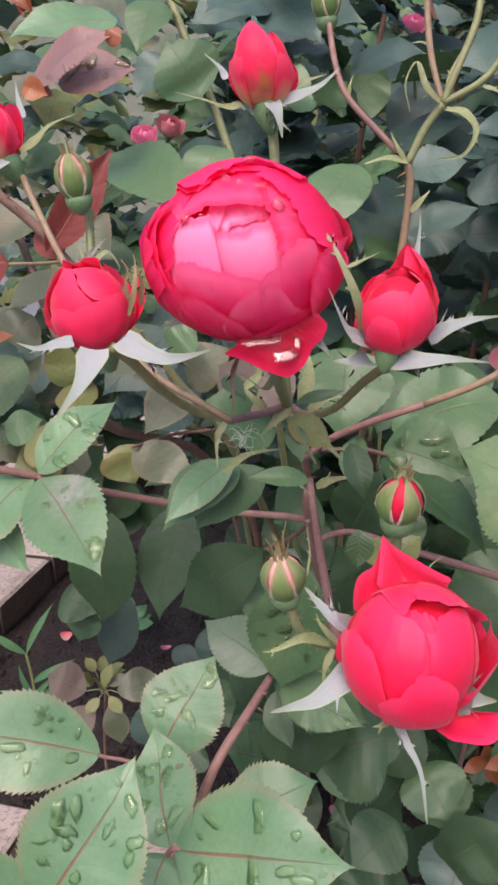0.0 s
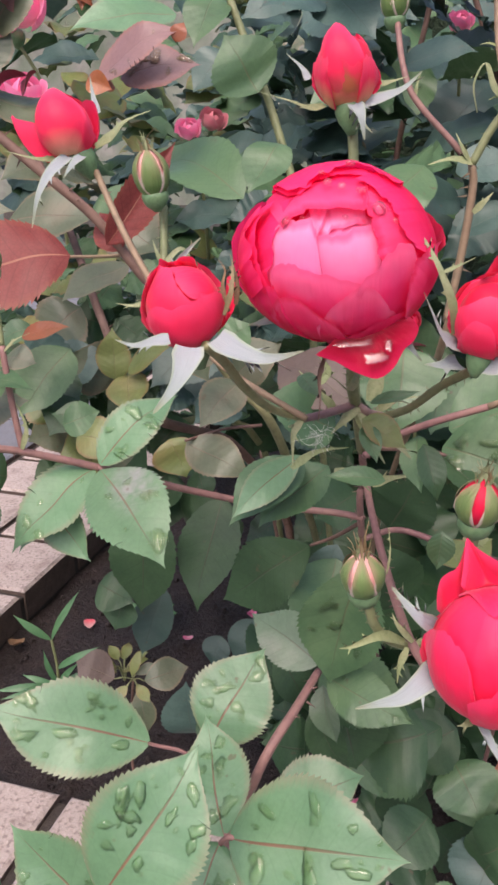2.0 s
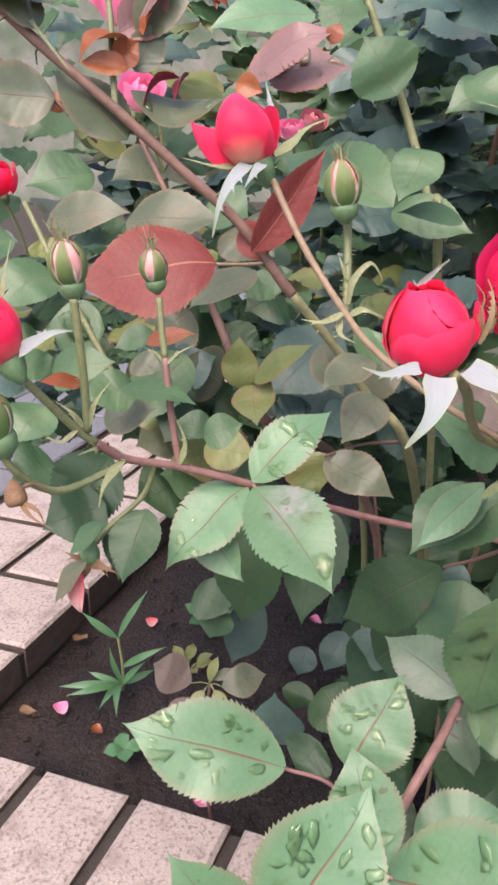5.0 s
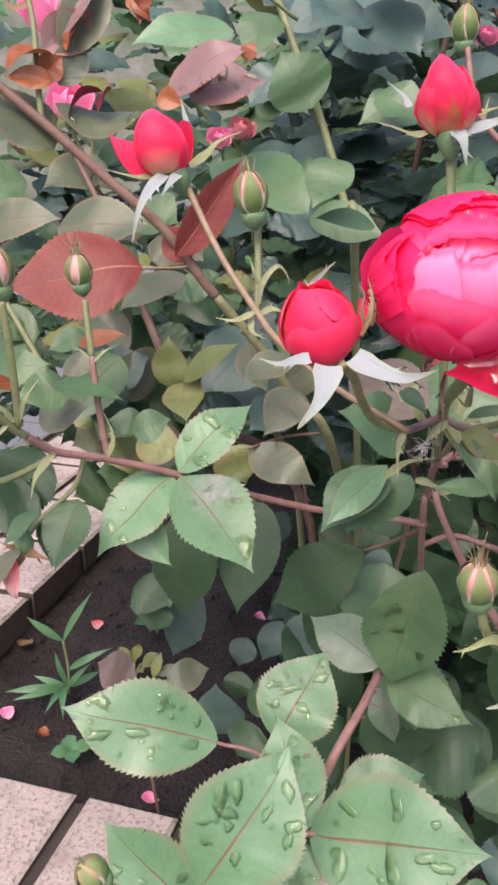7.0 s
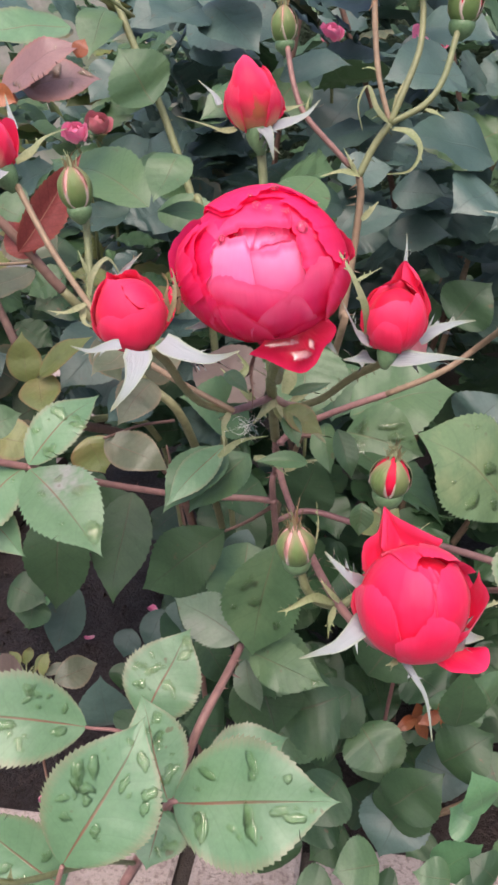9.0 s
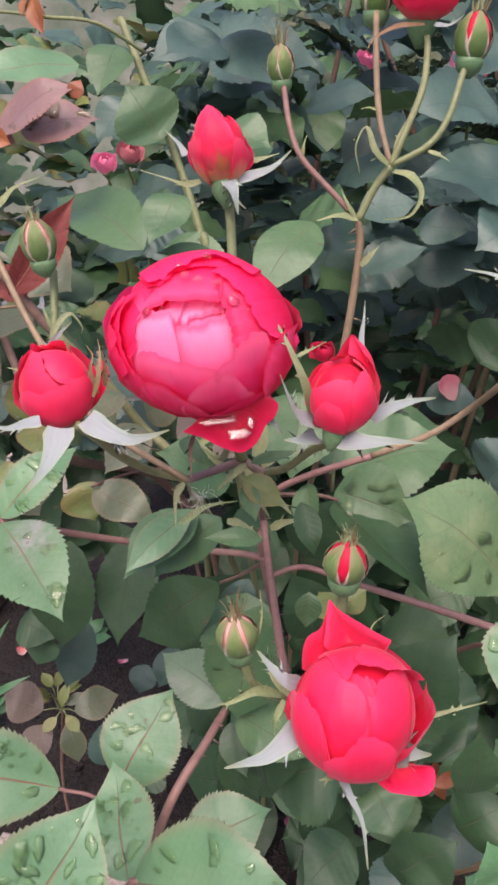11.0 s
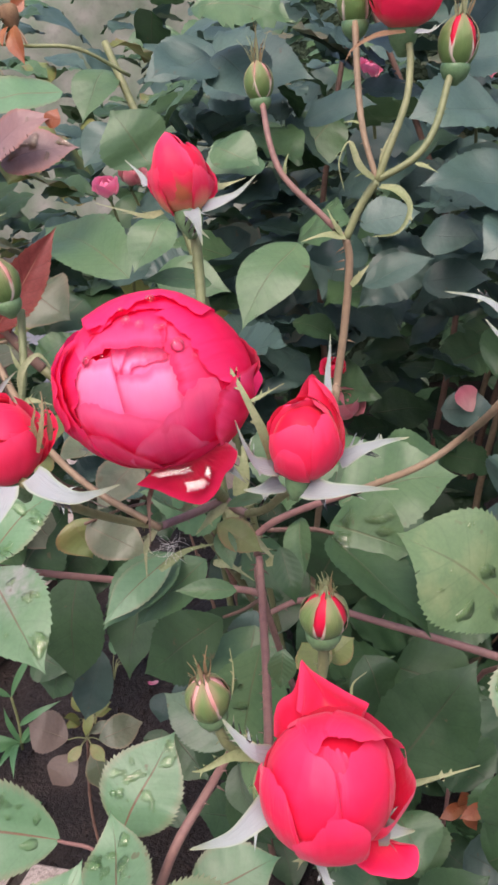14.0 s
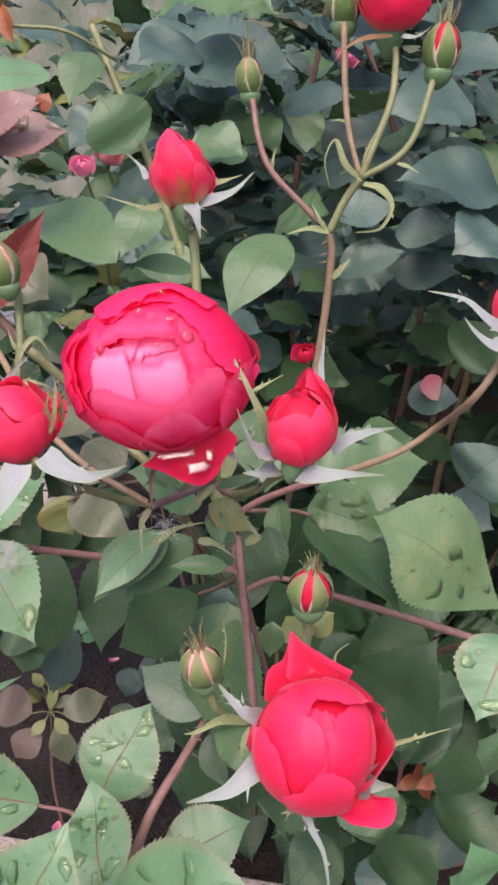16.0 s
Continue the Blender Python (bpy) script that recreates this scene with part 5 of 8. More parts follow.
ribbon(bud, [(0.0448, 0.2218, 0.7745), (0.0451, 0.2244, 0.7818), (0.046, 0.2263, 0.7869), (0.0467, 0.2292, 0.7918)], 0.0024, SEPAL_WHITE, lobes=2)

# upper bud behind the bloom
bud = rim_bud(shoot, (0.0056, 0.292, 0.8352), (-0.1, 0.08, 0.98), (-0.02, -0.995, -0.09), (0.0115, 0.0137, 0.0115), 0.005, 37.0, [
    (0.84, (0.2, 0.5, -0.8), [(-0.56, 0.44), (-0.49, 0.86), (-0.28, 1.01), (-0.07, 0.9), (0.16, 0.61)], PETAL_RED, {"lip": 0.03, "deep": 0.05}),
    (0.87, (0.8, -0.3, -0.5), [(0.16, 0.52), (0.23, 0.77), (0.42, 0.56), (0.63, 0.33), (0.91, -0.04), (0.99, -0.31)], PETAL_RED, {"lip": 0.03, "deep": 0.1}),
    (0.88, FRONT, [(-0.88, 0.09), (-0.68, 0.56), (-0.48, 0.91), (-0.28, 1.0), (0.02, 0.78), (0.32, 0.5), (0.48, 0.17)], PETAL_RED, {"lip": 0.04, "wave": 0.09}),
    (0.92, ROOT, [(-0.56, -0.61), (-0.57, -0.09), (-0.54, 0.27), (-0.22, 0.21), (0.06, 0.14), (0.37, 0.16), (0.32, -0.21), (0.27, -0.65)], PETAL_STAIN, {"lip": 0.04, "wave": 0.09}),
    (0.95, ROOT, [(-0.97, -0.18), (-0.91, 0.19), (-0.7, 0.28), (-0.55, 0.22), (-0.44, -0.47), (-0.32, -0.83)], PETAL_TIPPED, {"lip": 0.04, "wave": 0.09}),
    (0.95, ROOT, [(0.22, -0.83), (0.34, -0.04), (0.45, 0.34), (0.73, 0.12), (0.97, -0.22)], PETAL_TIPPED, {"lip": 0.04, "wave": 0.09}),
    (0.96, ROOT, [(0.99, -0.4), (0.95, -0.04), (0.57, 0.39), (0.21, 0.65)], PETAL_RED, {"deep": -0.25}),
    (0.96, ROOT, [(-0.98, -0.31), (-0.87, 0.13), (-0.61, 0.57), (-0.3, 0.78)], PETAL_RED, {"deep": -0.25}),
])
ribbon(bud, [(-0.0016, 0.2905, 0.8246), (-0.0071, 0.2858, 0.8237), (-0.0135, 0.2844, 0.8259), (-0.0237, 0.2876, 0.829)], 0.0036, SEPAL_GREEN, lobes=3)
ribbon(bud, [(-0.007, 0.2978, 0.8331), (-0.0089, 0.3002, 0.8369), (-0.0142, 0.3051, 0.8419)], 0.00314, SEPAL_WHITE)
ribbon(bud, [(0.0116, 0.2886, 0.8249), (0.0189, 0.2853, 0.827), (0.0245, 0.2862, 0.8295), (0.0307, 0.2924, 0.8345)], 0.00558, SEPAL_WHITE, lobes=1, peak=0.3)
ribbon(bud, [(0.0149, 0.2971, 0.8306), (0.0207, 0.2976, 0.8318), (0.0272, 0.2994, 0.8335)], 0.003, SEPAL_GREEN, lobes=1)
ribbon(bud, [(0.0078, 0.2865, 0.825), (0.0098, 0.283, 0.8213), (0.0111, 0.2813, 0.8135)], 0.00627, SEPAL_WHITE, lobes=6, peak=0.3)

# bracts and threads at the fork under the bloom
for pts, w in (([(0.0109, 0.2826, 0.7205), (0.0064, 0.2752, 0.718), (0.0009, 0.2705, 0.714)], 0.011), ([(0.0124, 0.2845, 0.7198), (0.0175, 0.2682, 0.7158), (0.0237, 0.259, 0.7136), (0.0276, 0.2556, 0.7102)], 0.014),
               ([(-0.0105, 0.2485, 0.7269), (-0.0132, 0.243, 0.7237), (-0.0135, 0.2387, 0.7147)], 0.006), ([(0.0039, 0.281, 0.7195), (-0.0021, 0.2802, 0.726), (-0.0101, 0.286, 0.7336)], 0.008),
               ([(0.0117, 0.2826, 0.7204), (0.0148, 0.2735, 0.7129), (0.0203, 0.2661, 0.7042)], 0.011), ([(0.0165, 0.2833, 0.7222), (0.0196, 0.287, 0.7323), (0.0195, 0.2936, 0.7388)], 0.013), ([(0.0184, 0.2802, 0.7196), (0.0254, 0.278, 0.7248), (0.0334, 0.2802, 0.7248)], 0.008), ([(-0.0052, 0.2887, 0.7262), (0.0013, 0.2909, 0.7319), (-0.0027, 0.293, 0.738)], 0.008), ([(-0.0132, 0.269, 0.7014), (-0.0039, 0.2757, 0.7051), (0.0088, 0.2811, 0.7048)], 0.007),
               ([(0.0046, 0.2965, 0.6889), (0.0113, 0.296, 0.6872), (0.0204, 0.2983, 0.6785)], 0.008), ([(0.0259, 0.3407, 0.6634), (0.0334, 0.3372, 0.668), (0.0459, 0.3351, 0.6706)], 0.01)):
    ribbon(shoot, pts, 0.5 * w, BRACT, "bract", lobes=3, tail=0.15)
for base, tip, w, material in (((0.0098, 0.2514, 0.7263), (0.0243, 0.2461, 0.7173), 0.015, LEAF_OLIVE), ((0.0299, 0.2462, 0.7192), (0.0339, 0.2388, 0.7014), 0.013, LEAF_DEEP), ((0.0153, 0.2295, 0.7132), (-0.0042, 0.2277, 0.7162), 0.009, LEAF_MID), ((0.0107, 0.2506, 0.7243), (0.0143, 0.2408, 0.7143), 0.01, LEAF_MID),
                               ((-0.0104, 0.259, 0.7394), (-0.0037, 0.2454, 0.7344), 0.009, LEAF_MID), ((0.013, 0.2577, 0.7297), (0.0303, 0.2572, 0.7339), 0.006, LEAF_MID), ((0.0277, 0.2018, 0.7097), (0.0262, 0.1985, 0.699), 0.011, LEAF_DEEP)):
    leaf(shoot, base, tip, w * 0.72, material, fold=0.5, teeth=10, cells=2, name="bract")


leaf(shoot, (0.0144, 0.3328, 0.7066), (-0.0182, 0.3699, 0.7163), 0.033, LEAF_MAUVE_DULL, fold=0.15, teeth=14)
leaf(shoot, (0.0454, 0.389, 0.7168), (0.0396, 0.3638, 0.6781), 0.045, LEAF_MID, fold=0.2, teeth=14)
leaf(shoot, (0.0092, 0.3384, 0.6924), (-0.0265, 0.3249, 0.7096), 0.03, LEAF_MID, fold=0.2, teeth=14)
leaf(shoot, (0.0732, 0.4277, 0.6959), (0.0628, 0.3956, 0.6666), 0.045, LEAF_MID, fold=0.2, teeth=14)


def threads(parent, centre, count, size, seed):
    rnd = random.Random(seed)
    bm = bmesh.new()
    c = Vector(centre)
    for _ in range(count):
        d = Vector((rnd.gauss(0, 1), rnd.gauss(0, 0.5), rnd.gauss(0, 1))).normalized()
        e = Vector((rnd.gauss(0, 1), rnd.gauss(0, 1), rnd.gauss(0, 1))).normalized()
        l = size * rnd.uniform(0.4, 1.0)
        tube(bm, [c + e * size * 0.15, c + d * l * 0.4 + e * l * 0.35, c + d * l * 0.8 + e * l * 0.1, c + d * l - e * l * 0.3], 0.00006, 0.00004, 3, 5)
    return part("silk_threads", bm, HAIR, parent, "pale spider silk caught in the fork", c)


threads(shoot, (-0.0049, 0.2404, 0.7249), 30, 0.0075, 12)

# two green buds and the leaves of the shoot
stem(shoot, [(-0.0612, 0.297, 0.7596), (-0.0609, 0.3077, 0.774), (-0.0613, 0.3162, 0.7912)], 0.0015, 0.0016, STEM_GREEN, 70, 0.0011, "flower_stalk")
green_bud(shoot, (-0.0638, 0.3054, 0.8034), (-0.12, -0.1, 0.98), 0.0066, 15, 0.6, 5, 1.35, 3, 0.8)
ribbon(shoot, [(-0.0609, 0.2962, 0.7631), (-0.0591, 0.2963, 0.7716), (-0.0533, 0.2988, 0.7771), (-0.0493, 0.2995, 0.7721), (-0.0496, 0.2994, 0.769)], 0.0027, SEPAL_GREEN, "bract")
ribbon(shoot, [(-0.061, 0.3022, 0.7705), (-0.0631, 0.3028, 0.7758), (-0.0646, 0.3052, 0.7797)], 0.0018, SEPAL_GREEN, "bract")
# the reddish stalk that carries the small bloom at the top of the shoot
stem(shoot, [(-0.0086, 0.2487, 0.7274), (-0.0326, 0.26, 0.7394), (-0.0521, 0.2806, 0.7507), (-0.0623, 0.2963, 0.7609), (-0.0769, 0.3171, 0.7801), (-0.0898, 0.3332, 0.8035)], 0.0012, 0.0014, STEM_TAN, 46, 0.0009, "flower_stalk")
for pts, w in (([(-0.0623, 0.294, 0.7603), (-0.0697, 0.2883, 0.7582), (-0.0771, 0.29, 0.7588)], 0.006), ([(-0.0602, 0.2939, 0.7597), (-0.0552, 0.291, 0.762), (-0.0483, 0.2927, 0.7592)], 0.007), ([(-0.0637, 0.2955, 0.7589), (-0.0633, 0.2893, 0.7538), (-0.0579, 0.2887, 0.7508)], 0.006)):
    ribbon(shoot, pts, 0.5 * w, BRACT, "bract", lobes=2)


bud = rim_bud(shoot, (-0.0998, 0.332, 0.8192), (-0.42, -0.12, 0.88), (0.08, -0.99, 0.0), (0.0117, 0.013, 0.0115), 0.0055, 51.0, [
    (0.85, FRONT, [(-0.81, 0.21), (-0.47, 0.84), (0.0, 0.89), (0.6, 0.58), (0.88, 0.05)], PETAL_RED, {"deep": 0.0}),
    (0.9, FRONT, [(-0.77, -0.53), (-0.93, 0.11), (-0.88, 0.6), (-0.62, 0.98), (-0.3, 1.13), (0.04, 0.97), (0.46, 0.73), (0.73, 0.33), (0.95, -0.21)], PETAL_CREAM, {"lip": 0.03}),
    (1.0, (-0.2, -0.85, 0.1), [(-0.95, -0.63), (-1.39, -0.21), (-1.7, 0.36), (-1.35, 0.27), (-0.97, 0.18), (-0.82, -0.05)], PETAL_RED, {"deep": 0.1, "lip": 0.05}),
    (1.0, (0.4, -0.7, -0.3), [(0.49, 0.64), (0.65, 0.76), (0.93, 0.74), (1.03, 0.42), (1.0, -0.05), (0.92, -0.42)], PETAL_RED, {"deep": -0.05, "lip": 0.05}),
    (0.97, ROOT, [(-0.87, -0.05), (-0.67, 0.68), (-0.3, 1.05), (0.27, 0.89), (0.8, 0.36)], PETAL_RED, {"deep": -0.35}),
    (0.97, ROOT, [(-0.6, 0.46), (-0.07, 0.94), (0.6, 0.68), (1.01, 0.05)], PETAL_RED, {"deep": -0.4}),
], "small red rose bloom just opening")
ribbon(bud, [(-0.1037, 0.3297, 0.8089), (-0.11, 0.3248, 0.8087), (-0.1234, 0.3248, 0.812)], 0.0036, SEPAL_GREEN, lobes=1)
ribbon(bud, [(-0.0988, 0.3262, 0.8097), (-0.1041, 0.3171, 0.8038), (-0.108, 0.3116, 0.7958), (-0.1103, 0.3073, 0.7846)], 0.00627, SEPAL_WHITE, lobes=3, peak=0.25)
ribbon(bud, [(-0.0933, 0.3266, 0.8097), (-0.0961, 0.3198, 0.8064), (-0.0992, 0.3167, 0.8017)], 0.00488, SEPAL_WHITE, lobes=2)
ribbon(bud, [(-0.0891, 0.3324, 0.8127), (-0.0823, 0.3324, 0.8169), (-0.0769, 0.3348, 0.8221), (-0.0673, 0.3392, 0.8259)], 0.0048, SEPAL_GREEN, lobes=4)
ribbon(bud, [(-0.0899, 0.3456, 0.8255), (-0.092, 0.35, 0.8321), (-0.094, 0.356, 0.8399)], 0.00349, SEPAL_WHITE)

leaf(shoot, (-0.0084, 0.2921, 0.6963), (-0.0374, 0.269, 0.6783), 0.024, LEAF_MID, roll=25, name="leaf", wide=0.45)
leaf(shoot, (-0.0092, 0.285, 0.7003), (-0.0358, 0.263, 0.6848), 0.0135, LEAF_LIGHT, roll=-10, wide=0.5)
leaf(shoot, (0.0023, 0.2925, 0.6925), (-0.0258, 0.2793, 0.6718), 0.026, LEAF_MID, roll=30, wide=0.45)

# ---- the side branch with the second bloom ----
low = shoot
stem(low, [(0.023, 0.34, 0.6672), (0.0231, 0.3273, 0.6616), (0.0229, 0.2969, 0.66), (0.0227, 0.2631, 0.6607), (0.0222, 0.2295, 0.6649), (0.0225, 0.2044, 0.6689), (0.0298, 0.1881, 0.6649), (0.0355, 0.1842, 0.6658)], 0.0017, 0.0015, STEM_MAUVE, 50, 0.001, "cane")


def cupped_bloom(parent, centre, axis):
    """A half-open bloom: furled middle, wrapped petals, and loose ones that stand away behind and below."""
    c, ax = Vector(centre), Vector(axis).normalized()
    head = hip(parent, c - ax * 0.0215, ax, 0.0052, "bloom", "half-open coral red rose bloom with smooth petals")
    size = (0.0186, 0.0186, 0.0186)
    turn = view_frame((-0.175, -0.805, 0.566))
    ball_heart(head, c, turn, size, 0.8, PETAL_CORAL)
    low = (0.05, -0.9, -0.4)
    count = [0]

    def petal(q, foot, rim, material, **more):
        count[0] += 1
        part("petal", rim_petal(c, turn, size, q, foot, rim, seed=71.3 + 1.37 * count[0], **more), material, head, "", c)

    # the furled middle
    petal(0.82, low, [(-0.12, 0.47), (0.0, 0.53), (0.15, 0.5), (0.26, 0.45)], PETAL_CORAL, lip=0.02)
    petal(0.845, low, [(-0.13, 0.46), (-0.06, 0.42), (0.03, 0.36), (0.13, 0.26), (0.25, 0.25)], PETAL_CORAL, lip=0.03)
    # petals wrapped round it
    petal(0.865, low, [(0.19, -0.25), (0.2, 0.04), (0.24, 0.25), (0.32, 0.46), (0.51, 0.61), (0.69, 0.59), (0.76, 0.32), (0.78, -0.02)], PETAL_CORAL, lip=0.025)
    petal(0.905, low, [(-0.8, 0.35), (-0.58, 0.66), (-0.34, 0.75), (-0.24, 0.55), (-0.1, 0.42), (0.12, 0.29), (0.15, 0.07), (0.17, -0.15), (0.06, -0.28)], PETAL_CORAL, lip=0.03)
    petal(0.935, (-0.2, 0.5, -0.8), [(-0.54, 0.68), (-0.42, 0.73), (-0.28, 0.58), (-0.13, 0.44), (-0.03, 0.59), (0.06, 0.7), (0.15, 0.9)], PETAL_CORAL, lip=0.03)
    petal(0.985, (0.3, 0.4, -0.85), [(-0.03, 0.75), (0.05, 0.67), (0.2, 0.64), (0.44, 0.63), (0.63, 0.63), (0.81, 0.64), (0.95, 0.51)], PETAL_CORAL, lip=0.03)
    # outer petals
    petal(1.02, (0.8, -0.35, -0.5), [(0.96, 0.54), (0.99, 0.39), (1.06, 0.27), (1.12, 0.12), (1.03, -0.05), (0.89, -0.24), (0.76, -0.41), (0.58, -0.39)], PETAL_CORAL, deep=0.22, lip=0.02, wave=0.04, spread=0.9)
    petal(0.965, low, [(-1.0, -0.08), (-0.95, 0.18), (-0.8, 0.23), (-0.66, 0.18), (-0.59, 0.08), (-0.45, -0.06), (-0.37, -0.25), (-0.3, -0.56)], PETAL_CORAL, lip=0.03)
    petal(0.99, low, [(-0.38, -0.63), (-0.23, -0.55), (-0.09, -0.48), (0.02, -0.34), (0.13, -0.24), (0.33, -0.24), (0.55, -0.36), (0.56, -0.55), (0.48, -0.76)], PETAL_CORAL, lip=0.03)
    # the far side
    petal(0.98, low, [(1.02, -0.14), (0.99, 0.23), (0.84, 0.54), (0.51, 0.77)], PETAL_CORAL, deep=-0.3)
    petal(0.98, low, [(-0.99, -0.02), (-0.85, 0.38), (-0.54, 0.7), (-0.24, 0.85)], PETAL_CORAL, deep=-0.3)
    petal(0.98, low, [(-0.64, 0.68), (-0.3, 0.88), (0.0, 0.96), (0.4, 0.93), (0.78, 0.67)], PETAL_CORAL, deep=-0.35)
    # loose petals behind and below
    petal(1.0, (-0.35, 0.45, -0.55), [(-0.81, 0.52), (-0.82, 0.82), (-0.73, 1.02), (-0.56, 1.15), (-0.46, 1.52), (-0.4, 1.1), (-0.44, 0.87)], PETAL_RED, deep=-0.25, lip=0.03)
    petal(1.0, (0.05, 0.6, -0.5), [(-0.49, 0.84), (-0.47, 1.35), (-0.45, 1.52), (-0.31, 1.39), (-0.03, 1.23), (0.22, 1.1), (0.45, 0.99), (0.37, 0.87)], PETAL_RED, deep=-0.2, lip=0.08)
    petal(1.0, (0.45, -0.6, -0.3), [(0.32, -0.89), (0.5, -1.01), (0.68, -1.03), (0.96, -1.03), (1.12, -0.92), (1.13, -0.65), (0.9, -0.64)], PETAL_CORAL, deep=-0.05, lip=0.02)
    return head


bloom = cupped_bloom(low, (0.0365, 0.1699, 0.6907), (0.06, -0.58, 0.81))
ribbon(bloom, [(0.0226, 0.1728, 0.6846), (0.0177, 0.1673, 0.6843), (0.0121, 0.1643, 0.682), (0.0065, 0.1637, 0.6807), (0.0006, 0.1649, 0.6782)], 0.00802, SEPAL_WHITE, peak=0.2, tail=0.08, lobes=1)
ribbon(bloom, [(0.0229, 0.1791, 0.6931), (0.0181, 0.1754, 0.6977), (0.014, 0.1768, 0.7016), (0.0106, 0.1791, 0.7052)], 0.00558, SEPAL_WHITE, lobes=8, tail=0.15)
ribbon(bloom, [(0.0318, 0.1643, 0.6754), (0.0338, 0.1581, 0.6729), (0.0366, 0.1549, 0.6671), (0.0377, 0.1507, 0.6555)], 0.0026, SEPAL_WHITE, lobes=6, tail=0.22)
ribbon(bloom, [(0.0304, 0.1643, 0.6755), (0.028, 0.1622, 0.6756), (0.0259, 0.162, 0.6753)], 0.0024, SEPAL_GREEN, lobes=2)
ribbon(bloom, [(0.0465, 0.1674, 0.6776), (0.0495, 0.1637, 0.682), (0.052, 0.1627, 0.6819), (0.0564, 0.1634, 0.6809)], 0.0085, SEPAL_WHITE, lobes=2, peak=0.4)
ribbon(bloom, [(0.0574, 0.1815, 0.6781), (0.0612, 0.1818, 0.6786), (0.0692, 0.1816, 0.6808), (0.0783, 0.1839, 0.681)], 0.0021, SEPAL_GREEN, lobes=5, tail=0.15)
ribbon(bloom, [(0.0433, 0.1925, 0.6883), (0.0455, 0.1967, 0.6938), (0.0465, 0.1986, 0.6989), (0.0505, 0.1996, 0.7018)], 0.0016, SEPAL_GREEN)
green_bud(low, (0.0056, 0.1995, 0.6972), (-0.1, -0.2, 0.97), 0.0064, 64, 1.05, 5, 1.2, 9, 1.1)
stem(low, [(0.0074, 0.2002, 0.6872), (0.0098, 0.2015, 0.6791), (0.0145, 0.2052, 0.6716), (0.0214, 0.207, 0.6675)], 0.0015, 0.0015, STEM_GREEN, 40, 0.001, "flower_stalk")
green_bud(low, (0.0405, 0.2125, 0.7135), (0.05, -0.15, 0.98), 0.0071, 8, 1.15, 5, 1.12, 15, 0.9, PETAL_CORAL)
stem(low, [(0.0402, 0.2135, 0.7035), (0.0392, 0.2165, 0.689), (0.0325, 0.2136, 0.6705), (0.0229, 0.2052, 0.6683)], 0.0017, 0.0016, STEM_GREEN, 30, 0.001, "flower_stalk")
for pts, w in (([(0.0193, 0.2032, 0.6718), (0.0115, 0.1987, 0.6771), (0.0032, 0.1959, 0.6754), (-0.0007, 0.1973, 0.6736)], 0.007), ([(0.0201, 0.2027, 0.6702), (0.0171, 0.1973, 0.6672), (0.0165, 0.1964, 0.6619)], 0.005),
               ([(0.0218, 0.2032, 0.6717), (0.0168, 0.2024, 0.6783), (0.0153, 0.2045, 0.6812)], 0.0045), ([(0.0125, 0.2005, 0.6965), (0.0134, 0.2015, 0.7035), (0.0128, 0.2025, 0.7105)], 0.0014)):
    ribbon(low, pts, 0.5 * w, BRACT, "bract", lobes=4, tail=0.12)
leaf(low, (0.0399, 0.2234, 0.6855), (0.0348, 0.2321, 0.6921), 0.013, LEAF_OLIVE, roll=20)
leaf(low, (0.0434, 0.2332, 0.6831), (0.0523, 0.2357, 0.6897), 0.011, LEAF_OLIVE, roll=-20)

# ---- the leaf sprays in the foreground, wet with rain ----
spray = thing("rose_shoot", (-0.03, 0.76, 0), "leafy rose cane with large wet light green leaves", "rose")
stem(spray, [(-0.03, 0.76, 0.0), (-0.06, 0.5, 0.25), (-0.07, 0.3255, 0.4128), (-0.0618, 0.3067, 0.4479), (-0.0411, 0.2868, 0.5083), (-0.0246, 0.2955, 0.5452), (-0.0097, 0.316, 0.5569), (0.0023, 0.3391, 0.5611)], 0.003, 0.0021, STEM_MAUVE, 16, 0.003, "cane")
stem(spray, [(-0.0502, 0.2592, 0.5205), (-0.041, 0.2491, 0.5445), (-0.0364, 0.2478, 0.5465)], 0.0014, 0.0011, STEM_MAUVE, name="leaf_stalk")
leaf(spray, (-0.04, 0.2477, 0.5465), (0.0312, 0.2229, 0.5602), 0.053, LEAF_LIGHT, roll=4, fold=0.12, droop=0.06, drops=8, teeth=30, wide=0.44)
leaf(spray, (-0.0415, 0.2495, 0.5456), (-0.0528, 0.2997, 0.5661), 0.032, LEAF_LIGHT, roll=-6, fold=0.14, droop=0.05, drops=9, teeth=26)
leaf(spray, (-0.0518, 0.3139, 0.5385), (-0.0237, 0.3429, 0.5723), 0.041, LEAF_LIGHT, roll=-10, fold=0.12, drops=7, teeth=26, wide=0.4)
stem(spray, [(-0.0398, 0.2493, 0.5449), (-0.0576, 0.2946, 0.5441), (-0.0816, 0.3107, 0.5397)], 0.0011, 0.0009, STEM_MAUVE, name="leaf_stalk")
leaf(spray, (-0.0807, 0.3107, 0.5397), (-0.159, 0.3133, 0.5612), 0.045, LEAF_LIGHT, roll=0, fold=0.1, droop=0.08, drops=11, teeth=28, wide=0.46)
leaf(spray, (-0.0831, 0.209, 0.5588), (-0.0478, 0.2342, 0.6052), 0.045, LEAF_LIGHT, roll=6, fold=0.16, droop=0.1, drops=9, teeth=32, wide=0.46)
leaf(spray, (-0.0851, 0.2214, 0.535), (-0.1238, 0.2347, 0.5663), 0.034, LEAF_LIGHT, roll=-12, drops=3, teeth=24)
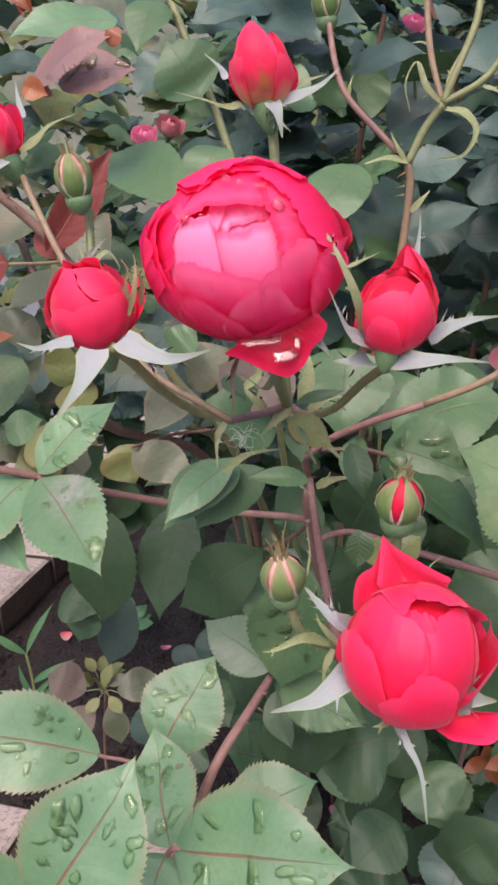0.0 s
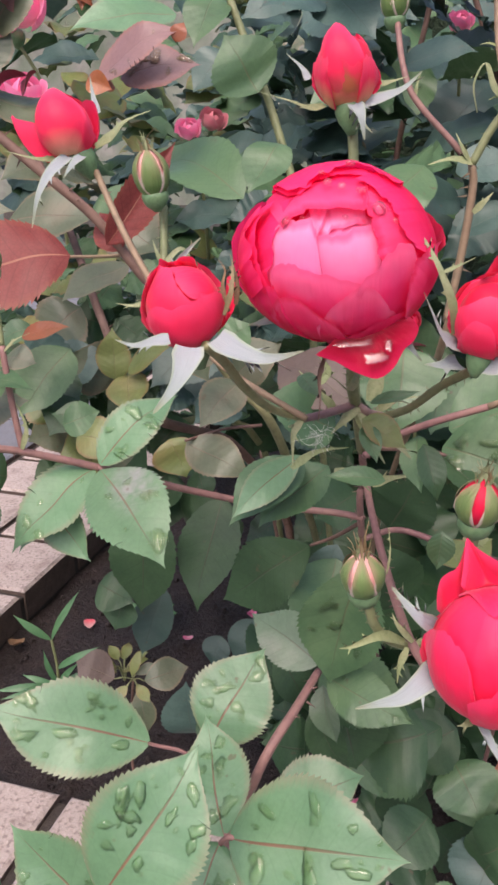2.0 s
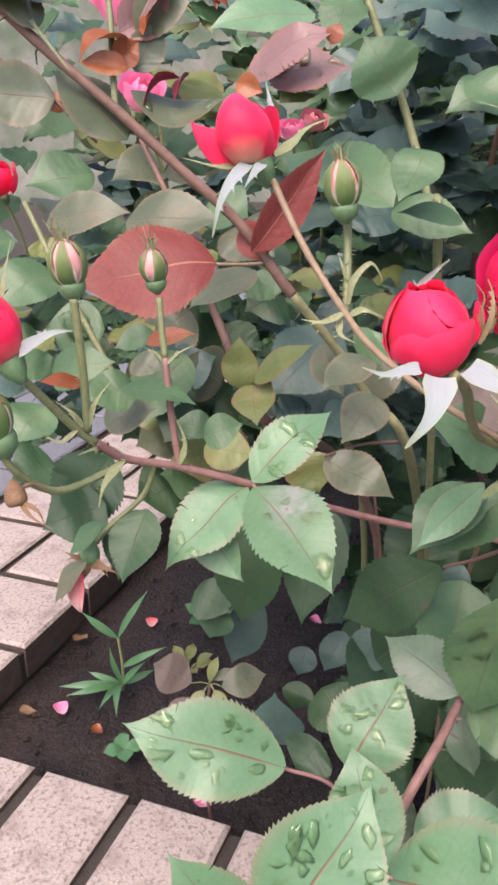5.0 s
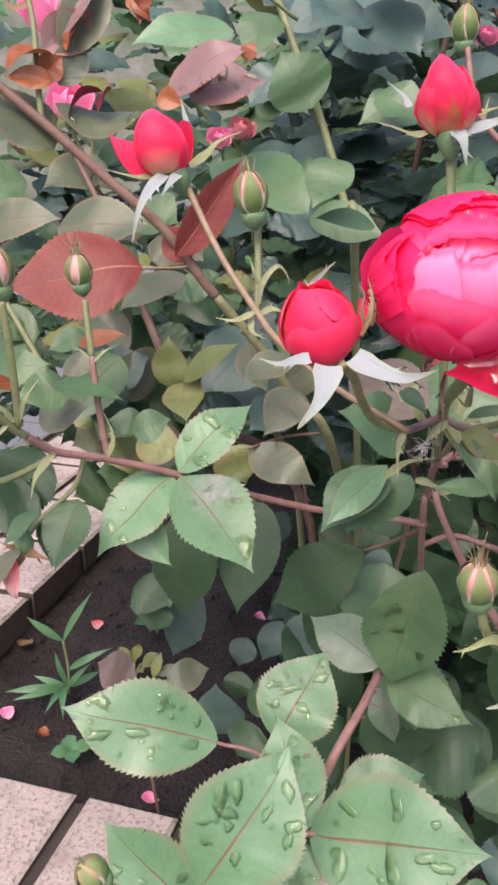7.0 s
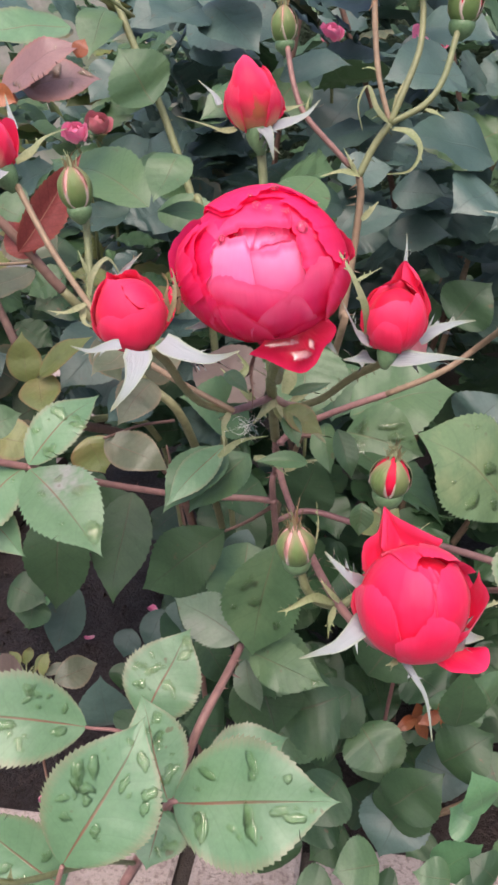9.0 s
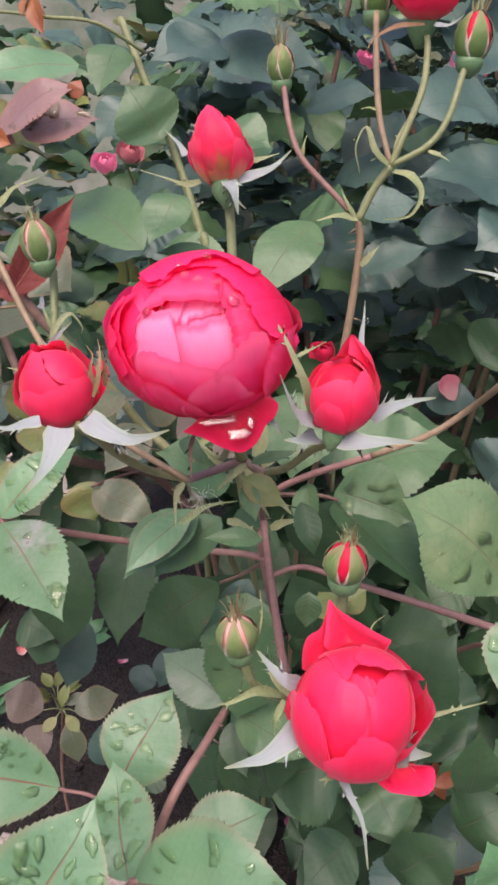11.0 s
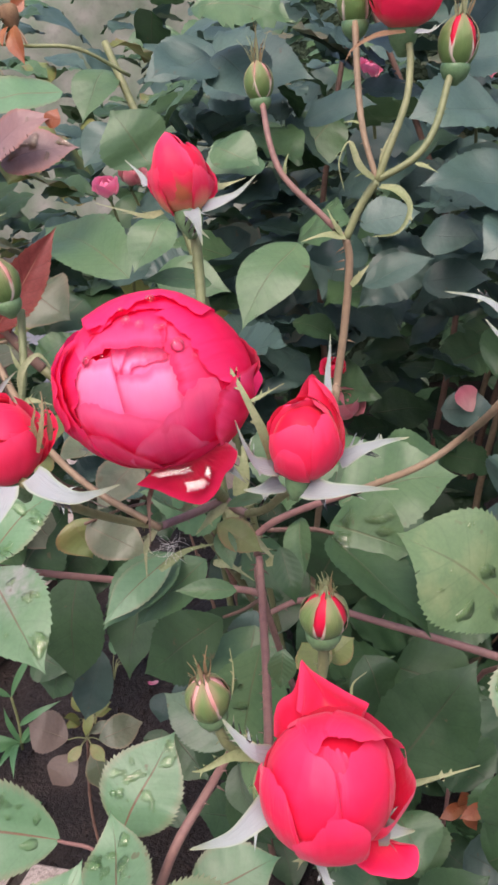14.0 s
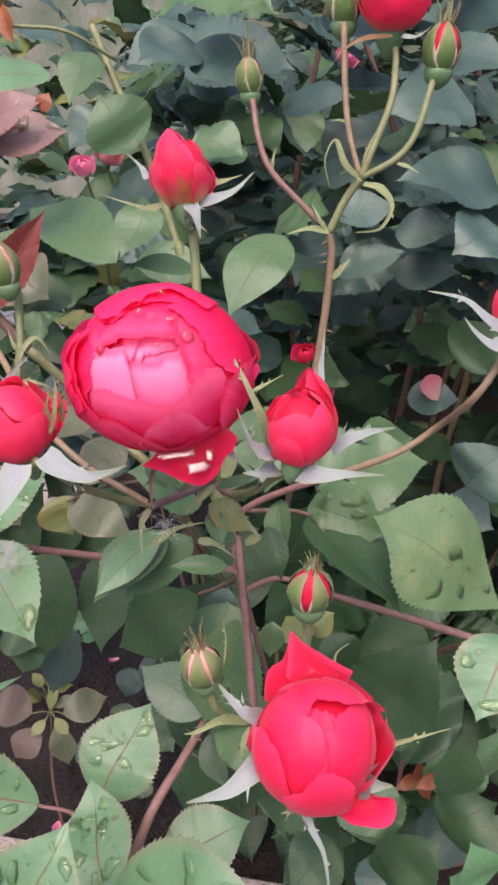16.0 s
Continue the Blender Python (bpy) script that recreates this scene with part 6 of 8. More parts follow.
leaf(spray, (-0.0433, 0.2509, 0.5409), (-0.052, 0.2337, 0.5237), 0.029, LEAF_LIGHT, roll=10, drops=3, teeth=22)
leaf(spray, (-0.0209, 0.2987, 0.5107), (0.0245, 0.3099, 0.5191), 0.036, LEAF_LIGHT, roll=-14, teeth=24, drops=1)
stem(spray, [(-0.0887, 0.2117, 0.5378), (-0.0848, 0.2097, 0.5522), (-0.0827, 0.2091, 0.5592)], 0.0012, 0.001, STEM_MAUVE, name="leaf_stalk")
# middle leaves that grow from the top of this cane
stem(spray, [(0.0023, 0.3391, 0.5611), (0.004, 0.341, 0.5635), (0.002, 0.343, 0.565)], 0.0012, 0.0008, STEM_BROWN, name="leaf_stalk")
leaf(spray, (0.021, 0.335, 0.6245), (0.007, 0.334, 0.557), 0.041, LEAF_MID, roll=6, fold=0.16, droop=0.05, teeth=24, drops=3, wide=0.5)
leaf(spray, (0.003, 0.342, 0.563), (-0.032, 0.372, 0.5755), 0.0285, LEAF_MID_PALE, roll=-6, fold=0.14, droop=0.08, teeth=20, label="grey-green leaflet with a scorched pale tip")
leaf(spray, (0.007, 0.342, 0.555), (0.047, 0.315, 0.548), 0.026, LEAF_MID, roll=8, fold=0.12, droop=0.1, teeth=22, drops=1)
leaf(spray, (0.005, 0.345, 0.548), (0.012, 0.335, 0.519), 0.017, LEAF_MID_PALE, roll=34, fold=0.5, teeth=16)
leaf(spray, (0.001, 0.36, 0.522), (0.019, 0.35, 0.486), 0.021, LEAF_DEEP, roll=24, fold=0.35, teeth=18)
leaf(spray, (-0.018, 0.4, 0.53), (-0.001, 0.39, 0.494), 0.024, LEAF_DEEP, roll=-10, teeth=16)
leaf(spray, (0.087, 0.42, 0.458), (0.036, 0.4, 0.443), 0.026, LEAF_DEEP, roll=4, teeth=18)
stem(spray, [(0.024, 0.365, 0.632), (0.013, 0.39, 0.611), (0.001, 0.405, 0.598)], 0.0013, 0.0009, STEM_BROWN, name="leaf_stalk", label="thin reddish leaf stalk")
leaf(spray, (0.001, 0.405, 0.598), (-0.053, 0.43, 0.548), 0.041, LEAF_DEEP, roll=-8, fold=0.08, droop=0.06, teeth=20, wide=0.5)
leaf(spray, (0.019, 0.44, 0.58), (0.005, 0.44, 0.54), 0.024, LEAF_DARK, roll=6, teeth=16)
# a bud that failed to open, low beside the bricks
stem(spray, [(-0.0618, 0.3067, 0.4479), (-0.074, 0.24, 0.525), (-0.098, 0.198, 0.566), (-0.111, 0.19, 0.584)], 0.0013, 0.0012, STEM_GREEN, 20, 0.0009, "flower_stalk")
green_bud(spray, (-0.117, 0.188, 0.592), (-0.5, -0.2, 0.75), 0.0056, 20, 0.5, 3, 1.1, 61, 0.5, PETAL_DULL)
ribbon(spray, [(-0.099, 0.197, 0.568), (-0.0985, 0.194, 0.573), (-0.0975, 0.193, 0.579)], 0.004, BRACT, "bract", lobes=1)
leaf(spray, (0.0174, 0.3839, 0.5087), (0.0275, 0.3693, 0.4691), 0.046, LEAF_DEEP, roll=10, teeth=18)
leaf(spray, (0.0681, 0.3775, 0.4895), (0.0224, 0.3814, 0.4731), 0.06, LEAF_DEEP, roll=-10, teeth=18)
leaf(spray, (-0.0143, 0.4982, 0.5189), (0.0171, 0.4701, 0.5683), 0.035, LEAF_DEEP, roll=10, teeth=14)
leaf(spray, (0.018, 0.4299, 0.5761), (0.002, 0.3912, 0.5264), 0.05, LEAF_MID, roll=-8, teeth=20)
leaf(spray, (0.0089, 0.3903, 0.5264), (0.054, 0.35, 0.5204), 0.042, LEAF_MID, roll=12, teeth=18)

# ---- the shoot that reaches across: terminal leaves, two striped buds, red blooms ----
side = thing("rose_shoot", (0.0243, 0.3571, 0.6383), "long mauve side shoot with buds, withered flower and leaves", "rose")
stem(side, [(0.0243, 0.3571, 0.6383), (0.0108, 0.3679, 0.6362), (-0.0256, 0.3776, 0.6363), (-0.0701, 0.3546, 0.6572), (-0.0987, 0.3296, 0.6774), (-0.1274, 0.3159, 0.6906), (-0.1465, 0.3024, 0.6992), (-0.1554, 0.2926, 0.7097)], 0.0019, 0.0017, STEM_MAUVE, 30, 0.0016, "cane")
stem(side, [(-0.1554, 0.2926, 0.7097), (-0.1601, 0.2863, 0.7167), (-0.1671, 0.276, 0.7311), (-0.1717, 0.2694, 0.7405)], 0.0017, 0.0015, STEM_GREEN, 20, 0.0012, "flower_stalk")
leaf(side, (-0.0981, 0.3291, 0.6788), (-0.0648, 0.3525, 0.7051), 0.0245, LEAF_LIGHT, roll=-8, teeth=18, drops=4)
leaf(side, (-0.1001, 0.3284, 0.6773), (-0.1323, 0.3003, 0.6497), 0.029, LEAF_LIGHT, roll=12, teeth=18, drops=2)
leaf(side, (-0.0972, 0.3266, 0.6776), (-0.0614, 0.2768, 0.6559), 0.034, LEAF_MILDEW, roll=-6, teeth=24, wide=0.48, drops=4, label="light green leaflet with a pale mildewed patch")
leaf(side, (-0.1135, 0.3322, 0.6649), (-0.1339, 0.3161, 0.6408), 0.02, LEAF_LIGHT, roll=30, teeth=14)
stem(side, [(-0.0981, 0.3283, 0.678), (-0.0931, 0.324, 0.6755), (-0.0851, 0.3169, 0.6716)], 0.0009, 0.0006, STEM_MAUVE, name="leaf_stalk")
green_bud(side, (-0.159, 0.2877, 0.7782), (-0.08, -0.1, 0.99), 0.0068, 10, 1.15, 5, 1.3, 21, 1.2)
stem(side, [(-0.1567, 0.2883, 0.7156), (-0.1562, 0.287, 0.7352), (-0.1566, 0.286, 0.7556), (-0.1572, 0.2855, 0.766)], 0.0016, 0.0015, STEM_GREEN, 50, 0.0009, "flower_stalk")
green_bud(side, (-0.1371, 0.3299, 0.7712), (-0.08, -0.12, 0.98), 0.0057, 30, 0.8, 5, 1.3, 27, 1.6)
stem(side, [(-0.1274, 0.3159, 0.6906), (-0.1303, 0.3178, 0.7139), (-0.1324, 0.3208, 0.736)], 0.0015, 0.0014, STEM_MAUVE, 24, 0.0009, "flower_stalk")
stem(side, [(-0.1324, 0.3208, 0.736), (-0.1338, 0.324, 0.748), (-0.1349, 0.3267, 0.7591)], 0.0014, 0.0014, STEM_GREEN, 26, 0.0008, "flower_stalk")
for pts, w in (([(-0.1562, 0.287, 0.7177), (-0.1526, 0.2866, 0.7273), (-0.1476, 0.2907, 0.7343)], 0.006), ([(-0.1579, 0.2868, 0.7178), (-0.1617, 0.2856, 0.724), (-0.1687, 0.2875, 0.7279)], 0.005), ([(-0.1271, 0.3144, 0.6923), (-0.1244, 0.315, 0.7021), (-0.1295, 0.3188, 0.7136)], 0.006),
               ([(-0.1318, 0.3196, 0.7335), (-0.1263, 0.3198, 0.7385), (-0.1206, 0.3223, 0.7409)], 0.003), ([(-0.1318, 0.3196, 0.7335), (-0.136, 0.3199, 0.7383), (-0.1406, 0.3212, 0.7399)], 0.003), ([(-0.1461, 0.3005, 0.6999), (-0.1546, 0.2975, 0.7054), (-0.1641, 0.2967, 0.7025)], 0.008),
               ([(-0.1472, 0.3001, 0.699), (-0.1526, 0.291, 0.693), (-0.1547, 0.2876, 0.6843)], 0.008), ([(-0.1596, 0.2844, 0.7174), (-0.1649, 0.2786, 0.7147), (-0.1727, 0.2795, 0.7188)], 0.005)):
    ribbon(side, pts, 0.5 * w, BRACT, "bract", lobes=3, tail=0.1)
bud = red_bud(side, (-0.1813, 0.2651, 0.76), (-0.5, 0.05, 0.83), 0.0118, 1.2, 10, (-4, 2, 8, 16, 30, 52), 61.0)
ribbon(bud, [(-0.1701, 0.2623, 0.7527), (-0.1629, 0.2602, 0.7569), (-0.1568, 0.2607, 0.7597), (-0.1513, 0.2634, 0.7598)], 0.00627, SEPAL_WHITE, lobes=1)
ribbon(bud, [(-0.1787, 0.2731, 0.7665), (-0.1779, 0.276, 0.7742), (-0.1761, 0.2818, 0.7865)], 0.0024, SEPAL_GREEN, lobes=2)
ribbon(bud, [(-0.179, 0.2605, 0.7499), (-0.1814, 0.2559, 0.7497), (-0.1874, 0.2562, 0.7519)], 0.00558, SEPAL_WHITE, lobes=2)
green_bud(side, (-0.1829, 0.2596, 0.7311), (-0.3, -0.1, 0.94), 0.0085, 50, 0.7, 4, 1.3, 33, 0.9)
stem(side, [(-0.1804, 0.2585, 0.7218), (-0.1758, 0.2628, 0.709), (-0.1674, 0.2777, 0.6954), (-0.1544, 0.2939, 0.6955), (-0.1465, 0.3022, 0.6987)], 0.0015, 0.0014, STEM_GREEN, 30, 0.0009, "flower_stalk")
# withered flower hanging below
stem(side, [(-0.1364, 0.3093, 0.6951), (-0.1387, 0.3115, 0.6873), (-0.1433, 0.3108, 0.678), (-0.1547, 0.3033, 0.6689), (-0.1614, 0.2979, 0.6618)], 0.0012, 0.0011, STEM_GREEN, name="flower_stalk")
old = hip(side, (-0.1627, 0.2956, 0.6588), (-0.2, -0.1, -0.95), 0.0046, "old_flower", "withered rose with one red petal left")
petals(old, (-0.1641, 0.2902, 0.6474), (0.0, 0.2, 0.98), [(0.0085, -10, 52, 150, 40, 0.05, 18, {"wave": 0.12})], PETAL_FADED, 0, 1.3, seed=44.0)
for pts in ([(-0.1622, 0.293, 0.6575), (-0.167, 0.2891, 0.654), (-0.1728, 0.2845, 0.6427)], [(-0.1612, 0.2929, 0.657), (-0.1563, 0.2909, 0.6562), (-0.1497, 0.2914, 0.6529)], [(-0.1623, 0.2917, 0.6568), (-0.1636, 0.2881, 0.6533), (-0.1681, 0.2861, 0.646)], [(-0.1617, 0.2935, 0.6586), (-0.166, 0.2913, 0.6596), (-0.1713, 0.2917, 0.6619)]):
    ribbon(old, pts, 0.005, SEPAL_DRY, lobes=2)
knob = hip(side, (-0.176, 0.2598, 0.7011), (0.2, -0.3, -0.9), 0.004, "old_flower", "dry brown calyx", material=SEPAL_DRY)
stem(side, [(-0.1691, 0.274, 0.6974), (-0.1724, 0.2671, 0.7027), (-0.1746, 0.2608, 0.7035)], 0.0009, 0.0008, STEM_TAN, name="flower_stalk")
for pts in ([(-0.1748, 0.2586, 0.7005), (-0.1695, 0.256, 0.695), (-0.1627, 0.2569, 0.6901)], [(-0.174, 0.2585, 0.6999), (-0.1675, 0.2569, 0.697), (-0.1653, 0.2571, 0.6911)]):
    ribbon(knob, pts, 0.002, SEPAL_DRY)
# hanging leaves of the side shoot
leaf(side, (-0.1218, 0.3205, 0.6656), (-0.0989, 0.3053, 0.6433), 0.02, LEAF_LIGHT, roll=25, teeth=16)
leaf(side, (-0.1592, 0.3144, 0.673), (-0.1836, 0.3011, 0.6668), 0.03, LEAF_DEEP, roll=-8, teeth=18)
leaf(side, (-0.1381, 0.3006, 0.6779), (-0.1453, 0.2809, 0.654), 0.021, LEAF_DEEP, roll=8, teeth=18)
leaf(side, (-0.1259, 0.3772, 0.6812), (-0.1052, 0.3749, 0.6887), 0.018, LEAF_MID, roll=10, teeth=14)
leaf(side, (-0.1469, 0.3198, 0.6682), (-0.1515, 0.2971, 0.6457), 0.021, LEAF_DEEP, roll=12, teeth=18)
leaf(side, (-0.1602, 0.3313, 0.6882), (-0.1817, 0.3109, 0.6614), 0.032, LEAF_DEEP, roll=-14, teeth=18)
leaf(side, (-0.1547, 0.2946, 0.6744), (-0.1673, 0.2841, 0.6635), 0.013, LEAF_MID, roll=35, teeth=12)
leaf(side, (-0.161, 0.2869, 0.6609), (-0.1726, 0.2779, 0.6451), 0.013, LEAF_DUSKY, roll=40, teeth=12)
leaf(side, (-0.15, 0.3186, 0.7235), (-0.1184, 0.314, 0.718), 0.015, LEAF_MID, roll=-30, teeth=14)

# ---- the tall brown cane with young bronze leaves ----
tall = thing("rose_shoot", (0.05, 0.8, 0), "tall brown rose cane with young bronze-red leaves", "rose")
stem(tall, [(0.05, 0.8, 0.0), (0.03, 0.66, 0.4), (-0.0137, 0.454, 0.6375), (-0.0419, 0.4416, 0.6831), (-0.0599, 0.4345, 0.7115), (-0.0847, 0.4268, 0.7429)], 0.003, 0.0027, STEM_OLIVE, 8, 0.004, "cane")
stem(tall, [(-0.0847, 0.4268, 0.7429), (-0.0907, 0.4249, 0.7508), (-0.1115, 0.4228, 0.779), (-0.1399, 0.4193, 0.8052), (-0.1688, 0.4178, 0.8313), (-0.2014, 0.4145, 0.859), (-0.2267, 0.4134, 0.8822), (-0.2492, 0.4144, 0.9048)], 0.0029, 0.0025, STEM_BROWN, 14, 0.004, "cane")
leaf(tall, (-0.121, 0.4047, 0.7612), (-0.1889, 0.39, 0.7523), 0.05, LEAF_BRONZE, roll=0, fold=0.06, droop=0.05, teeth=22, wide=0.45, label="large smooth bronze-red young leaf")
stem(tall, [(-0.0996, 0.4219, 0.7593), (-0.1079, 0.4139, 0.7599), (-0.1216, 0.4046, 0.7612)], 0.0009, 0.0008, STEM_TAN, name="leaf_stalk")
leaf(tall, (-0.1053, 0.4182, 0.7651), (-0.0694, 0.4345, 0.8148), 0.021, LEAF_BRONZE, roll=40, fold=0.5, teeth=18)
leaf(tall, (-0.0981, 0.4219, 0.7617), (-0.1108, 0.4342, 0.7808), 0.018, LEAF_BRONZE, roll=-30, teeth=12)
leaf(tall, (-0.1107, 0.4535, 0.8472), (-0.0639, 0.4499, 0.8696), 0.026, LEAF_MAUVE, roll=-5, fold=0.12, teeth=18, drops=2)
leaf(tall, (-0.0991, 0.4594, 0.846), (-0.0566, 0.4605, 0.8533), 0.03, LEAF_MAUVE, roll=0, fold=0.1, teeth=16, drops=4)
leaf(tall, (-0.068, 0.4476, 0.8616), (-0.0633, 0.4494, 0.8711), 0.009, LEAF_RUST, roll=10, teeth=7, cells=2)
leaf(tall, (-0.102, 0.4576, 0.8418), (-0.1142, 0.4516, 0.843), 0.011, LEAF_RUST, roll=0, teeth=8, cells=2)
stem(tall, [(-0.1697, 0.4179, 0.8318), (-0.1714, 0.4235, 0.8529), (-0.1726, 0.4299, 0.8764), (-0.1776, 0.4371, 0.8999)], 0.0017, 0.0014, STEM_GREEN, 20, 0.001, "cane")
leaf(tall, (-0.1632, 0.4232, 0.8502), (-0.1862, 0.4167, 0.8527), 0.012, LEAF_RUST, roll=-20, fold=0.4, teeth=10)
leaf(tall, (-0.1697, 0.4236, 0.8529), (-0.1587, 0.428, 0.8621), 0.014, LEAF_RUST, roll=40, fold=0.4, teeth=10)
leaf(tall, (-0.1615, 0.4283, 0.8492), (-0.1507, 0.4427, 0.8711), 0.018, LEAF_DUSKY, roll=30, teeth=12)
leaf(tall, (-0.1598, 0.4339, 0.8639), (-0.1359, 0.454, 0.898), 0.024, LEAF_DUSKY, roll=20, fold=0.4, teeth=14)
leaf(tall, (-0.1627, 0.4197, 0.8407), (-0.116, 0.4228, 0.838), 0.024, LEAF_DUSKY, roll=-20, fold=-0.25, droop=-0.25, teeth=16, drops=2)
leaf(tall, (-0.1661, 0.4213, 0.817), (-0.2027, 0.4248, 0.8495), 0.032, LEAF_DUSKY, roll=14, teeth=16)
leaf(tall, (-0.1979, 0.4148, 0.8359), (-0.2386, 0.4015, 0.8385), 0.03, LEAF_DUSKY, roll=-22, teeth=16)
leaf(tall, (-0.1956, 0.4152, 0.8307), (-0.2014, 0.4165, 0.8412), 0.01, LEAF_RUST, roll=0, teeth=8, cells=2)
ribbon(tall, [(-0.1753, 0.4358, 0.8873), (-0.1831, 0.4319, 0.8844), (-0.188, 0.4362, 0.8913)], 0.0048, SEPAL_DRY, "bract", lobes=2)
leaf(tall, (-0.2266, 0.4126, 0.8802), (-0.1888, 0.4035, 0.8755), 0.018, LEAF_DUSKY, roll=-20, fold=0.3, teeth=10)
ribbon(tall, [(-0.2215, 0.4168, 0.8903), (-0.2016, 0.4085, 0.8659), (-0.187, 0.4053, 0.8482)], 0.0027, SEPAL_GREEN, "bract", tail=0.3)
leaf(tall, (-0.1635, 0.4279, 0.8629), (-0.1848, 0.4133, 0.8519), 0.017, LEAF_RUST, roll=25, fold=0.5, droop=0.3, teeth=12)
leaf(tall, (-0.1688, 0.4308, 0.8663), (-0.1435, 0.4376, 0.8844), 0.022, LEAF_MAUVE, roll=30, fold=0.6, droop=-0.3, teeth=14)
leaf(tall, (-0.1596, 0.4347, 0.8717), (-0.1371, 0.4497, 0.9012), 0.024, LEAF_MAUVE, roll=-20, fold=0.4, teeth=14)
leaf(tall, (-0.1571, 0.4291, 0.8647), (-0.1508, 0.4316, 0.8757), 0.012, LEAF_RUST, roll=-40, fold=0.6, teeth=8)
leaf(tall, (-0.2023, 0.4106, 0.8662), (-0.2227, 0.4227, 0.8864), 0.02, LEAF_DUSKY, roll=20, fold=-0.5, droop=0.4, teeth=10, label="withered grey leaf curled at its rim")
leaf(tall, (-0.2066, 0.4177, 0.8805), (-0.1936, 0.4201, 0.8781), 0.013, LEAF_DUSKY, roll=-40, fold=-0.6, teeth=8)
leaf(tall, (-0.1401, 0.4292, 0.8463), (-0.1563, 0.4171, 0.8322), 0.012, LEAF_WINE, roll=60, fold=0.5, droop=0.3, teeth=10)
leaf(tall, (-0.1357, 0.4291, 0.8481), (-0.1427, 0.4217, 0.8356), 0.012, LEAF_WINE, roll=50, fold=0.5, teeth=8)
leaf(tall, (-0.1146, 0.447, 0.845), (-0.1003, 0.441, 0.8397), 0.012, LEAF_RUST, roll=30, fold=0.4, teeth=8)
stem(tall, [(-0.2406, 0.4204, 0.8614), (-0.2179, 0.4185, 0.8506), (-0.2008, 0.4155, 0.8386), (-0.1893, 0.4126, 0.8279), (-0.1783, 0.4118, 0.8173)], 0.0009, 0.0007, STEM_BROWN, 8, 0.0015, "leaf_stalk")
leaf(tall, (-0.1236, 0.4675, 0.888), (-0.1284, 0.4723, 0.9021), 0.016, LEAF_RUST, roll=40, fold=0.6, teeth=8)
stem(tall, [(-0.1384, 0.5672, 0.9194), (-0.1213, 0.5561, 0.9182), (-0.0943, 0.5436, 0.9134), (-0.0645, 0.5421, 0.9098), (-0.0368, 0.5579, 0.8948)], 0.0011, 0.0012, STEM_GREEN, 10, 0.001, "flower_stalk")
stem(tall, [(-0.0943, 0.5436, 0.9134), (-0.0982, 0.5465, 0.9214), (-0.103, 0.5482, 0.9262)], 0.0008, 0.0009, STEM_TAN, name="flower_stalk")
head = hip(tall, (-0.1042, 0.5501, 0.9316), Vector((-0.2, 0.0, 0.95)), 0.006, "old_flower", "withered brown rose head", material=SEPAL_DRY)
for at, to, w, material in (((-0.1047, 0.5458, 0.9253), (-0.1085, 0.54, 0.9121), 0.007, LEAF_RUST), ((-0.1012, 0.5455, 0.9246), (-0.0957, 0.5352, 0.9017), 0.012, LEAF_RUST), ((-0.1041, 0.5507, 0.9332), (-0.1133, 0.5502, 0.9375), 0.009, LEAF_DUSKY), ((-0.1023, 0.551, 0.9342), (-0.094, 0.553, 0.9399), 0.009, LEAF_RUST), ((-0.1067, 0.547, 0.9287), (-0.1114, 0.5455, 0.9274), 0.008, LEAF_DUSKY)):
    leaf(head, at, to, w, material, roll=30, fold=0.5, teeth=8, cells=2, name="withered_petal")
leaf(tall, (-0.1386, 0.5652, 0.9136), (-0.129, 0.5522, 0.8921), 0.016, LEAF_RUST, roll=30, fold=0.5, droop=0.3, teeth=10)
leaf(tall, (-0.1406, 0.5634, 0.9084), (-0.1363, 0.5519, 0.8913), 0.012, LEAF_RUST, roll=-30, fold=0.5, teeth=8)
ribbon(tall, [(-0.0907, 0.4249, 0.7508), (-0.0968, 0.4239, 0.7554), (-0.1091, 0.427, 0.7609)], 0.0036, SEPAL_GREEN, "bract")

# ---- the cane behind, with a cluster of buds ----
back = thing("rose_shoot", (0.08, 0.82, 0), "slender rose shoot carrying a cluster of red buds", "rose")
stem(back, [(0.08, 0.82, 0.0), (0.07, 0.66, 0.45), (0.0647, 0.4002, 0.7079), (0.0676, 0.3977, 0.7303), (0.0728, 0.3988, 0.7625), (0.0756, 0.3985, 0.7907), (0.074, 0.3973, 0.8018)], 0.0023, 0.0019, STEM_TAN, 16, 0.003, "cane")
stem(back, [(0.074, 0.3973, 0.8018), (0.0812, 0.397, 0.8162), (0.0887, 0.3954, 0.8271)], 0.002, 0.0019, STEM_GREEN, 10, 0.002, "flower_stalk")
stem(back, [(0.0887, 0.3954, 0.8271), (0.084, 0.4008, 0.8468), (0.0827, 0.4069, 0.8658), (0.083, 0.4158, 0.896)], 0.0014, 0.0016, STEM_TAN, 20, 0.0009, "flower_stalk")
stem(back, [(0.0887, 0.3954, 0.8271), (0.0953, 0.3956, 0.8426), (0.1033, 0.3999, 0.861), (0.1062, 0.4058, 0.8772), (0.1062, 0.4085, 0.8845)], 0.0017, 0.0017, STEM_GREEN, 20, 0.0009, "flower_stalk")
stem(back, [(0.0887, 0.3954, 0.8271), (0.1056, 0.3926, 0.836), (0.1151, 0.3946, 0.8482), (0.1222, 0.4012, 0.8667), (0.1245, 0.403, 0.872)], 0.0016, 0.0017, STEM_GREEN, 20, 0.0009, "flower_stalk")
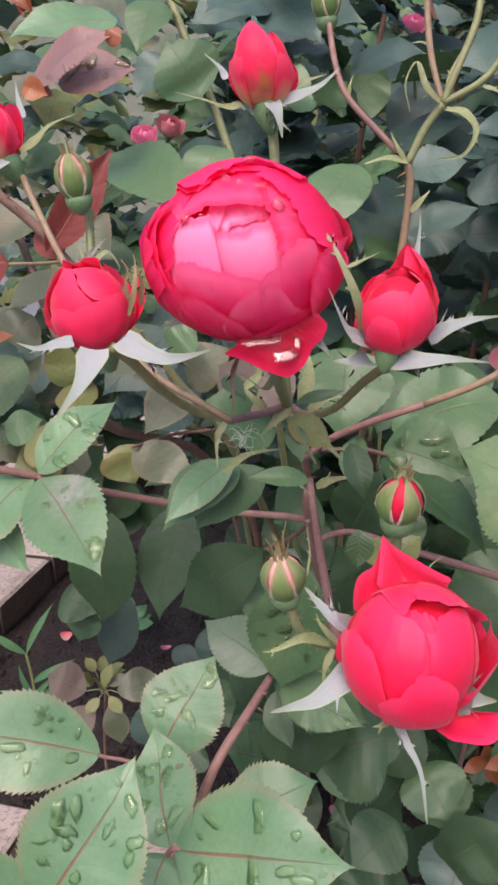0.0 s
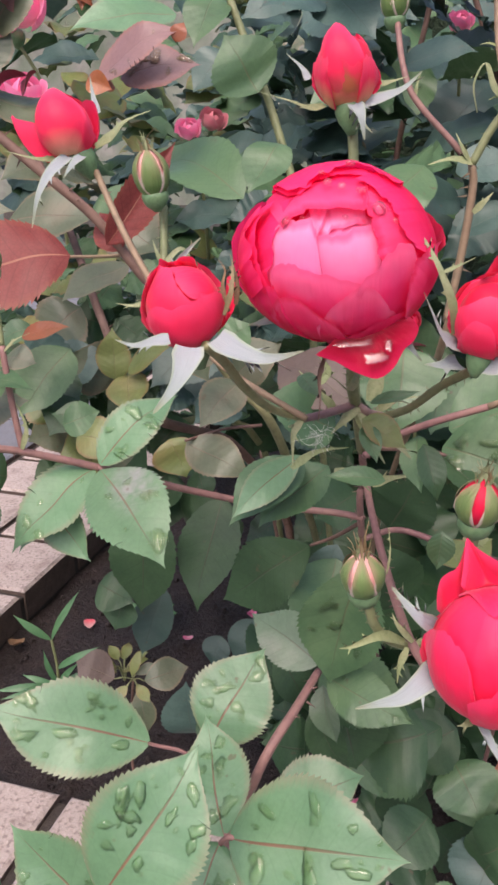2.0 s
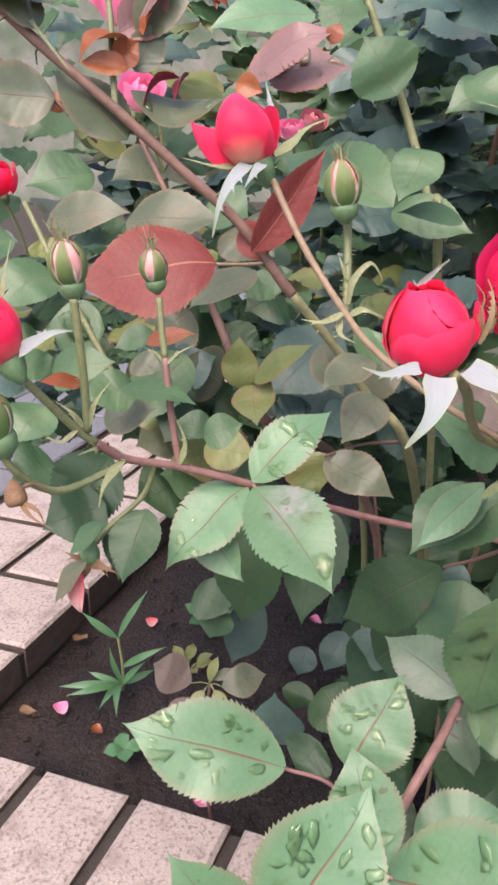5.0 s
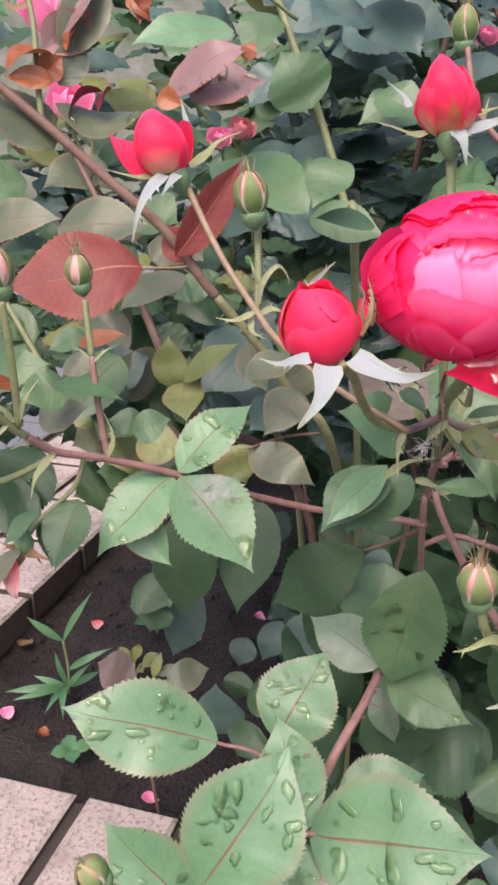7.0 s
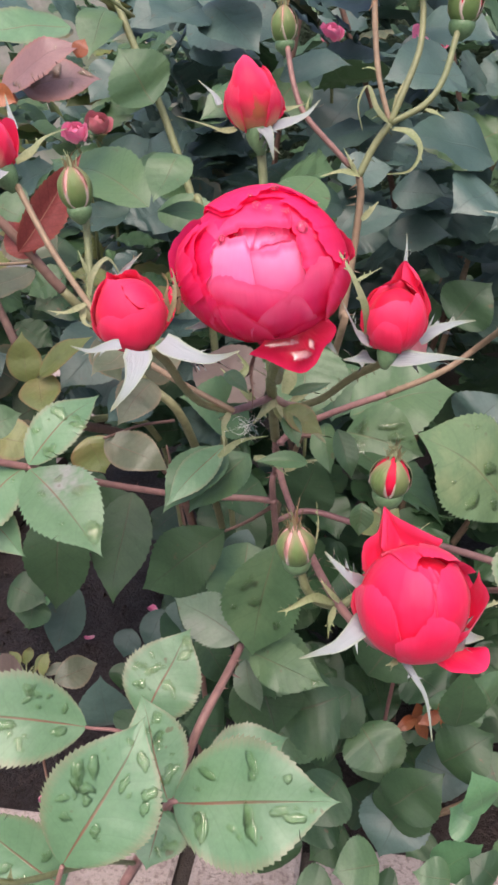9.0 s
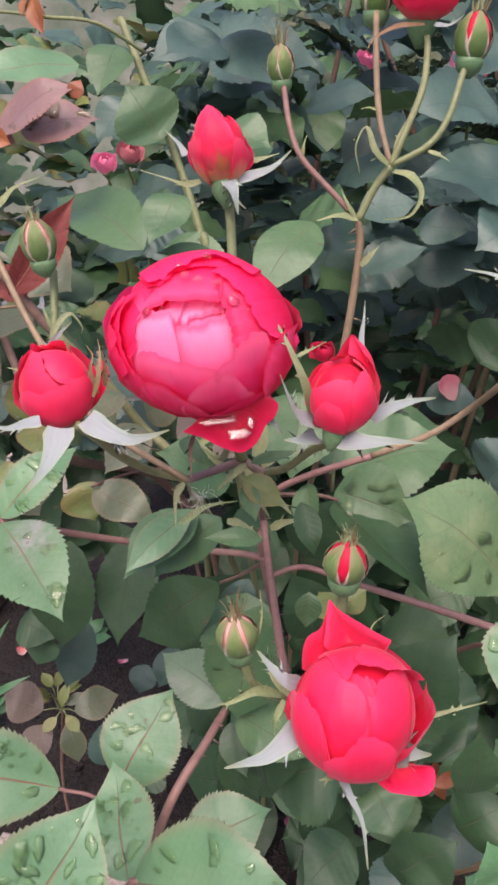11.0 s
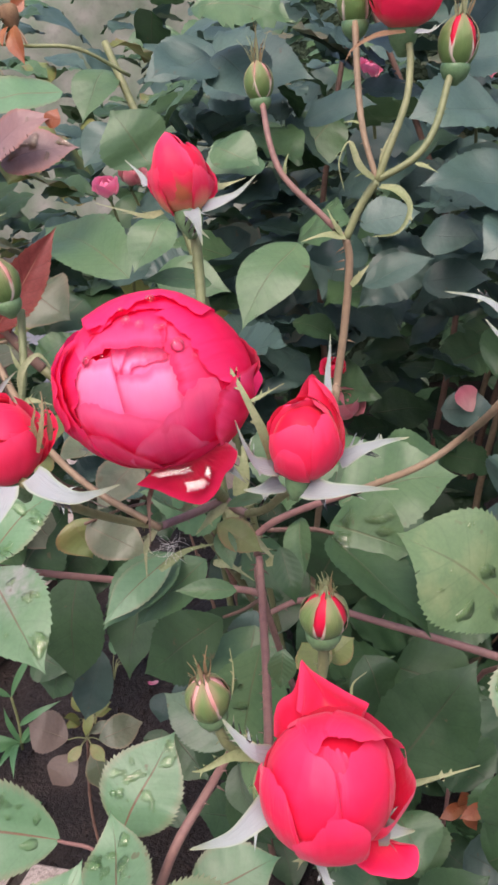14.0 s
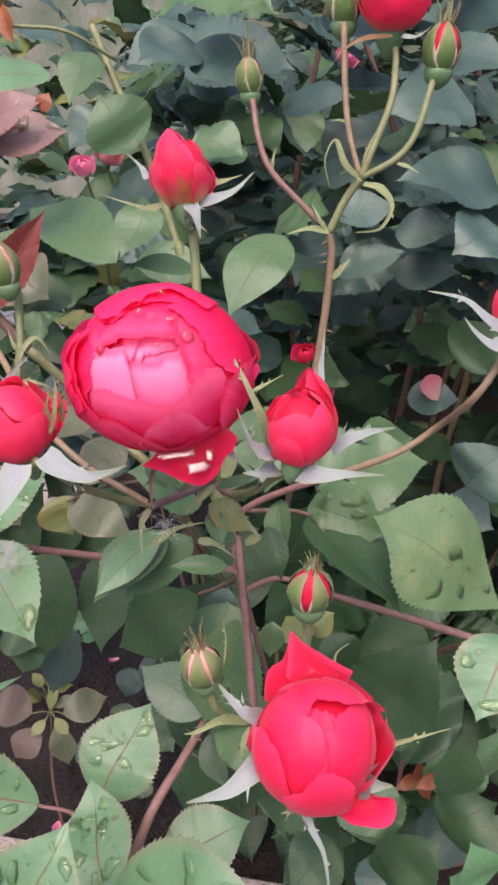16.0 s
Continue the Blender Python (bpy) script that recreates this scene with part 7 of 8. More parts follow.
stem(back, [(0.074, 0.3973, 0.8018), (0.0631, 0.3989, 0.8133), (0.0467, 0.4019, 0.831), (0.0411, 0.4066, 0.8458), (0.0388, 0.4134, 0.8638)], 0.0015, 0.0014, STEM_MAUVE, 20, 0.0009, "flower_stalk")
green_bud(back, (0.0377, 0.4161, 0.874), (-0.05, -0.1, 0.99), 0.0068, 20, 0.8, 5, 1.35, 41, 2.0)
green_bud(back, (0.1275, 0.4042, 0.8835), (0.1, -0.1, 0.98), 0.0089, 14, 0.85, 5, 1.3, 43, 1.4, PETAL_CORAL)
green_bud(back, (0.0838, 0.4197, 0.9056), (0.0, -0.1, 0.99), 0.0085, 60, 0.4, 5, 1.3, 47, 1.2)
bud = red_bud(back, (0.105, 0.4097, 0.9068), (0.03, -0.2, 0.97), 0.0172, 0.95, 0, (0, 6, 14, 30, 46, 64), 81.0, label="opening pink-red rose bloom")
ribbon(bud, [(0.1032, 0.4018, 0.8888), (0.0894, 0.397, 0.8873), (0.0789, 0.3954, 0.8825), (0.0755, 0.3952, 0.8776)], 0.0034, SEPAL_DRY, lobes=3)
ribbon(bud, [(0.1075, 0.4013, 0.8885), (0.1135, 0.3965, 0.8876), (0.1205, 0.3975, 0.892)], 0.0038, SEPAL_WHITE, lobes=3)
for pts, w in (([(0.087, 0.3936, 0.8277), (0.0798, 0.391, 0.8344), (0.0763, 0.3949, 0.8445), (0.0711, 0.392, 0.8359), (0.0727, 0.3885, 0.8238)], 0.01), ([(0.0896, 0.3923, 0.8246), (0.0964, 0.3859, 0.8226), (0.1013, 0.3829, 0.8149), (0.0955, 0.3795, 0.8051), (0.0838, 0.3815, 0.8033)], 0.0095),
               ([(0.087, 0.3936, 0.8277), (0.0818, 0.3916, 0.8305), (0.078, 0.3914, 0.8294)], 0.005), ([(0.1055, 0.3917, 0.8335), (0.1102, 0.3887, 0.8316), (0.1149, 0.3875, 0.8289)], 0.006), ([(0.09, 0.3953, 0.8327), (0.0928, 0.3963, 0.8414), (0.096, 0.3994, 0.8472)], 0.005),
               ([(0.0738, 0.3955, 0.8025), (0.0638, 0.3935, 0.8046), (0.0527, 0.3931, 0.8022)], 0.009), ([(0.0724, 0.3958, 0.8033), (0.0682, 0.3954, 0.8101), (0.0659, 0.3986, 0.8158)], 0.006), ([(0.0756, 0.3945, 0.7801), (0.0803, 0.3922, 0.7857), (0.0843, 0.3944, 0.7894)], 0.008),
               ([(0.0467, 0.4019, 0.831), (0.0473, 0.4018, 0.8367), (0.0493, 0.4047, 0.8417)], 0.004), ([(0.0835, 0.4027, 0.8519), (0.0787, 0.4013, 0.8533), (0.0746, 0.4013, 0.8529)], 0.004)):
    ribbon(back, pts, 0.5 * w, BRACT, "bract", lobes=1, tail=0.15)
leaf(back, (0.0513, 0.3932, 0.8025), (0.022, 0.3653, 0.767), 0.03, LEAF_MID, roll=6, teeth=40, fold=0.1, label="smooth green leaf on a slender stalk")

# ---- the cane that rises beyond the pointed bud ----
stem(shoot, [(0.0181, 0.3035, 0.693), (0.0209, 0.3216, 0.6865), (0.0309, 0.3211, 0.6938), (0.0472, 0.314, 0.7033), (0.067, 0.3077, 0.7118)], 0.0016, 0.0015, STEM_MAUVE, 24, 0.0009, "flower_stalk")
stem(shoot, [(0.067, 0.3077, 0.7118), (0.0887, 0.3002, 0.7231), (0.1034, 0.2961, 0.7351), (0.106, 0.2665, 0.7552), (0.114, 0.2671, 0.7664), (0.1174, 0.2679, 0.7747)], 0.0015, 0.0014, STEM_TAN, 40, 0.0009, "flower_stalk")
bud = red_bud(shoot, (0.1244, 0.2708, 0.789), (0.38, 0.1, 0.88), 0.0115, 1.25, 30, (-4, 2, 8, 16, 30, 52), 101.0)
right = thing("rose_shoot", (0.22, 0.78, 0), "mauve rose branch with broad mottled green leaves", "rose")
ribbon(bud, [(0.1177, 0.2643, 0.7795), (0.1084, 0.2616, 0.7854), (0.1001, 0.2646, 0.7924), (0.0885, 0.2692, 0.7949)], 0.00627, SEPAL_WHITE, lobes=4, tail=0.12)
ribbon(bud, [(0.1173, 0.2627, 0.7779), (0.1092, 0.2565, 0.7776), (0.1036, 0.2582, 0.7814), (0.0998, 0.2624, 0.7866)], 0.00767, SEPAL_WHITE, peak=0.35)
ribbon(bud, [(0.1231, 0.2624, 0.7777), (0.1272, 0.2568, 0.7748), (0.132, 0.2548, 0.7671)], 0.00627, SEPAL_WHITE, lobes=2)
leaf(right, (0.138, 0.2947, 0.648), (0.0785, 0.2935, 0.7), 0.05, LEAF_MOTTLED, roll=4, fold=0.1, droop=0.06, teeth=34, wide=0.62, drops=5, label="broad mottled light green leaf")
leaf(right, (0.0545, 0.3273, 0.683), (0.0889, 0.283, 0.654), 0.034, LEAF_DEEP, roll=-30, fold=0.3, teeth=16)
leaf(right, (0.0553, 0.3335, 0.6853), (0.0896, 0.3134, 0.6784), 0.036, LEAF_MID, roll=14, teeth=16, drops=6)
leaf(right, (0.0615, 0.3498, 0.6867), (0.1157, 0.3468, 0.6995), 0.048, LEAF_MID, roll=-12, teeth=16)
leaf(right, (0.0859, 0.3625, 0.6951), (0.1132, 0.3649, 0.7048), 0.034, LEAF_MID, roll=20, teeth=14)
leaf(right, (0.1334, 0.2779, 0.6453), (0.1138, 0.2541, 0.6222), 0.034, LEAF_LIGHT, roll=10, teeth=16, drops=3)
leaf(right, (0.0424, 0.3214, 0.6943), (0.0415, 0.3037, 0.6752), 0.014, LEAF_MID, roll=40, fold=0.4, teeth=12)
stem(right, [(0.22, 0.78, 0), (0.22, 0.66, 0.35), (0.1955, 0.3543, 0.571), (0.146, 0.3433, 0.5988), (0.1031, 0.3522, 0.6119), (0.0725, 0.366, 0.6167), (0.0465, 0.3792, 0.6205), (0.0255, 0.3679, 0.621)], 0.0026, 0.0015, STEM_MAUVE, 10, 0.002, "branch")
stem(right, [(0.1396, 0.2954, 0.6474), (0.1558, 0.3133, 0.6284), (0.1734, 0.3356, 0.5928)], 0.0012, 0.0014, STEM_MAUVE, name="leaf_stalk")
stem(right, [(0.0273, 0.3296, 0.6858), (0.0483, 0.3302, 0.6843), (0.0611, 0.3281, 0.6802)], 0.0012, 0.001, STEM_BROWN, name="leaf_stalk")
# ---- the bush behind ----
bush = thing("rose_bush", (0.25, 0.95, 0), "dense rose bush with dark grey-green leaves", "rose bush")
for k in range(6):
    rnd = random.Random(40 + k)
    x, y = rnd.uniform(0.1, 0.8), rnd.uniform(0.95, 1.2)
    stem(bush, [(0.25 + 0.1 * rnd.gauss(0, 1), 0.95 + 0.08 * rnd.gauss(0, 1), 0), (x * 0.6 + 0.1, y, 0.35), (x, y - 0.06, 0.7), (x + rnd.uniform(-0.15, 0.15), y - 0.1, 1.05)], 0.006, 0.003, rnd.choice((STEM_BROWN, STEM_GREEN, STEM_TAN)), 20, 0.005, "cane")
stem(bush, [(0.06, 0.8, 0.2), (0.0029, 0.523, 0.7332), (-0.0035, 0.5338, 0.7783), (-0.0215, 0.551, 0.8379), (-0.0377, 0.5625, 0.8783), (-0.0523, 0.5733, 0.9168)], 0.003, 0.0024, STEM_GREEN, 12, 0.003, "cane")


# leaves of the bush that stand out
# The lower ones hold part of the bush's shade in LEAF_DEEP.
for base, tip, width, material, roll in (
        ((0.0137, 0.7304, 0.9296), (-0.0431, 0.7014, 0.9022), 0.035, LEAF_DARK, 0), ((0.0059, 0.7014, 0.9082), (0.0879, 0.6481, 0.8893), 0.05, LEAF_DARK, 8), ((0.0823, 0.7047, 0.8684), (0.14, 0.6826, 0.8732), 0.034, LEAF_DARK, -10),
        ((0.2266, 0.6555, 0.8679), (0.1518, 0.6342, 0.8594), 0.052, LEAF_DARK, 5), ((0.2052, 0.7132, 0.9057), (0.2643, 0.6861, 0.8973), 0.05, LEAF_DARK, -8), ((0.2383, 0.6102, 0.8049), (0.1522, 0.5966, 0.8156), 0.046, LEAF_DARK, 10),
        ((0.1126, 0.6106, 0.7913), (0.1576, 0.6103, 0.7957), 0.036, LEAF_DARK, -6), ((0.1615, 0.6249, 0.7779), (0.1979, 0.6014, 0.7765), 0.034, LEAF_DARK, 8), ((0.2266, 0.5806, 0.7813), (0.1849, 0.556, 0.7679), 0.05, LEAF_DARK, 0),
        ((0.1208, 0.6233, 0.769), (0.0688, 0.605, 0.771), 0.034, LEAF_DARK, 0), ((0.112, 0.5952, 0.7497), (0.1655, 0.5981, 0.7637), 0.028, LEAF_DARK, -12), 
        ((0.1682, 0.6528, 0.739), (0.2177, 0.6314, 0.7445), 0.034, LEAF_DARK, 6), ((0.2138, 0.6048, 0.6728), (0.2398, 0.5961, 0.7097), 0.05, LEAF_DEEP, -8),
        ((0.1885, 0.4994, 0.616), (0.2102, 0.4891, 0.6481), 0.05, LEAF_DARK, 0), ((0.1834, 0.5322, 0.5887), (0.2134, 0.5051, 0.5767), 0.04, LEAF_DARK, 12), ((0.1014, 0.4262, 0.4662), (0.1529, 0.4313, 0.5435), 0.062, LEAF_DEEP, -8),
        ((0.1081, 0.4655, 0.5151), (0.1644, 0.4386, 0.5069), 0.06, LEAF_DEEP, 12), ((0.0888, 0.4693, 0.5232), (0.1021, 0.452, 0.4783), 0.04, LEAF_DEEP, -8), ((0.1695, 0.4249, 0.4131), (0.1737, 0.4235, 0.4673), 0.034, LEAF_DEEP, 0),
        ((0.1709, 0.4474, 0.3591), (0.2075, 0.4371, 0.3929), 0.05, LEAF_DEEP, -6), ((0.1126, 0.4784, 0.378), (0.1283, 0.4469, 0.3526), 0.05, LEAF_MID, 4), ((0.0904, 0.449, 0.3539), (0.0534, 0.4229, 0.3368), 0.045, LEAF_DEEP, 0),
        ((0.127, 0.4381, 0.3289), (0.1653, 0.4295, 0.3675), 0.05, LEAF_DEEP, 8), ((0.1962, 0.4163, 0.3358), (0.1827, 0.4208, 0.375), 0.034, LEAF_FRESH, 0), ((0.0969, 0.4888, 0.3468), (0.0651, 0.4841, 0.3878), 0.05, LEAF_DEEP, 8),
        ((0.0176, 0.4498, 0.4369), (0.0623, 0.4398, 0.4664), 0.05, LEAF_DEEP, 0), ((0.0338, 0.4632, 0.3853), (0.0844, 0.4526, 0.413), 0.05, LEAF_MID, 10), ((-0.0276, 0.4769, 0.4836), (0.0202, 0.4715, 0.5258), 0.05, LEAF_DEEP, -6),
        ((0.0015, 0.4513, 0.4122), (-0.0288, 0.4364, 0.431), 0.046, LEAF_DEEP, 0), ((0.0679, 0.4863, 0.5062), (0.0518, 0.4845, 0.5605), 0.042, LEAF_DEEP, 6), ((0.0663, 0.5413, 0.5404), (0.09, 0.5386, 0.5907), 0.05, LEAF_DEEP, 6),
        ((0.0418, 0.5499, 0.5651), (0.0071, 0.5246, 0.5552), 0.045, LEAF_DEEP, -10), ((0.1028, 0.4841, 0.6161), (0.134, 0.4319, 0.5883), 0.04, LEAF_DEEP, -20), ((0.0863, 0.4812, 0.667), (0.0651, 0.4538, 0.6511), 0.034, LEAF_MID, 10),
        ((0.091, 0.4757, 0.3008), (0.0492, 0.4517, 0.2947), 0.05, LEAF_DEEP, 0), ((0.1235, 0.4966, 0.3571), (0.1348, 0.4633, 0.3235), 0.05, LEAF_MID, 0), ((0.1338, 0.4531, 0.2957), (0.159, 0.4492, 0.3426), 0.05, LEAF_DEEP, -8), ((0.0719, 0.4957, 0.2978), (0.0927, 0.4936, 0.35), 0.045, LEAF_DEEP, 8)):
    leaf(bush, base, tip, width * (1.3 if base[2] > 0.8 else 1.0), material, roll, teeth=14, cells=2)

# ---- the growth on the path side: olive, dusky and pale leaves ----
beyond = thing("rose_bush", (0.0, 0.85, 0), "rose bush with olive, dusky and pale green leaves", "rose bush")
stem(beyond, [(0.0, 0.85, 0), (0.0, 0.76, 0.4), (-0.05, 0.68, 0.55), (-0.1007, 0.493, 0.6482), (-0.1341, 0.5306, 0.7), (-0.171, 0.6032, 0.7603), (-0.2176, 0.6778, 0.8283)], 0.005, 0.002, STEM_BROWN, 14, 0.004, "cane")
stem(beyond, [(0.0, 0.85, 0.1), (-0.03, 0.76, 0.52), (-0.1489, 0.5696, 0.6065), (-0.2018, 0.5565, 0.6417), (-0.2512, 0.5957, 0.7014), (-0.3064, 0.6599, 0.7724)], 0.004, 0.002, STEM_GREEN, 14, 0.004, "cane")
stem(beyond, [(-0.0265, 0.4203, 0.6652), (-0.046, 0.4087, 0.6674), (-0.0661, 0.3908, 0.6673)], 0.001, 0.0008, STEM_BROWN, name="leaf_stalk")
for base, tip, width, material, roll in (
        ((-0.1163, 0.4706, 0.6781), (-0.1161, 0.472, 0.7108), 0.022, LEAF_OLIVE, 0), ((-0.1076, 0.4629, 0.6842), (-0.072, 0.464, 0.7073), 0.02, LEAF_OLIVE, -20), ((-0.1083, 0.4725, 0.6813), (-0.1053, 0.4447, 0.6632), 0.026, LEAF_OLIVE, 10),
        ((-0.1333, 0.4288, 0.6559), (-0.1028, 0.4207, 0.6556), 0.026, LEAF_OLIVE, 0), ((-0.1323, 0.4607, 0.6551), (-0.1559, 0.4605, 0.6602), 0.018, LEAF_MID, 0), ((-0.045, 0.3854, 0.7199), (-0.0681, 0.3636, 0.7099), 0.021, LEAF_DUSKY, 20),
        ((-0.066, 0.3951, 0.6646), (-0.0311, 0.377, 0.6507), 0.024, LEAF_DUSKY, 0), ((-0.0378, 0.4138, 0.6909), (-0.0584, 0.3867, 0.6755), 0.024, LEAF_DUSKY, 0), ((-0.0569, 0.5373, 0.6994), (-0.1016, 0.5077, 0.6592), 0.05, LEAF_DARK, 0),
        ((-0.0803, 0.5758, 0.6645), (-0.0384, 0.5458, 0.6312), 0.05, LEAF_DARK, 10), ((-0.0431, 0.472, 0.6643), (-0.0674, 0.4462, 0.6582), 0.03, LEAF_DARK, 0), ((-0.0768, 0.4128, 0.6604), (-0.0682, 0.4054, 0.6397), 0.028, LEAF_OLIVE, 12),
        ((-0.0483, 0.4406, 0.7065), (-0.0321, 0.445, 0.7179), 0.026, LEAF_MID, 0), ((-0.0686, 0.4526, 0.711), (-0.0554, 0.4331, 0.6859), 0.022, LEAF_DUSKY, 30), ((-0.0423, 0.4962, 0.6717), (-0.0158, 0.4866, 0.6971), 0.034, LEAF_DUSKY, 0),
        ((-0.2568, 0.5383, 0.6635), (-0.2062, 0.5267, 0.6779), 0.034, LEAF_MID, 0), ((-0.2678, 0.5949, 0.761), (-0.2025, 0.5834, 0.7722), 0.034, LEAF_DUSKY, 8), ((-0.2064, 0.5803, 0.7646), (-0.1337, 0.5652, 0.7643), 0.042, LEAF_DUSKY, 0),
        ((-0.1081, 0.4958, 0.744), (-0.1463, 0.474, 0.7233), 0.03, LEAF_DUSKY, 24), ((-0.2481, 0.5444, 0.7355), (-0.2791, 0.5136, 0.7176), 0.042, LEAF_MID, 0), ((-0.1725, 0.4971, 0.7053), (-0.1979, 0.4917, 0.6969), 0.018, LEAF_MID, 0),
        ((-0.1738, 0.4754, 0.7049), (-0.1416, 0.4698, 0.7109), 0.012, LEAF_RUST, 0), ((-0.2156, 0.4826, 0.6764), (-0.2381, 0.4613, 0.6823), 0.012, LEAF_RUST, 0), ((-0.1823, 0.4704, 0.6934), (-0.161, 0.4605, 0.6904), 0.018, LEAF_DUSKY, 0),
        ((-0.1698, 0.4275, 0.6901), (-0.1975, 0.4133, 0.6873), 0.026, LEAF_MID, 0), ((-0.1922, 0.4378, 0.6654), (-0.1602, 0.4345, 0.6778), 0.024, LEAF_DUSKY, 0), ((-0.1569, 0.5233, 0.6856), (-0.1884, 0.4949, 0.6456), 0.04, LEAF_MID, 0),
        ((-0.181, 0.5627, 0.6534), (-0.1436, 0.5733, 0.6729), 0.04, LEAF_DARK, 0), ((-0.2487, 0.5033, 0.6536), (-0.2639, 0.4738, 0.6354), 0.036, LEAF_MID, 0), ((-0.2823, 0.5584, 0.666), (-0.3154, 0.5276, 0.6486), 0.045, LEAF_DARK, 0),
        ((-0.2291, 0.5915, 0.6849), (-0.2769, 0.5874, 0.6853), 0.044, LEAF_MID, 0), ((-0.3151, 0.6494, 0.7463), (-0.3523, 0.621, 0.7363), 0.05, LEAF_MID, 0), ((-0.2623, 0.7138, 0.7919), (-0.3139, 0.685, 0.7843), 0.05, LEAF_MID, 0), ((-0.1869, 0.6831, 0.8063), (-0.2323, 0.6501, 0.7861), 0.045, LEAF_DUSKY, 0),
        ((-0.0764, 0.5405, 0.8862), (-0.1387, 0.5205, 0.8758), 0.034, LEAF_LIGHT, 6), ((-0.0551, 0.5803, 0.9019), (-0.0672, 0.5452, 0.8676), 0.03, LEAF_MID, 0), ((-0.0272, 0.5286, 0.8421), (-0.0488, 0.5332, 0.8741), 0.045, LEAF_MID, -10),
        ((0.043, 0.5671, 0.8427), (0.0019, 0.5389, 0.834), 0.034, LEAF_MID, 0), ((0.0128, 0.6319, 0.9093), (-0.0277, 0.6013, 0.894), 0.05, LEAF_DARK, 0), ((0.0167, 0.6329, 0.9111), (0.0522, 0.6028, 0.8791), 0.05, LEAF_DARK, 0),
        ((-0.0348, 0.4338, 0.7865), (-0.0937, 0.5202, 0.8109), 0.04, LEAF_MID, 0), ((-0.0149, 0.4636, 0.8115), (-0.0317, 0.4342, 0.7879), 0.026, LEAF_MID, 8), ((0.0067, 0.4705, 0.7753), (-0.0308, 0.4532, 0.7817), 0.014, LEAF_MID, 0),
        ((-0.0282, 0.5149, 0.7765), (0.0175, 0.4934, 0.7653), 0.03, LEAF_MID, 0), ((-0.0467, 0.5534, 0.7983), (-0.0142, 0.5438, 0.7934), 0.036, LEAF_MID, 0), ((0.0123, 0.5302, 0.8502), (0.0399, 0.513, 0.8362), 0.03, LEAF_MID, 0), ((-0.0467, 0.5384, 0.8655), (-0.0674, 0.5303, 0.8414), 0.028, LEAF_DARK, 0)):
    leaf(beyond, base, tip, width, material, roll, teeth=16, cells=2)

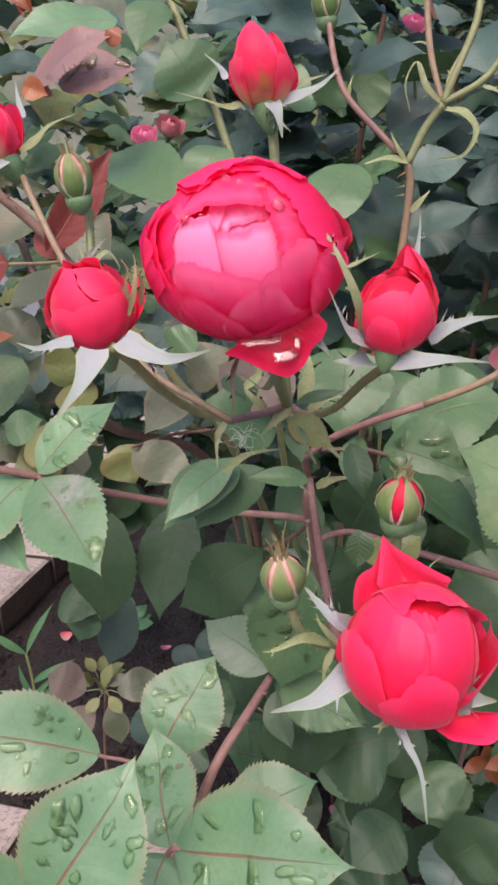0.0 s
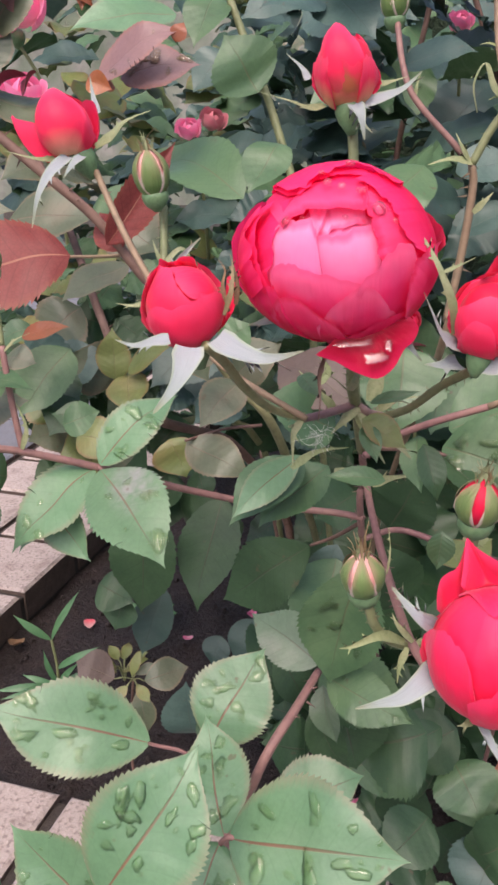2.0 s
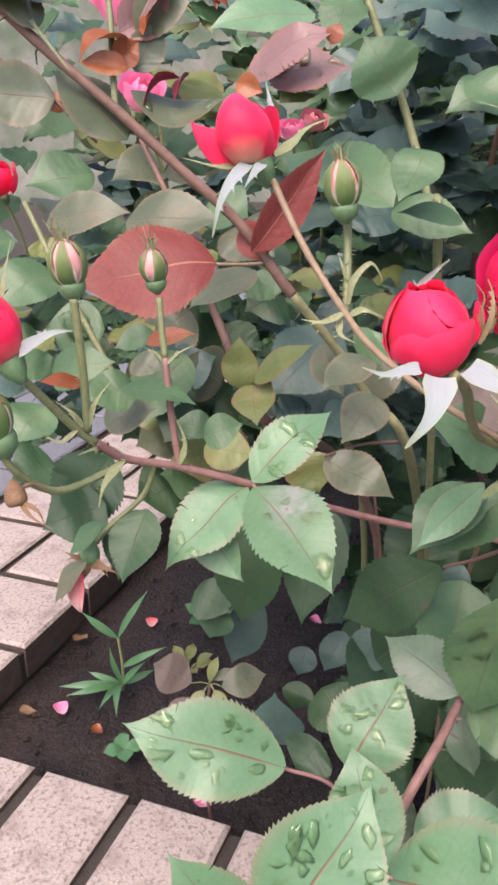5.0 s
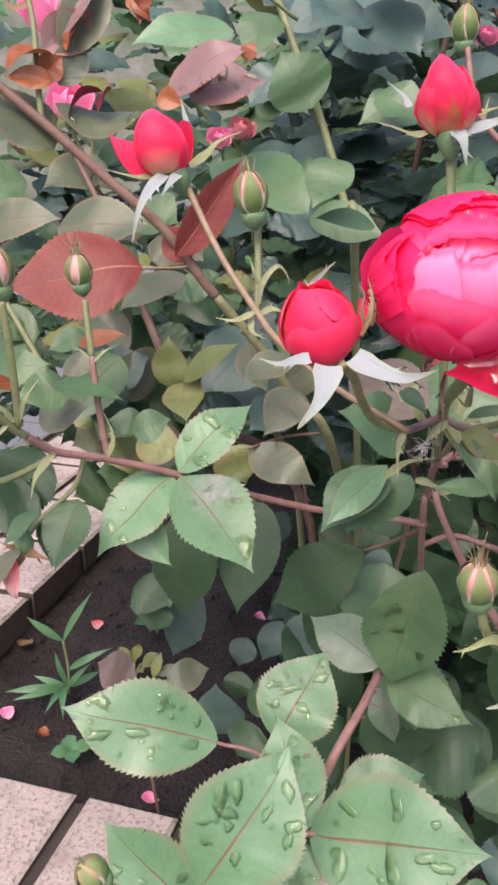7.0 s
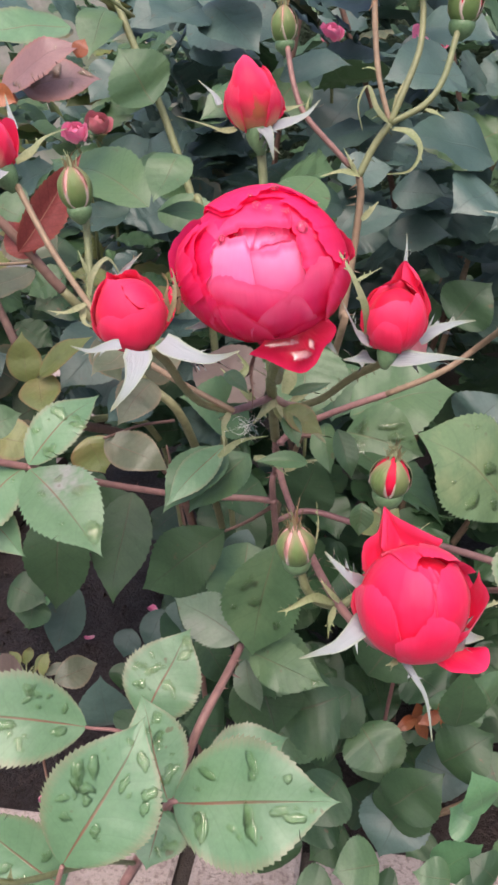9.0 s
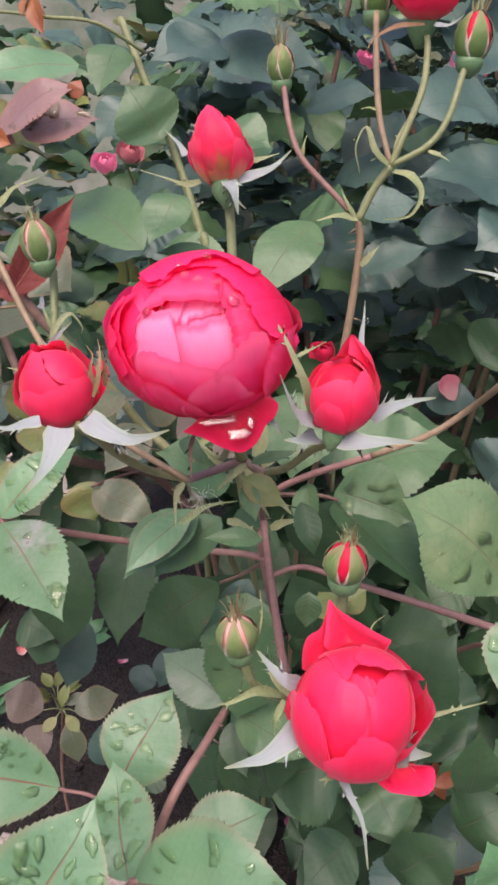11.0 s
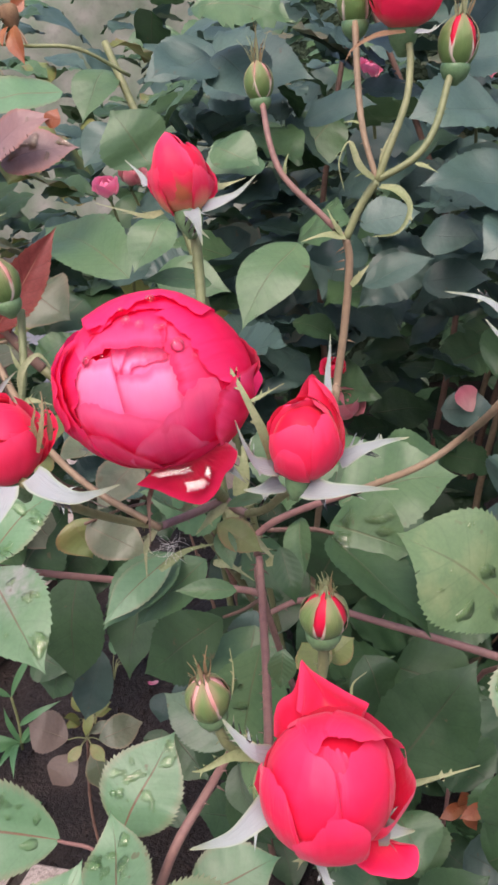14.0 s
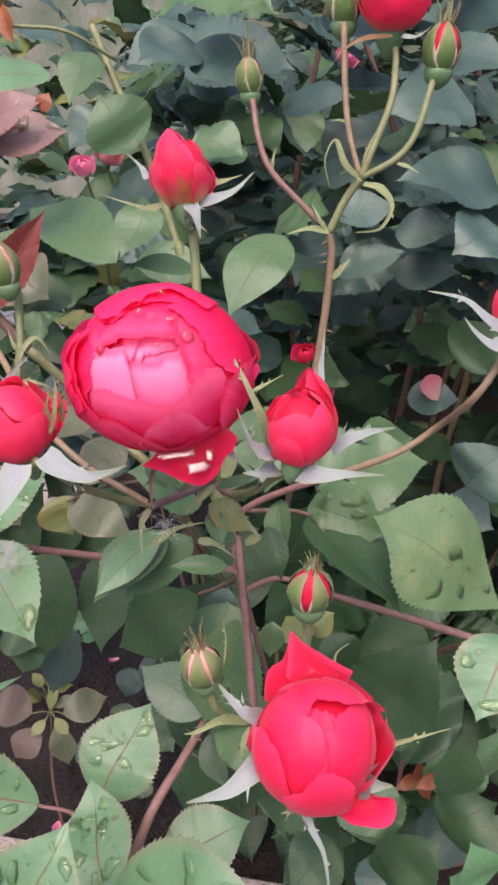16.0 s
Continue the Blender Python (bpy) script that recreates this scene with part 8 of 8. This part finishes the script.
# dark leaves that hang over the open soil
over = thing("rose_bush", (0.02, 0.78, 0), "low dark leaves of the rose bush over bare soil", "rose bush")
stem(over, [(0.02, 0.78, 0), (0.0, 0.7, 0.25), (-0.01, 0.6, 0.45), (-0.03, 0.55, 0.6)], 0.004, 0.0008, STEM_BROWN, 10, 0.004, "cane")
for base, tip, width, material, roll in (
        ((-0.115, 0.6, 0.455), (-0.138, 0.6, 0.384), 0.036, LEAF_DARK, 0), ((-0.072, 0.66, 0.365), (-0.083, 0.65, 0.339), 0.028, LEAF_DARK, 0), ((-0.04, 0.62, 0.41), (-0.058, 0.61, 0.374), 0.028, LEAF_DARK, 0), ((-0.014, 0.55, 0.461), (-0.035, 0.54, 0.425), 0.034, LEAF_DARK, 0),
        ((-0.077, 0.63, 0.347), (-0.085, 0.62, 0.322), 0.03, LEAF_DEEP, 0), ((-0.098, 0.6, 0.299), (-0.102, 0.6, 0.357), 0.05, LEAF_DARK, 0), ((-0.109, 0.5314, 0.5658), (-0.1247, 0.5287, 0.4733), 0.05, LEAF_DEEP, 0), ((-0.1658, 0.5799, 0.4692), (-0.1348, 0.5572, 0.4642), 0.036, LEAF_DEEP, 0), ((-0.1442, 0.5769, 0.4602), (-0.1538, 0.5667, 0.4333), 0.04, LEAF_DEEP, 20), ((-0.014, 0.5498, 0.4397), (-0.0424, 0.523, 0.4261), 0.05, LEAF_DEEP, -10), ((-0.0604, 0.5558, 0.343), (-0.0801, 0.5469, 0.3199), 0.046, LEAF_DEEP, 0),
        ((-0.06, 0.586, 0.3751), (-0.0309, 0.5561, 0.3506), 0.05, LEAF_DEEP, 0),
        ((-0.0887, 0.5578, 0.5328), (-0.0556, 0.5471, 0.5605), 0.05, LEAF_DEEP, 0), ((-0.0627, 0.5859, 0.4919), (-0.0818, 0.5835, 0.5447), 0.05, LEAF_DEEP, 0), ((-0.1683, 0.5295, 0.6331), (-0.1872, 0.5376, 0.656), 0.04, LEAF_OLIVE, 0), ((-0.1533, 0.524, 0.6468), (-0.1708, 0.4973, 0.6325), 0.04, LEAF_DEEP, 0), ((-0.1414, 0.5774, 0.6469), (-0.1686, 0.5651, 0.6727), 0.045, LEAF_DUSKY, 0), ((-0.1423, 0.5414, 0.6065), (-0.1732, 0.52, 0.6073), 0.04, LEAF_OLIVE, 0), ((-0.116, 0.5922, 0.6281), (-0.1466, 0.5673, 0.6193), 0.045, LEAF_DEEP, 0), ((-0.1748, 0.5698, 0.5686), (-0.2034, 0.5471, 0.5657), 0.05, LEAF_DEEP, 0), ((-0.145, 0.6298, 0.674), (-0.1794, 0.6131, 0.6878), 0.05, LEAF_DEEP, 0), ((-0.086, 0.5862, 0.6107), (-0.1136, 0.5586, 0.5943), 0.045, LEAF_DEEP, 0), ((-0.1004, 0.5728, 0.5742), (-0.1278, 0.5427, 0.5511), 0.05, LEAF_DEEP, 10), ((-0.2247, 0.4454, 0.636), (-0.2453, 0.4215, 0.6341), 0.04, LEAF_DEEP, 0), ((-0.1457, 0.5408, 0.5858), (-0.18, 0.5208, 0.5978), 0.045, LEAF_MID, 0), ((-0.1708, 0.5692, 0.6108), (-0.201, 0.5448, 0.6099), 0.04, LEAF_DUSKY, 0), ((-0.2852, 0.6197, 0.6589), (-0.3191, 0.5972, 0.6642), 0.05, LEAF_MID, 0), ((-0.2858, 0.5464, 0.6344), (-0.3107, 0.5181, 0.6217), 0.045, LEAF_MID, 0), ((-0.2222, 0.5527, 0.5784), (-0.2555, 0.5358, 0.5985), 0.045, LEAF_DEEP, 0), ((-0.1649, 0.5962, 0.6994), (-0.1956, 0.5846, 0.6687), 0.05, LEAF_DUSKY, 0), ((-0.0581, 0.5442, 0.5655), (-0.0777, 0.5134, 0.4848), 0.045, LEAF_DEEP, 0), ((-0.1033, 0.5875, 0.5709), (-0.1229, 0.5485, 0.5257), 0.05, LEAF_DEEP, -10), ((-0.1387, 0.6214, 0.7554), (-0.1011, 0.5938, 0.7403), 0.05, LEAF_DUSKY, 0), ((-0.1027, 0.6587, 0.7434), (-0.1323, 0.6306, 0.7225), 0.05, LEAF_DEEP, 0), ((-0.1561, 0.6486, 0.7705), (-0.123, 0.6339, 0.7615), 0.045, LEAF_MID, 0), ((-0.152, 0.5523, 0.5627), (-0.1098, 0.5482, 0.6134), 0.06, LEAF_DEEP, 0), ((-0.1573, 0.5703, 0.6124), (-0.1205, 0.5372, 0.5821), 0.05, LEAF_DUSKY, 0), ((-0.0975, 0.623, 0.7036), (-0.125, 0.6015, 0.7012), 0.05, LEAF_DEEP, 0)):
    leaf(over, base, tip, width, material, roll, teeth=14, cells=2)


# low leaves that lean over the brick edging
edge_bush = thing("rose_bush", (0.25, 0.72, 0), "low rose bush with dark and fresh green leaves beside bricks", "rose bush")
for k in range(4):
    rnd = random.Random(90 + k)
    stem(edge_bush, [(0.25, 0.72, 0), (0.22 + 0.04 * k, 0.64, 0.12), (0.16 + 0.05 * k, 0.55, 0.24)], 0.003, 0.0016, rnd.choice((STEM_GREEN, STEM_TAN)), 10, 0.003, "cane")
for base, tip, width, material, roll in (
        ((0.1472, 0.4654, 0.3176), (0.1232, 0.4408, 0.2741), 0.058, LEAF_DARK, 0), ((0.1652, 0.4883, 0.3268), (0.2092, 0.4588, 0.3204), 0.05, LEAF_DARK, 6), ((0.1205, 0.432, 0.2783), (0.0806, 0.4267, 0.2798), 0.046, LEAF_MID, 0), ((0.198, 0.4321, 0.3036), (0.178, 0.4412, 0.3207), 0.036, LEAF_FRESH, 0),
        ((0.1702, 0.4382, 0.2544), (0.2045, 0.4269, 0.2922), 0.04, LEAF_FRESH, 8), ((0.1036, 0.4754, 0.2737), (0.067, 0.4547, 0.2641), 0.046, LEAF_DEEP, 0), ((0.1319, 0.4916, 0.2689), (0.1065, 0.4941, 0.2952), 0.044, LEAF_DEEP, 0), ((0.18, 0.4802, 0.2546), (0.1563, 0.4668, 0.2402), 0.04, LEAF_MID, 10),
        ((0.1703, 0.4059, 0.2825), (0.1403, 0.412, 0.289), 0.03, LEAF_MID, 0), ((0.2049, 0.4014, 0.2822), (0.1842, 0.4104, 0.2987), 0.034, LEAF_DEEP, 0), ((0.086, 0.517, 0.32), (0.1041, 0.5159, 0.3789), 0.05, LEAF_DEEP, 0), ((0.1184, 0.4975, 0.3917), (0.0691, 0.4856, 0.3731), 0.05, LEAF_DEEP, 10),
        ((0.1624, 0.517, 0.4007), (0.1872, 0.487, 0.3867), 0.05, LEAF_DEEP, 0), ((0.1924, 0.4897, 0.3953), (0.1864, 0.4657, 0.359), 0.05, LEAF_MID, 0), ((0.2239, 0.4807, 0.3819), (0.2075, 0.4827, 0.4101), 0.05, LEAF_MID, 0), ((0.2249, 0.4832, 0.3329), (0.2282, 0.4483, 0.2994), 0.05, LEAF_DEEP, 0),
        ((0.0597, 0.476, 0.2051), (0.0985, 0.4693, 0.2001), 0.05, LEAF_MID, 0), ((0.1366, 0.4333, 0.2308), (0.1097, 0.4417, 0.2442), 0.045, LEAF_DEEP, 0), ((0.2115, 0.4074, 0.2437), (0.1673, 0.4163, 0.2526), 0.045, LEAF_MID, 0), ((0.2457, 0.4394, 0.2818), (0.2298, 0.428, 0.2472), 0.045, LEAF_MID, 0), ((0.0535, 0.4989, 0.2066), (0.0404, 0.5134, 0.2399), 0.05, LEAF_DEEP, 0)):
    leaf(edge_bush, base, tip, width, material, roll, teeth=14, cells=2, fold=0.1)


FAR_BLOOMS = (
        ((-0.2138, 0.6785, 0.9161), 0.026, PETAL_MAGENTA, "magenta rose bloom among the far leaves", (0.2, -0.6, 0.8), 3), ((-0.2005, 0.6337, 0.8497), 0.016, PETAL_MAGENTA, "small magenta rose bloom behind bronze leaves", (0.3, -0.6, 0.8), 5),
        ((-0.3643, 0.7559, 0.7854), 0.02, PETAL_CORAL, "coral rose bloom on a far stem", (0, -0.6, 0.8), 7), ((-0.0985, 0.8262, 0.8262), 0.012, PETAL_MAGENTA, "pink rose behind the brown cane", (0, -0.6, 0.8), 9),
        ((-0.078, 0.8766, 0.835), 0.013, PETAL_SALMON, "pale salmon rose seen between far leaves", (0.4, -0.6, 0.8), 11),
        ((0.1149, 0.7355, 0.6185), 0.018, PETAL_SALMON, "salmon rose low inside the dark bush", (0.2, -0.6, 0.8), 15), ((0.1036, 0.7177, 0.6589), 0.011, PETAL_CORAL, "red rose half hidden in the dark bush", (-0.2, -0.6, 0.8), 17),
        ((0.1696, 0.8941, 0.9217), 0.012, PETAL_MAGENTA, "small pink rose high in the bush", (0.1, -0.6, 0.8), 19), ((0.2756, 0.8847, 0.9156), 0.02, PETAL_MAGENTA, "pink rose at the top of the bush", (0.1, -0.6, 0.8), 21))


def clear_of_blooms(p):
    """Leaves keep away from the roses further back, and from the air over them."""
    for bloom_at, r, *_ in FAR_BLOOMS:
        q = Vector(bloom_at)
        if math.hypot(p.x - q.x, p.y - q.y + 0.3 * (p.z - q.z)) < r + 0.05 and -0.02 < p.z - q.z < 0.6:
            return False
    return True


def random_leaf_meshes(count, seed, teeth, cells):
    made = []
    for k in range(count):
        rnd = random.Random(seed + k)
        bm, _, _ = blade((0, 0, 0), (0, 1, 0), rnd.uniform(0.6, 0.78), 0, rnd.uniform(0.04, 0.2), rnd.uniform(0.0, 0.22), teeth, cells, seed + k * 2.7, rnd.uniform(0.42, 0.5), 1.0, (0, 0, 1), rnd.uniform(-0.25, 0.25))
        made.append(bm)
    return made


def leaf_matrix(at, way, normal, size):
    way = way.normalized()
    normal = (normal - way * normal.dot(way)).normalized()
    return Matrix.Translation(at) @ Matrix((way.cross(normal), way, normal)).transposed().to_4x4() @ Matrix.Scale(size, 4)


def sized(bm):
    bmesh.ops.scale(bm, vec=(0.06, 0.06, 0.06), verts=bm.verts)
    return bm


NEAR_MESHES = [(mesh_of("leaf", sized(bm), LEAF_DARK), k) for k, bm in enumerate(random_leaf_meshes(10, 200, 16, 2))]
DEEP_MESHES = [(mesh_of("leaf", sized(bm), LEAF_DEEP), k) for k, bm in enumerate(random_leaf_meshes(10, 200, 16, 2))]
MID_MESHES = [(mesh_of("leaf", sized(bm), LEAF_MID), k) for k, bm in enumerate(random_leaf_meshes(5, 300, 12, 2))]
OLIVE_MESHES = [(mesh_of("leaf", sized(bm), LEAF_OLIVE), k) for k, bm in enumerate(random_leaf_meshes(4, 360, 12, 2))]


def random_pose(rnd, at, size):
    a = rnd.uniform(0, 2 * math.pi)
    way = Vector((math.cos(a), math.sin(a) * 0.8, rnd.uniform(-0.75, 0.25)))
    normal = Vector((rnd.gauss(0, 0.26), -0.5 + rnd.gauss(0, 0.22), 0.85))
    return leaf_matrix(at, way, normal, size)


def scatter(parent, count, box, pool, seed, size, keep):
    """Leaves of a bush, each an object of its own on a shared mesh."""
    rnd = random.Random(seed)
    home = WORLD_AT[parent.name]
    (x0, x1), (y0, y1), (z0, z1) = box
    made = 0
    while made < count:
        at = Vector((rnd.uniform(x0, x1), rnd.uniform(y0, y1), rnd.uniform(z0, z1)))
        if not keep(at) or not clear_of_blooms(at):
            continue
        # Below 0.58 m the bush's shade is put into the leaf colour.
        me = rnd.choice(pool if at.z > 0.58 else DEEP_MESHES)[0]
        ob = new("leaf", me)
        ob.parent = parent
        ob.matrix_basis = Matrix.Translation(-home) @ random_pose(rnd, at, size / 0.06 * rnd.uniform(0.75, 1.2))
        made += 1


def lane_free(p):
    """Leave the view over the open soil, beside the path and into the thin heart of the bush free."""
    edge = p.dot(BED_U)
    if 0.08 < p.x < 0.34 and 0.5 < p.z + 0.35 * (p.y - 0.7) < 0.73 and p.y < 1.15 and noise.noise(p * 9.0) < 0.28:
        return False
    return not (p.x < 0.0 and p.z < 0.6) and edge > EDGE_U + 0.1


scatter(bush, 230, ((-0.02, 0.62), (0.6, 0.9), (0.1, 0.98)), NEAR_MESHES * 4 + MID_MESHES * 2, 1, 0.08, lane_free)


scatter(beyond, 150, ((-0.42, -0.02), (0.52, 0.8), (0.56, 0.74)), MID_MESHES * 2 + DEEP_MESHES * 2 + OLIVE_MESHES + NEAR_MESHES, 9, 0.042, lambda p: p.dot(BED_U) > EDGE_U + 0.12 and p.z > 0.81 - 0.34 * p.y)


scatter(beyond, 80, ((-0.32, 0.02), (0.66, 0.86), (0.5, 0.66)), NEAR_MESHES + DEEP_MESHES + MID_MESHES, 15, 0.055, lambda p: p.dot(BED_U) > EDGE_U + 0.08 and p.z > 0.8 - 0.36 * p.y)


def joined_leaves(name, label, count, box, materials, seed, size, keep):
    """The deeper foliage as one mesh."""
    rnd = random.Random(seed)
    verts, faces, uvs, slots = [], [], [], []
    protos = []
    for bm in random_leaf_meshes(6, seed, 7, 2):
        bm.verts.index_update()
        uvl = bm.loops.layers.uv[0]
        protos.append(([v.co.copy() for v in bm.verts], [[v.index for v in f.verts] for f in bm.faces], [tuple(l[uvl].uv) for f in bm.faces for l in f.loops]))
        bm.free()
    (x0, x1), (y0, y1), (z0, z1) = box
    made = 0
    while made < count:
        at = Vector((rnd.uniform(x0, x1), rnd.uniform(y0, y1), rnd.uniform(z0, z1)))
        if not keep(at) or not clear_of_blooms(at):
            continue
        m = random_pose(rnd, at, size * rnd.uniform(0.75, 1.25))
        co, fs, uv = rnd.choice(protos)
        base = len(verts)
        verts.extend(m @ c for c in co)
        faces.extend([base + i for i in f] for f in fs)
        uvs.extend(uv)
        # Low leaves take the darker last slot, its colour holding the shade there.
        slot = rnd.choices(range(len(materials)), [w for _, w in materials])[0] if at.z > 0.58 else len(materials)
        slots.extend([slot] * len(fs))
        made += 1
    me = bpy.data.meshes.new(name)
    me.from_pydata(verts, [], faces)
    layer = me.uv_layers.new(name="UVMap")
    layer.data.foreach_set("uv", [c for q in uvs for c in q])
    for m, _ in materials:
        me.materials.append(m)
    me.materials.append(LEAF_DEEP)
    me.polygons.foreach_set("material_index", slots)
    me.polygons.foreach_set("use_smooth", [True] * len(faces))
    me.update()
    ob = new(name, me)
    return tagged(ob, label, "foliage", kind="stuff")


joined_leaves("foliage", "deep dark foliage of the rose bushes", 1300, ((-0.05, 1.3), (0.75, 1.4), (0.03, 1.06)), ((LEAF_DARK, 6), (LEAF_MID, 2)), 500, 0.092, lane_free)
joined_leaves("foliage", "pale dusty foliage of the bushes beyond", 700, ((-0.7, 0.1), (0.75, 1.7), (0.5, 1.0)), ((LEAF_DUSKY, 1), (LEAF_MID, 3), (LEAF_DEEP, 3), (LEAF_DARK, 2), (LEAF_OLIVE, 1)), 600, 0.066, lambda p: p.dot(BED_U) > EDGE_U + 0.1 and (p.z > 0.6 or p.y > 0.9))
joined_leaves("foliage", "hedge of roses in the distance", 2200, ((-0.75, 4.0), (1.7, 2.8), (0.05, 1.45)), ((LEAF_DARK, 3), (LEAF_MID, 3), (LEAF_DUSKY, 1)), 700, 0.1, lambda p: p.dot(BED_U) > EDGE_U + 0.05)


def far_hedge():
    bm = bmesh.new()
    grid = []
    for i in range(60):
        x = 0.1 + 8 * i / 59
        grid.append([bm.verts.new((x, 3.0 + 0.3 * noise.noise((x * 1.3, k * 0.4, 1)) - 0.1 * k * 0.2, 0.19 * k)) for k in range(11)])
    for a, b in zip(grid, grid[1:]):
        for k in range(10):
            bm.faces.new((a[k], b[k], b[k + 1], a[k + 1]))
    return part("backdrop", bm, plain_material("hedge", (0.02, 0.04, 0.02), (0.045, 0.075, 0.035), 9.0, 0.8, 1.0, 0.05))


tagged(far_hedge(), "dark hedge closing the garden behind the roses", "hedge", kind="structure")


def far_garden():
    """A pale line of distant planting beyond the path."""
    bm = bmesh.new()
    grid = []
    for i in range(50):
        x = -16 + 18 * i / 49
        grid.append([bm.verts.new((x, 11.0 + 0.15 * noise.noise((x * 0.9, k * 0.5, 4)), 0.35 * k * (1 + 0.2 * noise.noise((x, 2, 0))))) for k in range(12)])
    for a, b in zip(grid, grid[1:]):
        for k in range(11):
            bm.faces.new((a[k], b[k], b[k + 1], a[k + 1]))
    return part("backdrop", bm, plain_material("far_planting", (0.1, 0.14, 0.09), (0.34, 0.3, 0.29), 3.2, 0.9, 0.2, 0.02, fine=4.0))


tagged(far_garden(), "pale blurred planting at the far end of the path", "planting", kind="structure")


# ---- roses further back ----
def far_bloom(at, r, material, label, axis=(0.1, -0.5, 0.85), seed=0):
    at = Vector(at)
    home = beyond if at.x < 0.05 else bush
    ax = Vector(axis).normalized()
    stem(home, [at + Vector((0.01, 0.05, -0.13)), at + Vector((0.008, 0.03, -0.06)), at - ax * r * 1.2], 0.002, 0.0015, STEM_GREEN, name="flower_stalk", sides=6)
    head = hip(home, at - ax * r * 1.1, ax, r * 0.24, "bloom", label)
    rows = []
    for k in range(8):
        rows.append((r * (0.5 + 0.07 * k), 137 * k, 130 - 5 * k, 150, 5 + 9 * k, 0.05 + 0.03 * k, 22, {"wave": 0.06, "nu": 8, "nv": 9}))
    petals(head, at, ax, rows, material, seed=seed * 1.7)


for at, r, material, label, axis, seed in FAR_BLOOMS:
    far_bloom(at, r, material, label, axis, seed)


def caught_petal(at, size, material, label, turn, tilt):
    """A dropped petal lying on a leaf of the bush."""
    ob = fallen_petal((0, 0, 0.3), size, material, label, turn, 0.6)
    ob.matrix_basis = Matrix.Translation(at) @ Euler((radians(tilt), 0.2, 0)).to_matrix().to_4x4()
    leaf(bush, Vector(at) + Vector((-0.02, 0.012, -0.012)), Vector(at) + Vector((0.03, 0.0, -0.014)), 0.04, LEAF_DARK, teeth=12, cells=2)
    return ob


caught_petal((0.2252, 0.7233, 0.6193), 0.026, PETAL_SALMON, "salmon pink fallen petal caught on a dark leaf", 35, 70)
caught_petal((0.2488, 0.84, 0.9121), 0.024, PETAL_MAGENTA, "pale pink petal caught high in the bush", 70, 70)
caught_petal((0.0267, 0.6932, 0.8979), 0.02, PETAL_MAGENTA, "pink petal caught among dark leaves", 20, 70)
for at in ((0.173, 0.4613, 0.3967), (0.1674, 0.4988, 0.3617)):
    for k in range(4):
        leaf(bush, at, Vector(at) + Vector((0.022 * math.cos(k * 1.7), -0.006, 0.022 * math.sin(k * 1.7))), 0.011, LEAF_RUST, teeth=8, cells=2, name="withered_leaf")
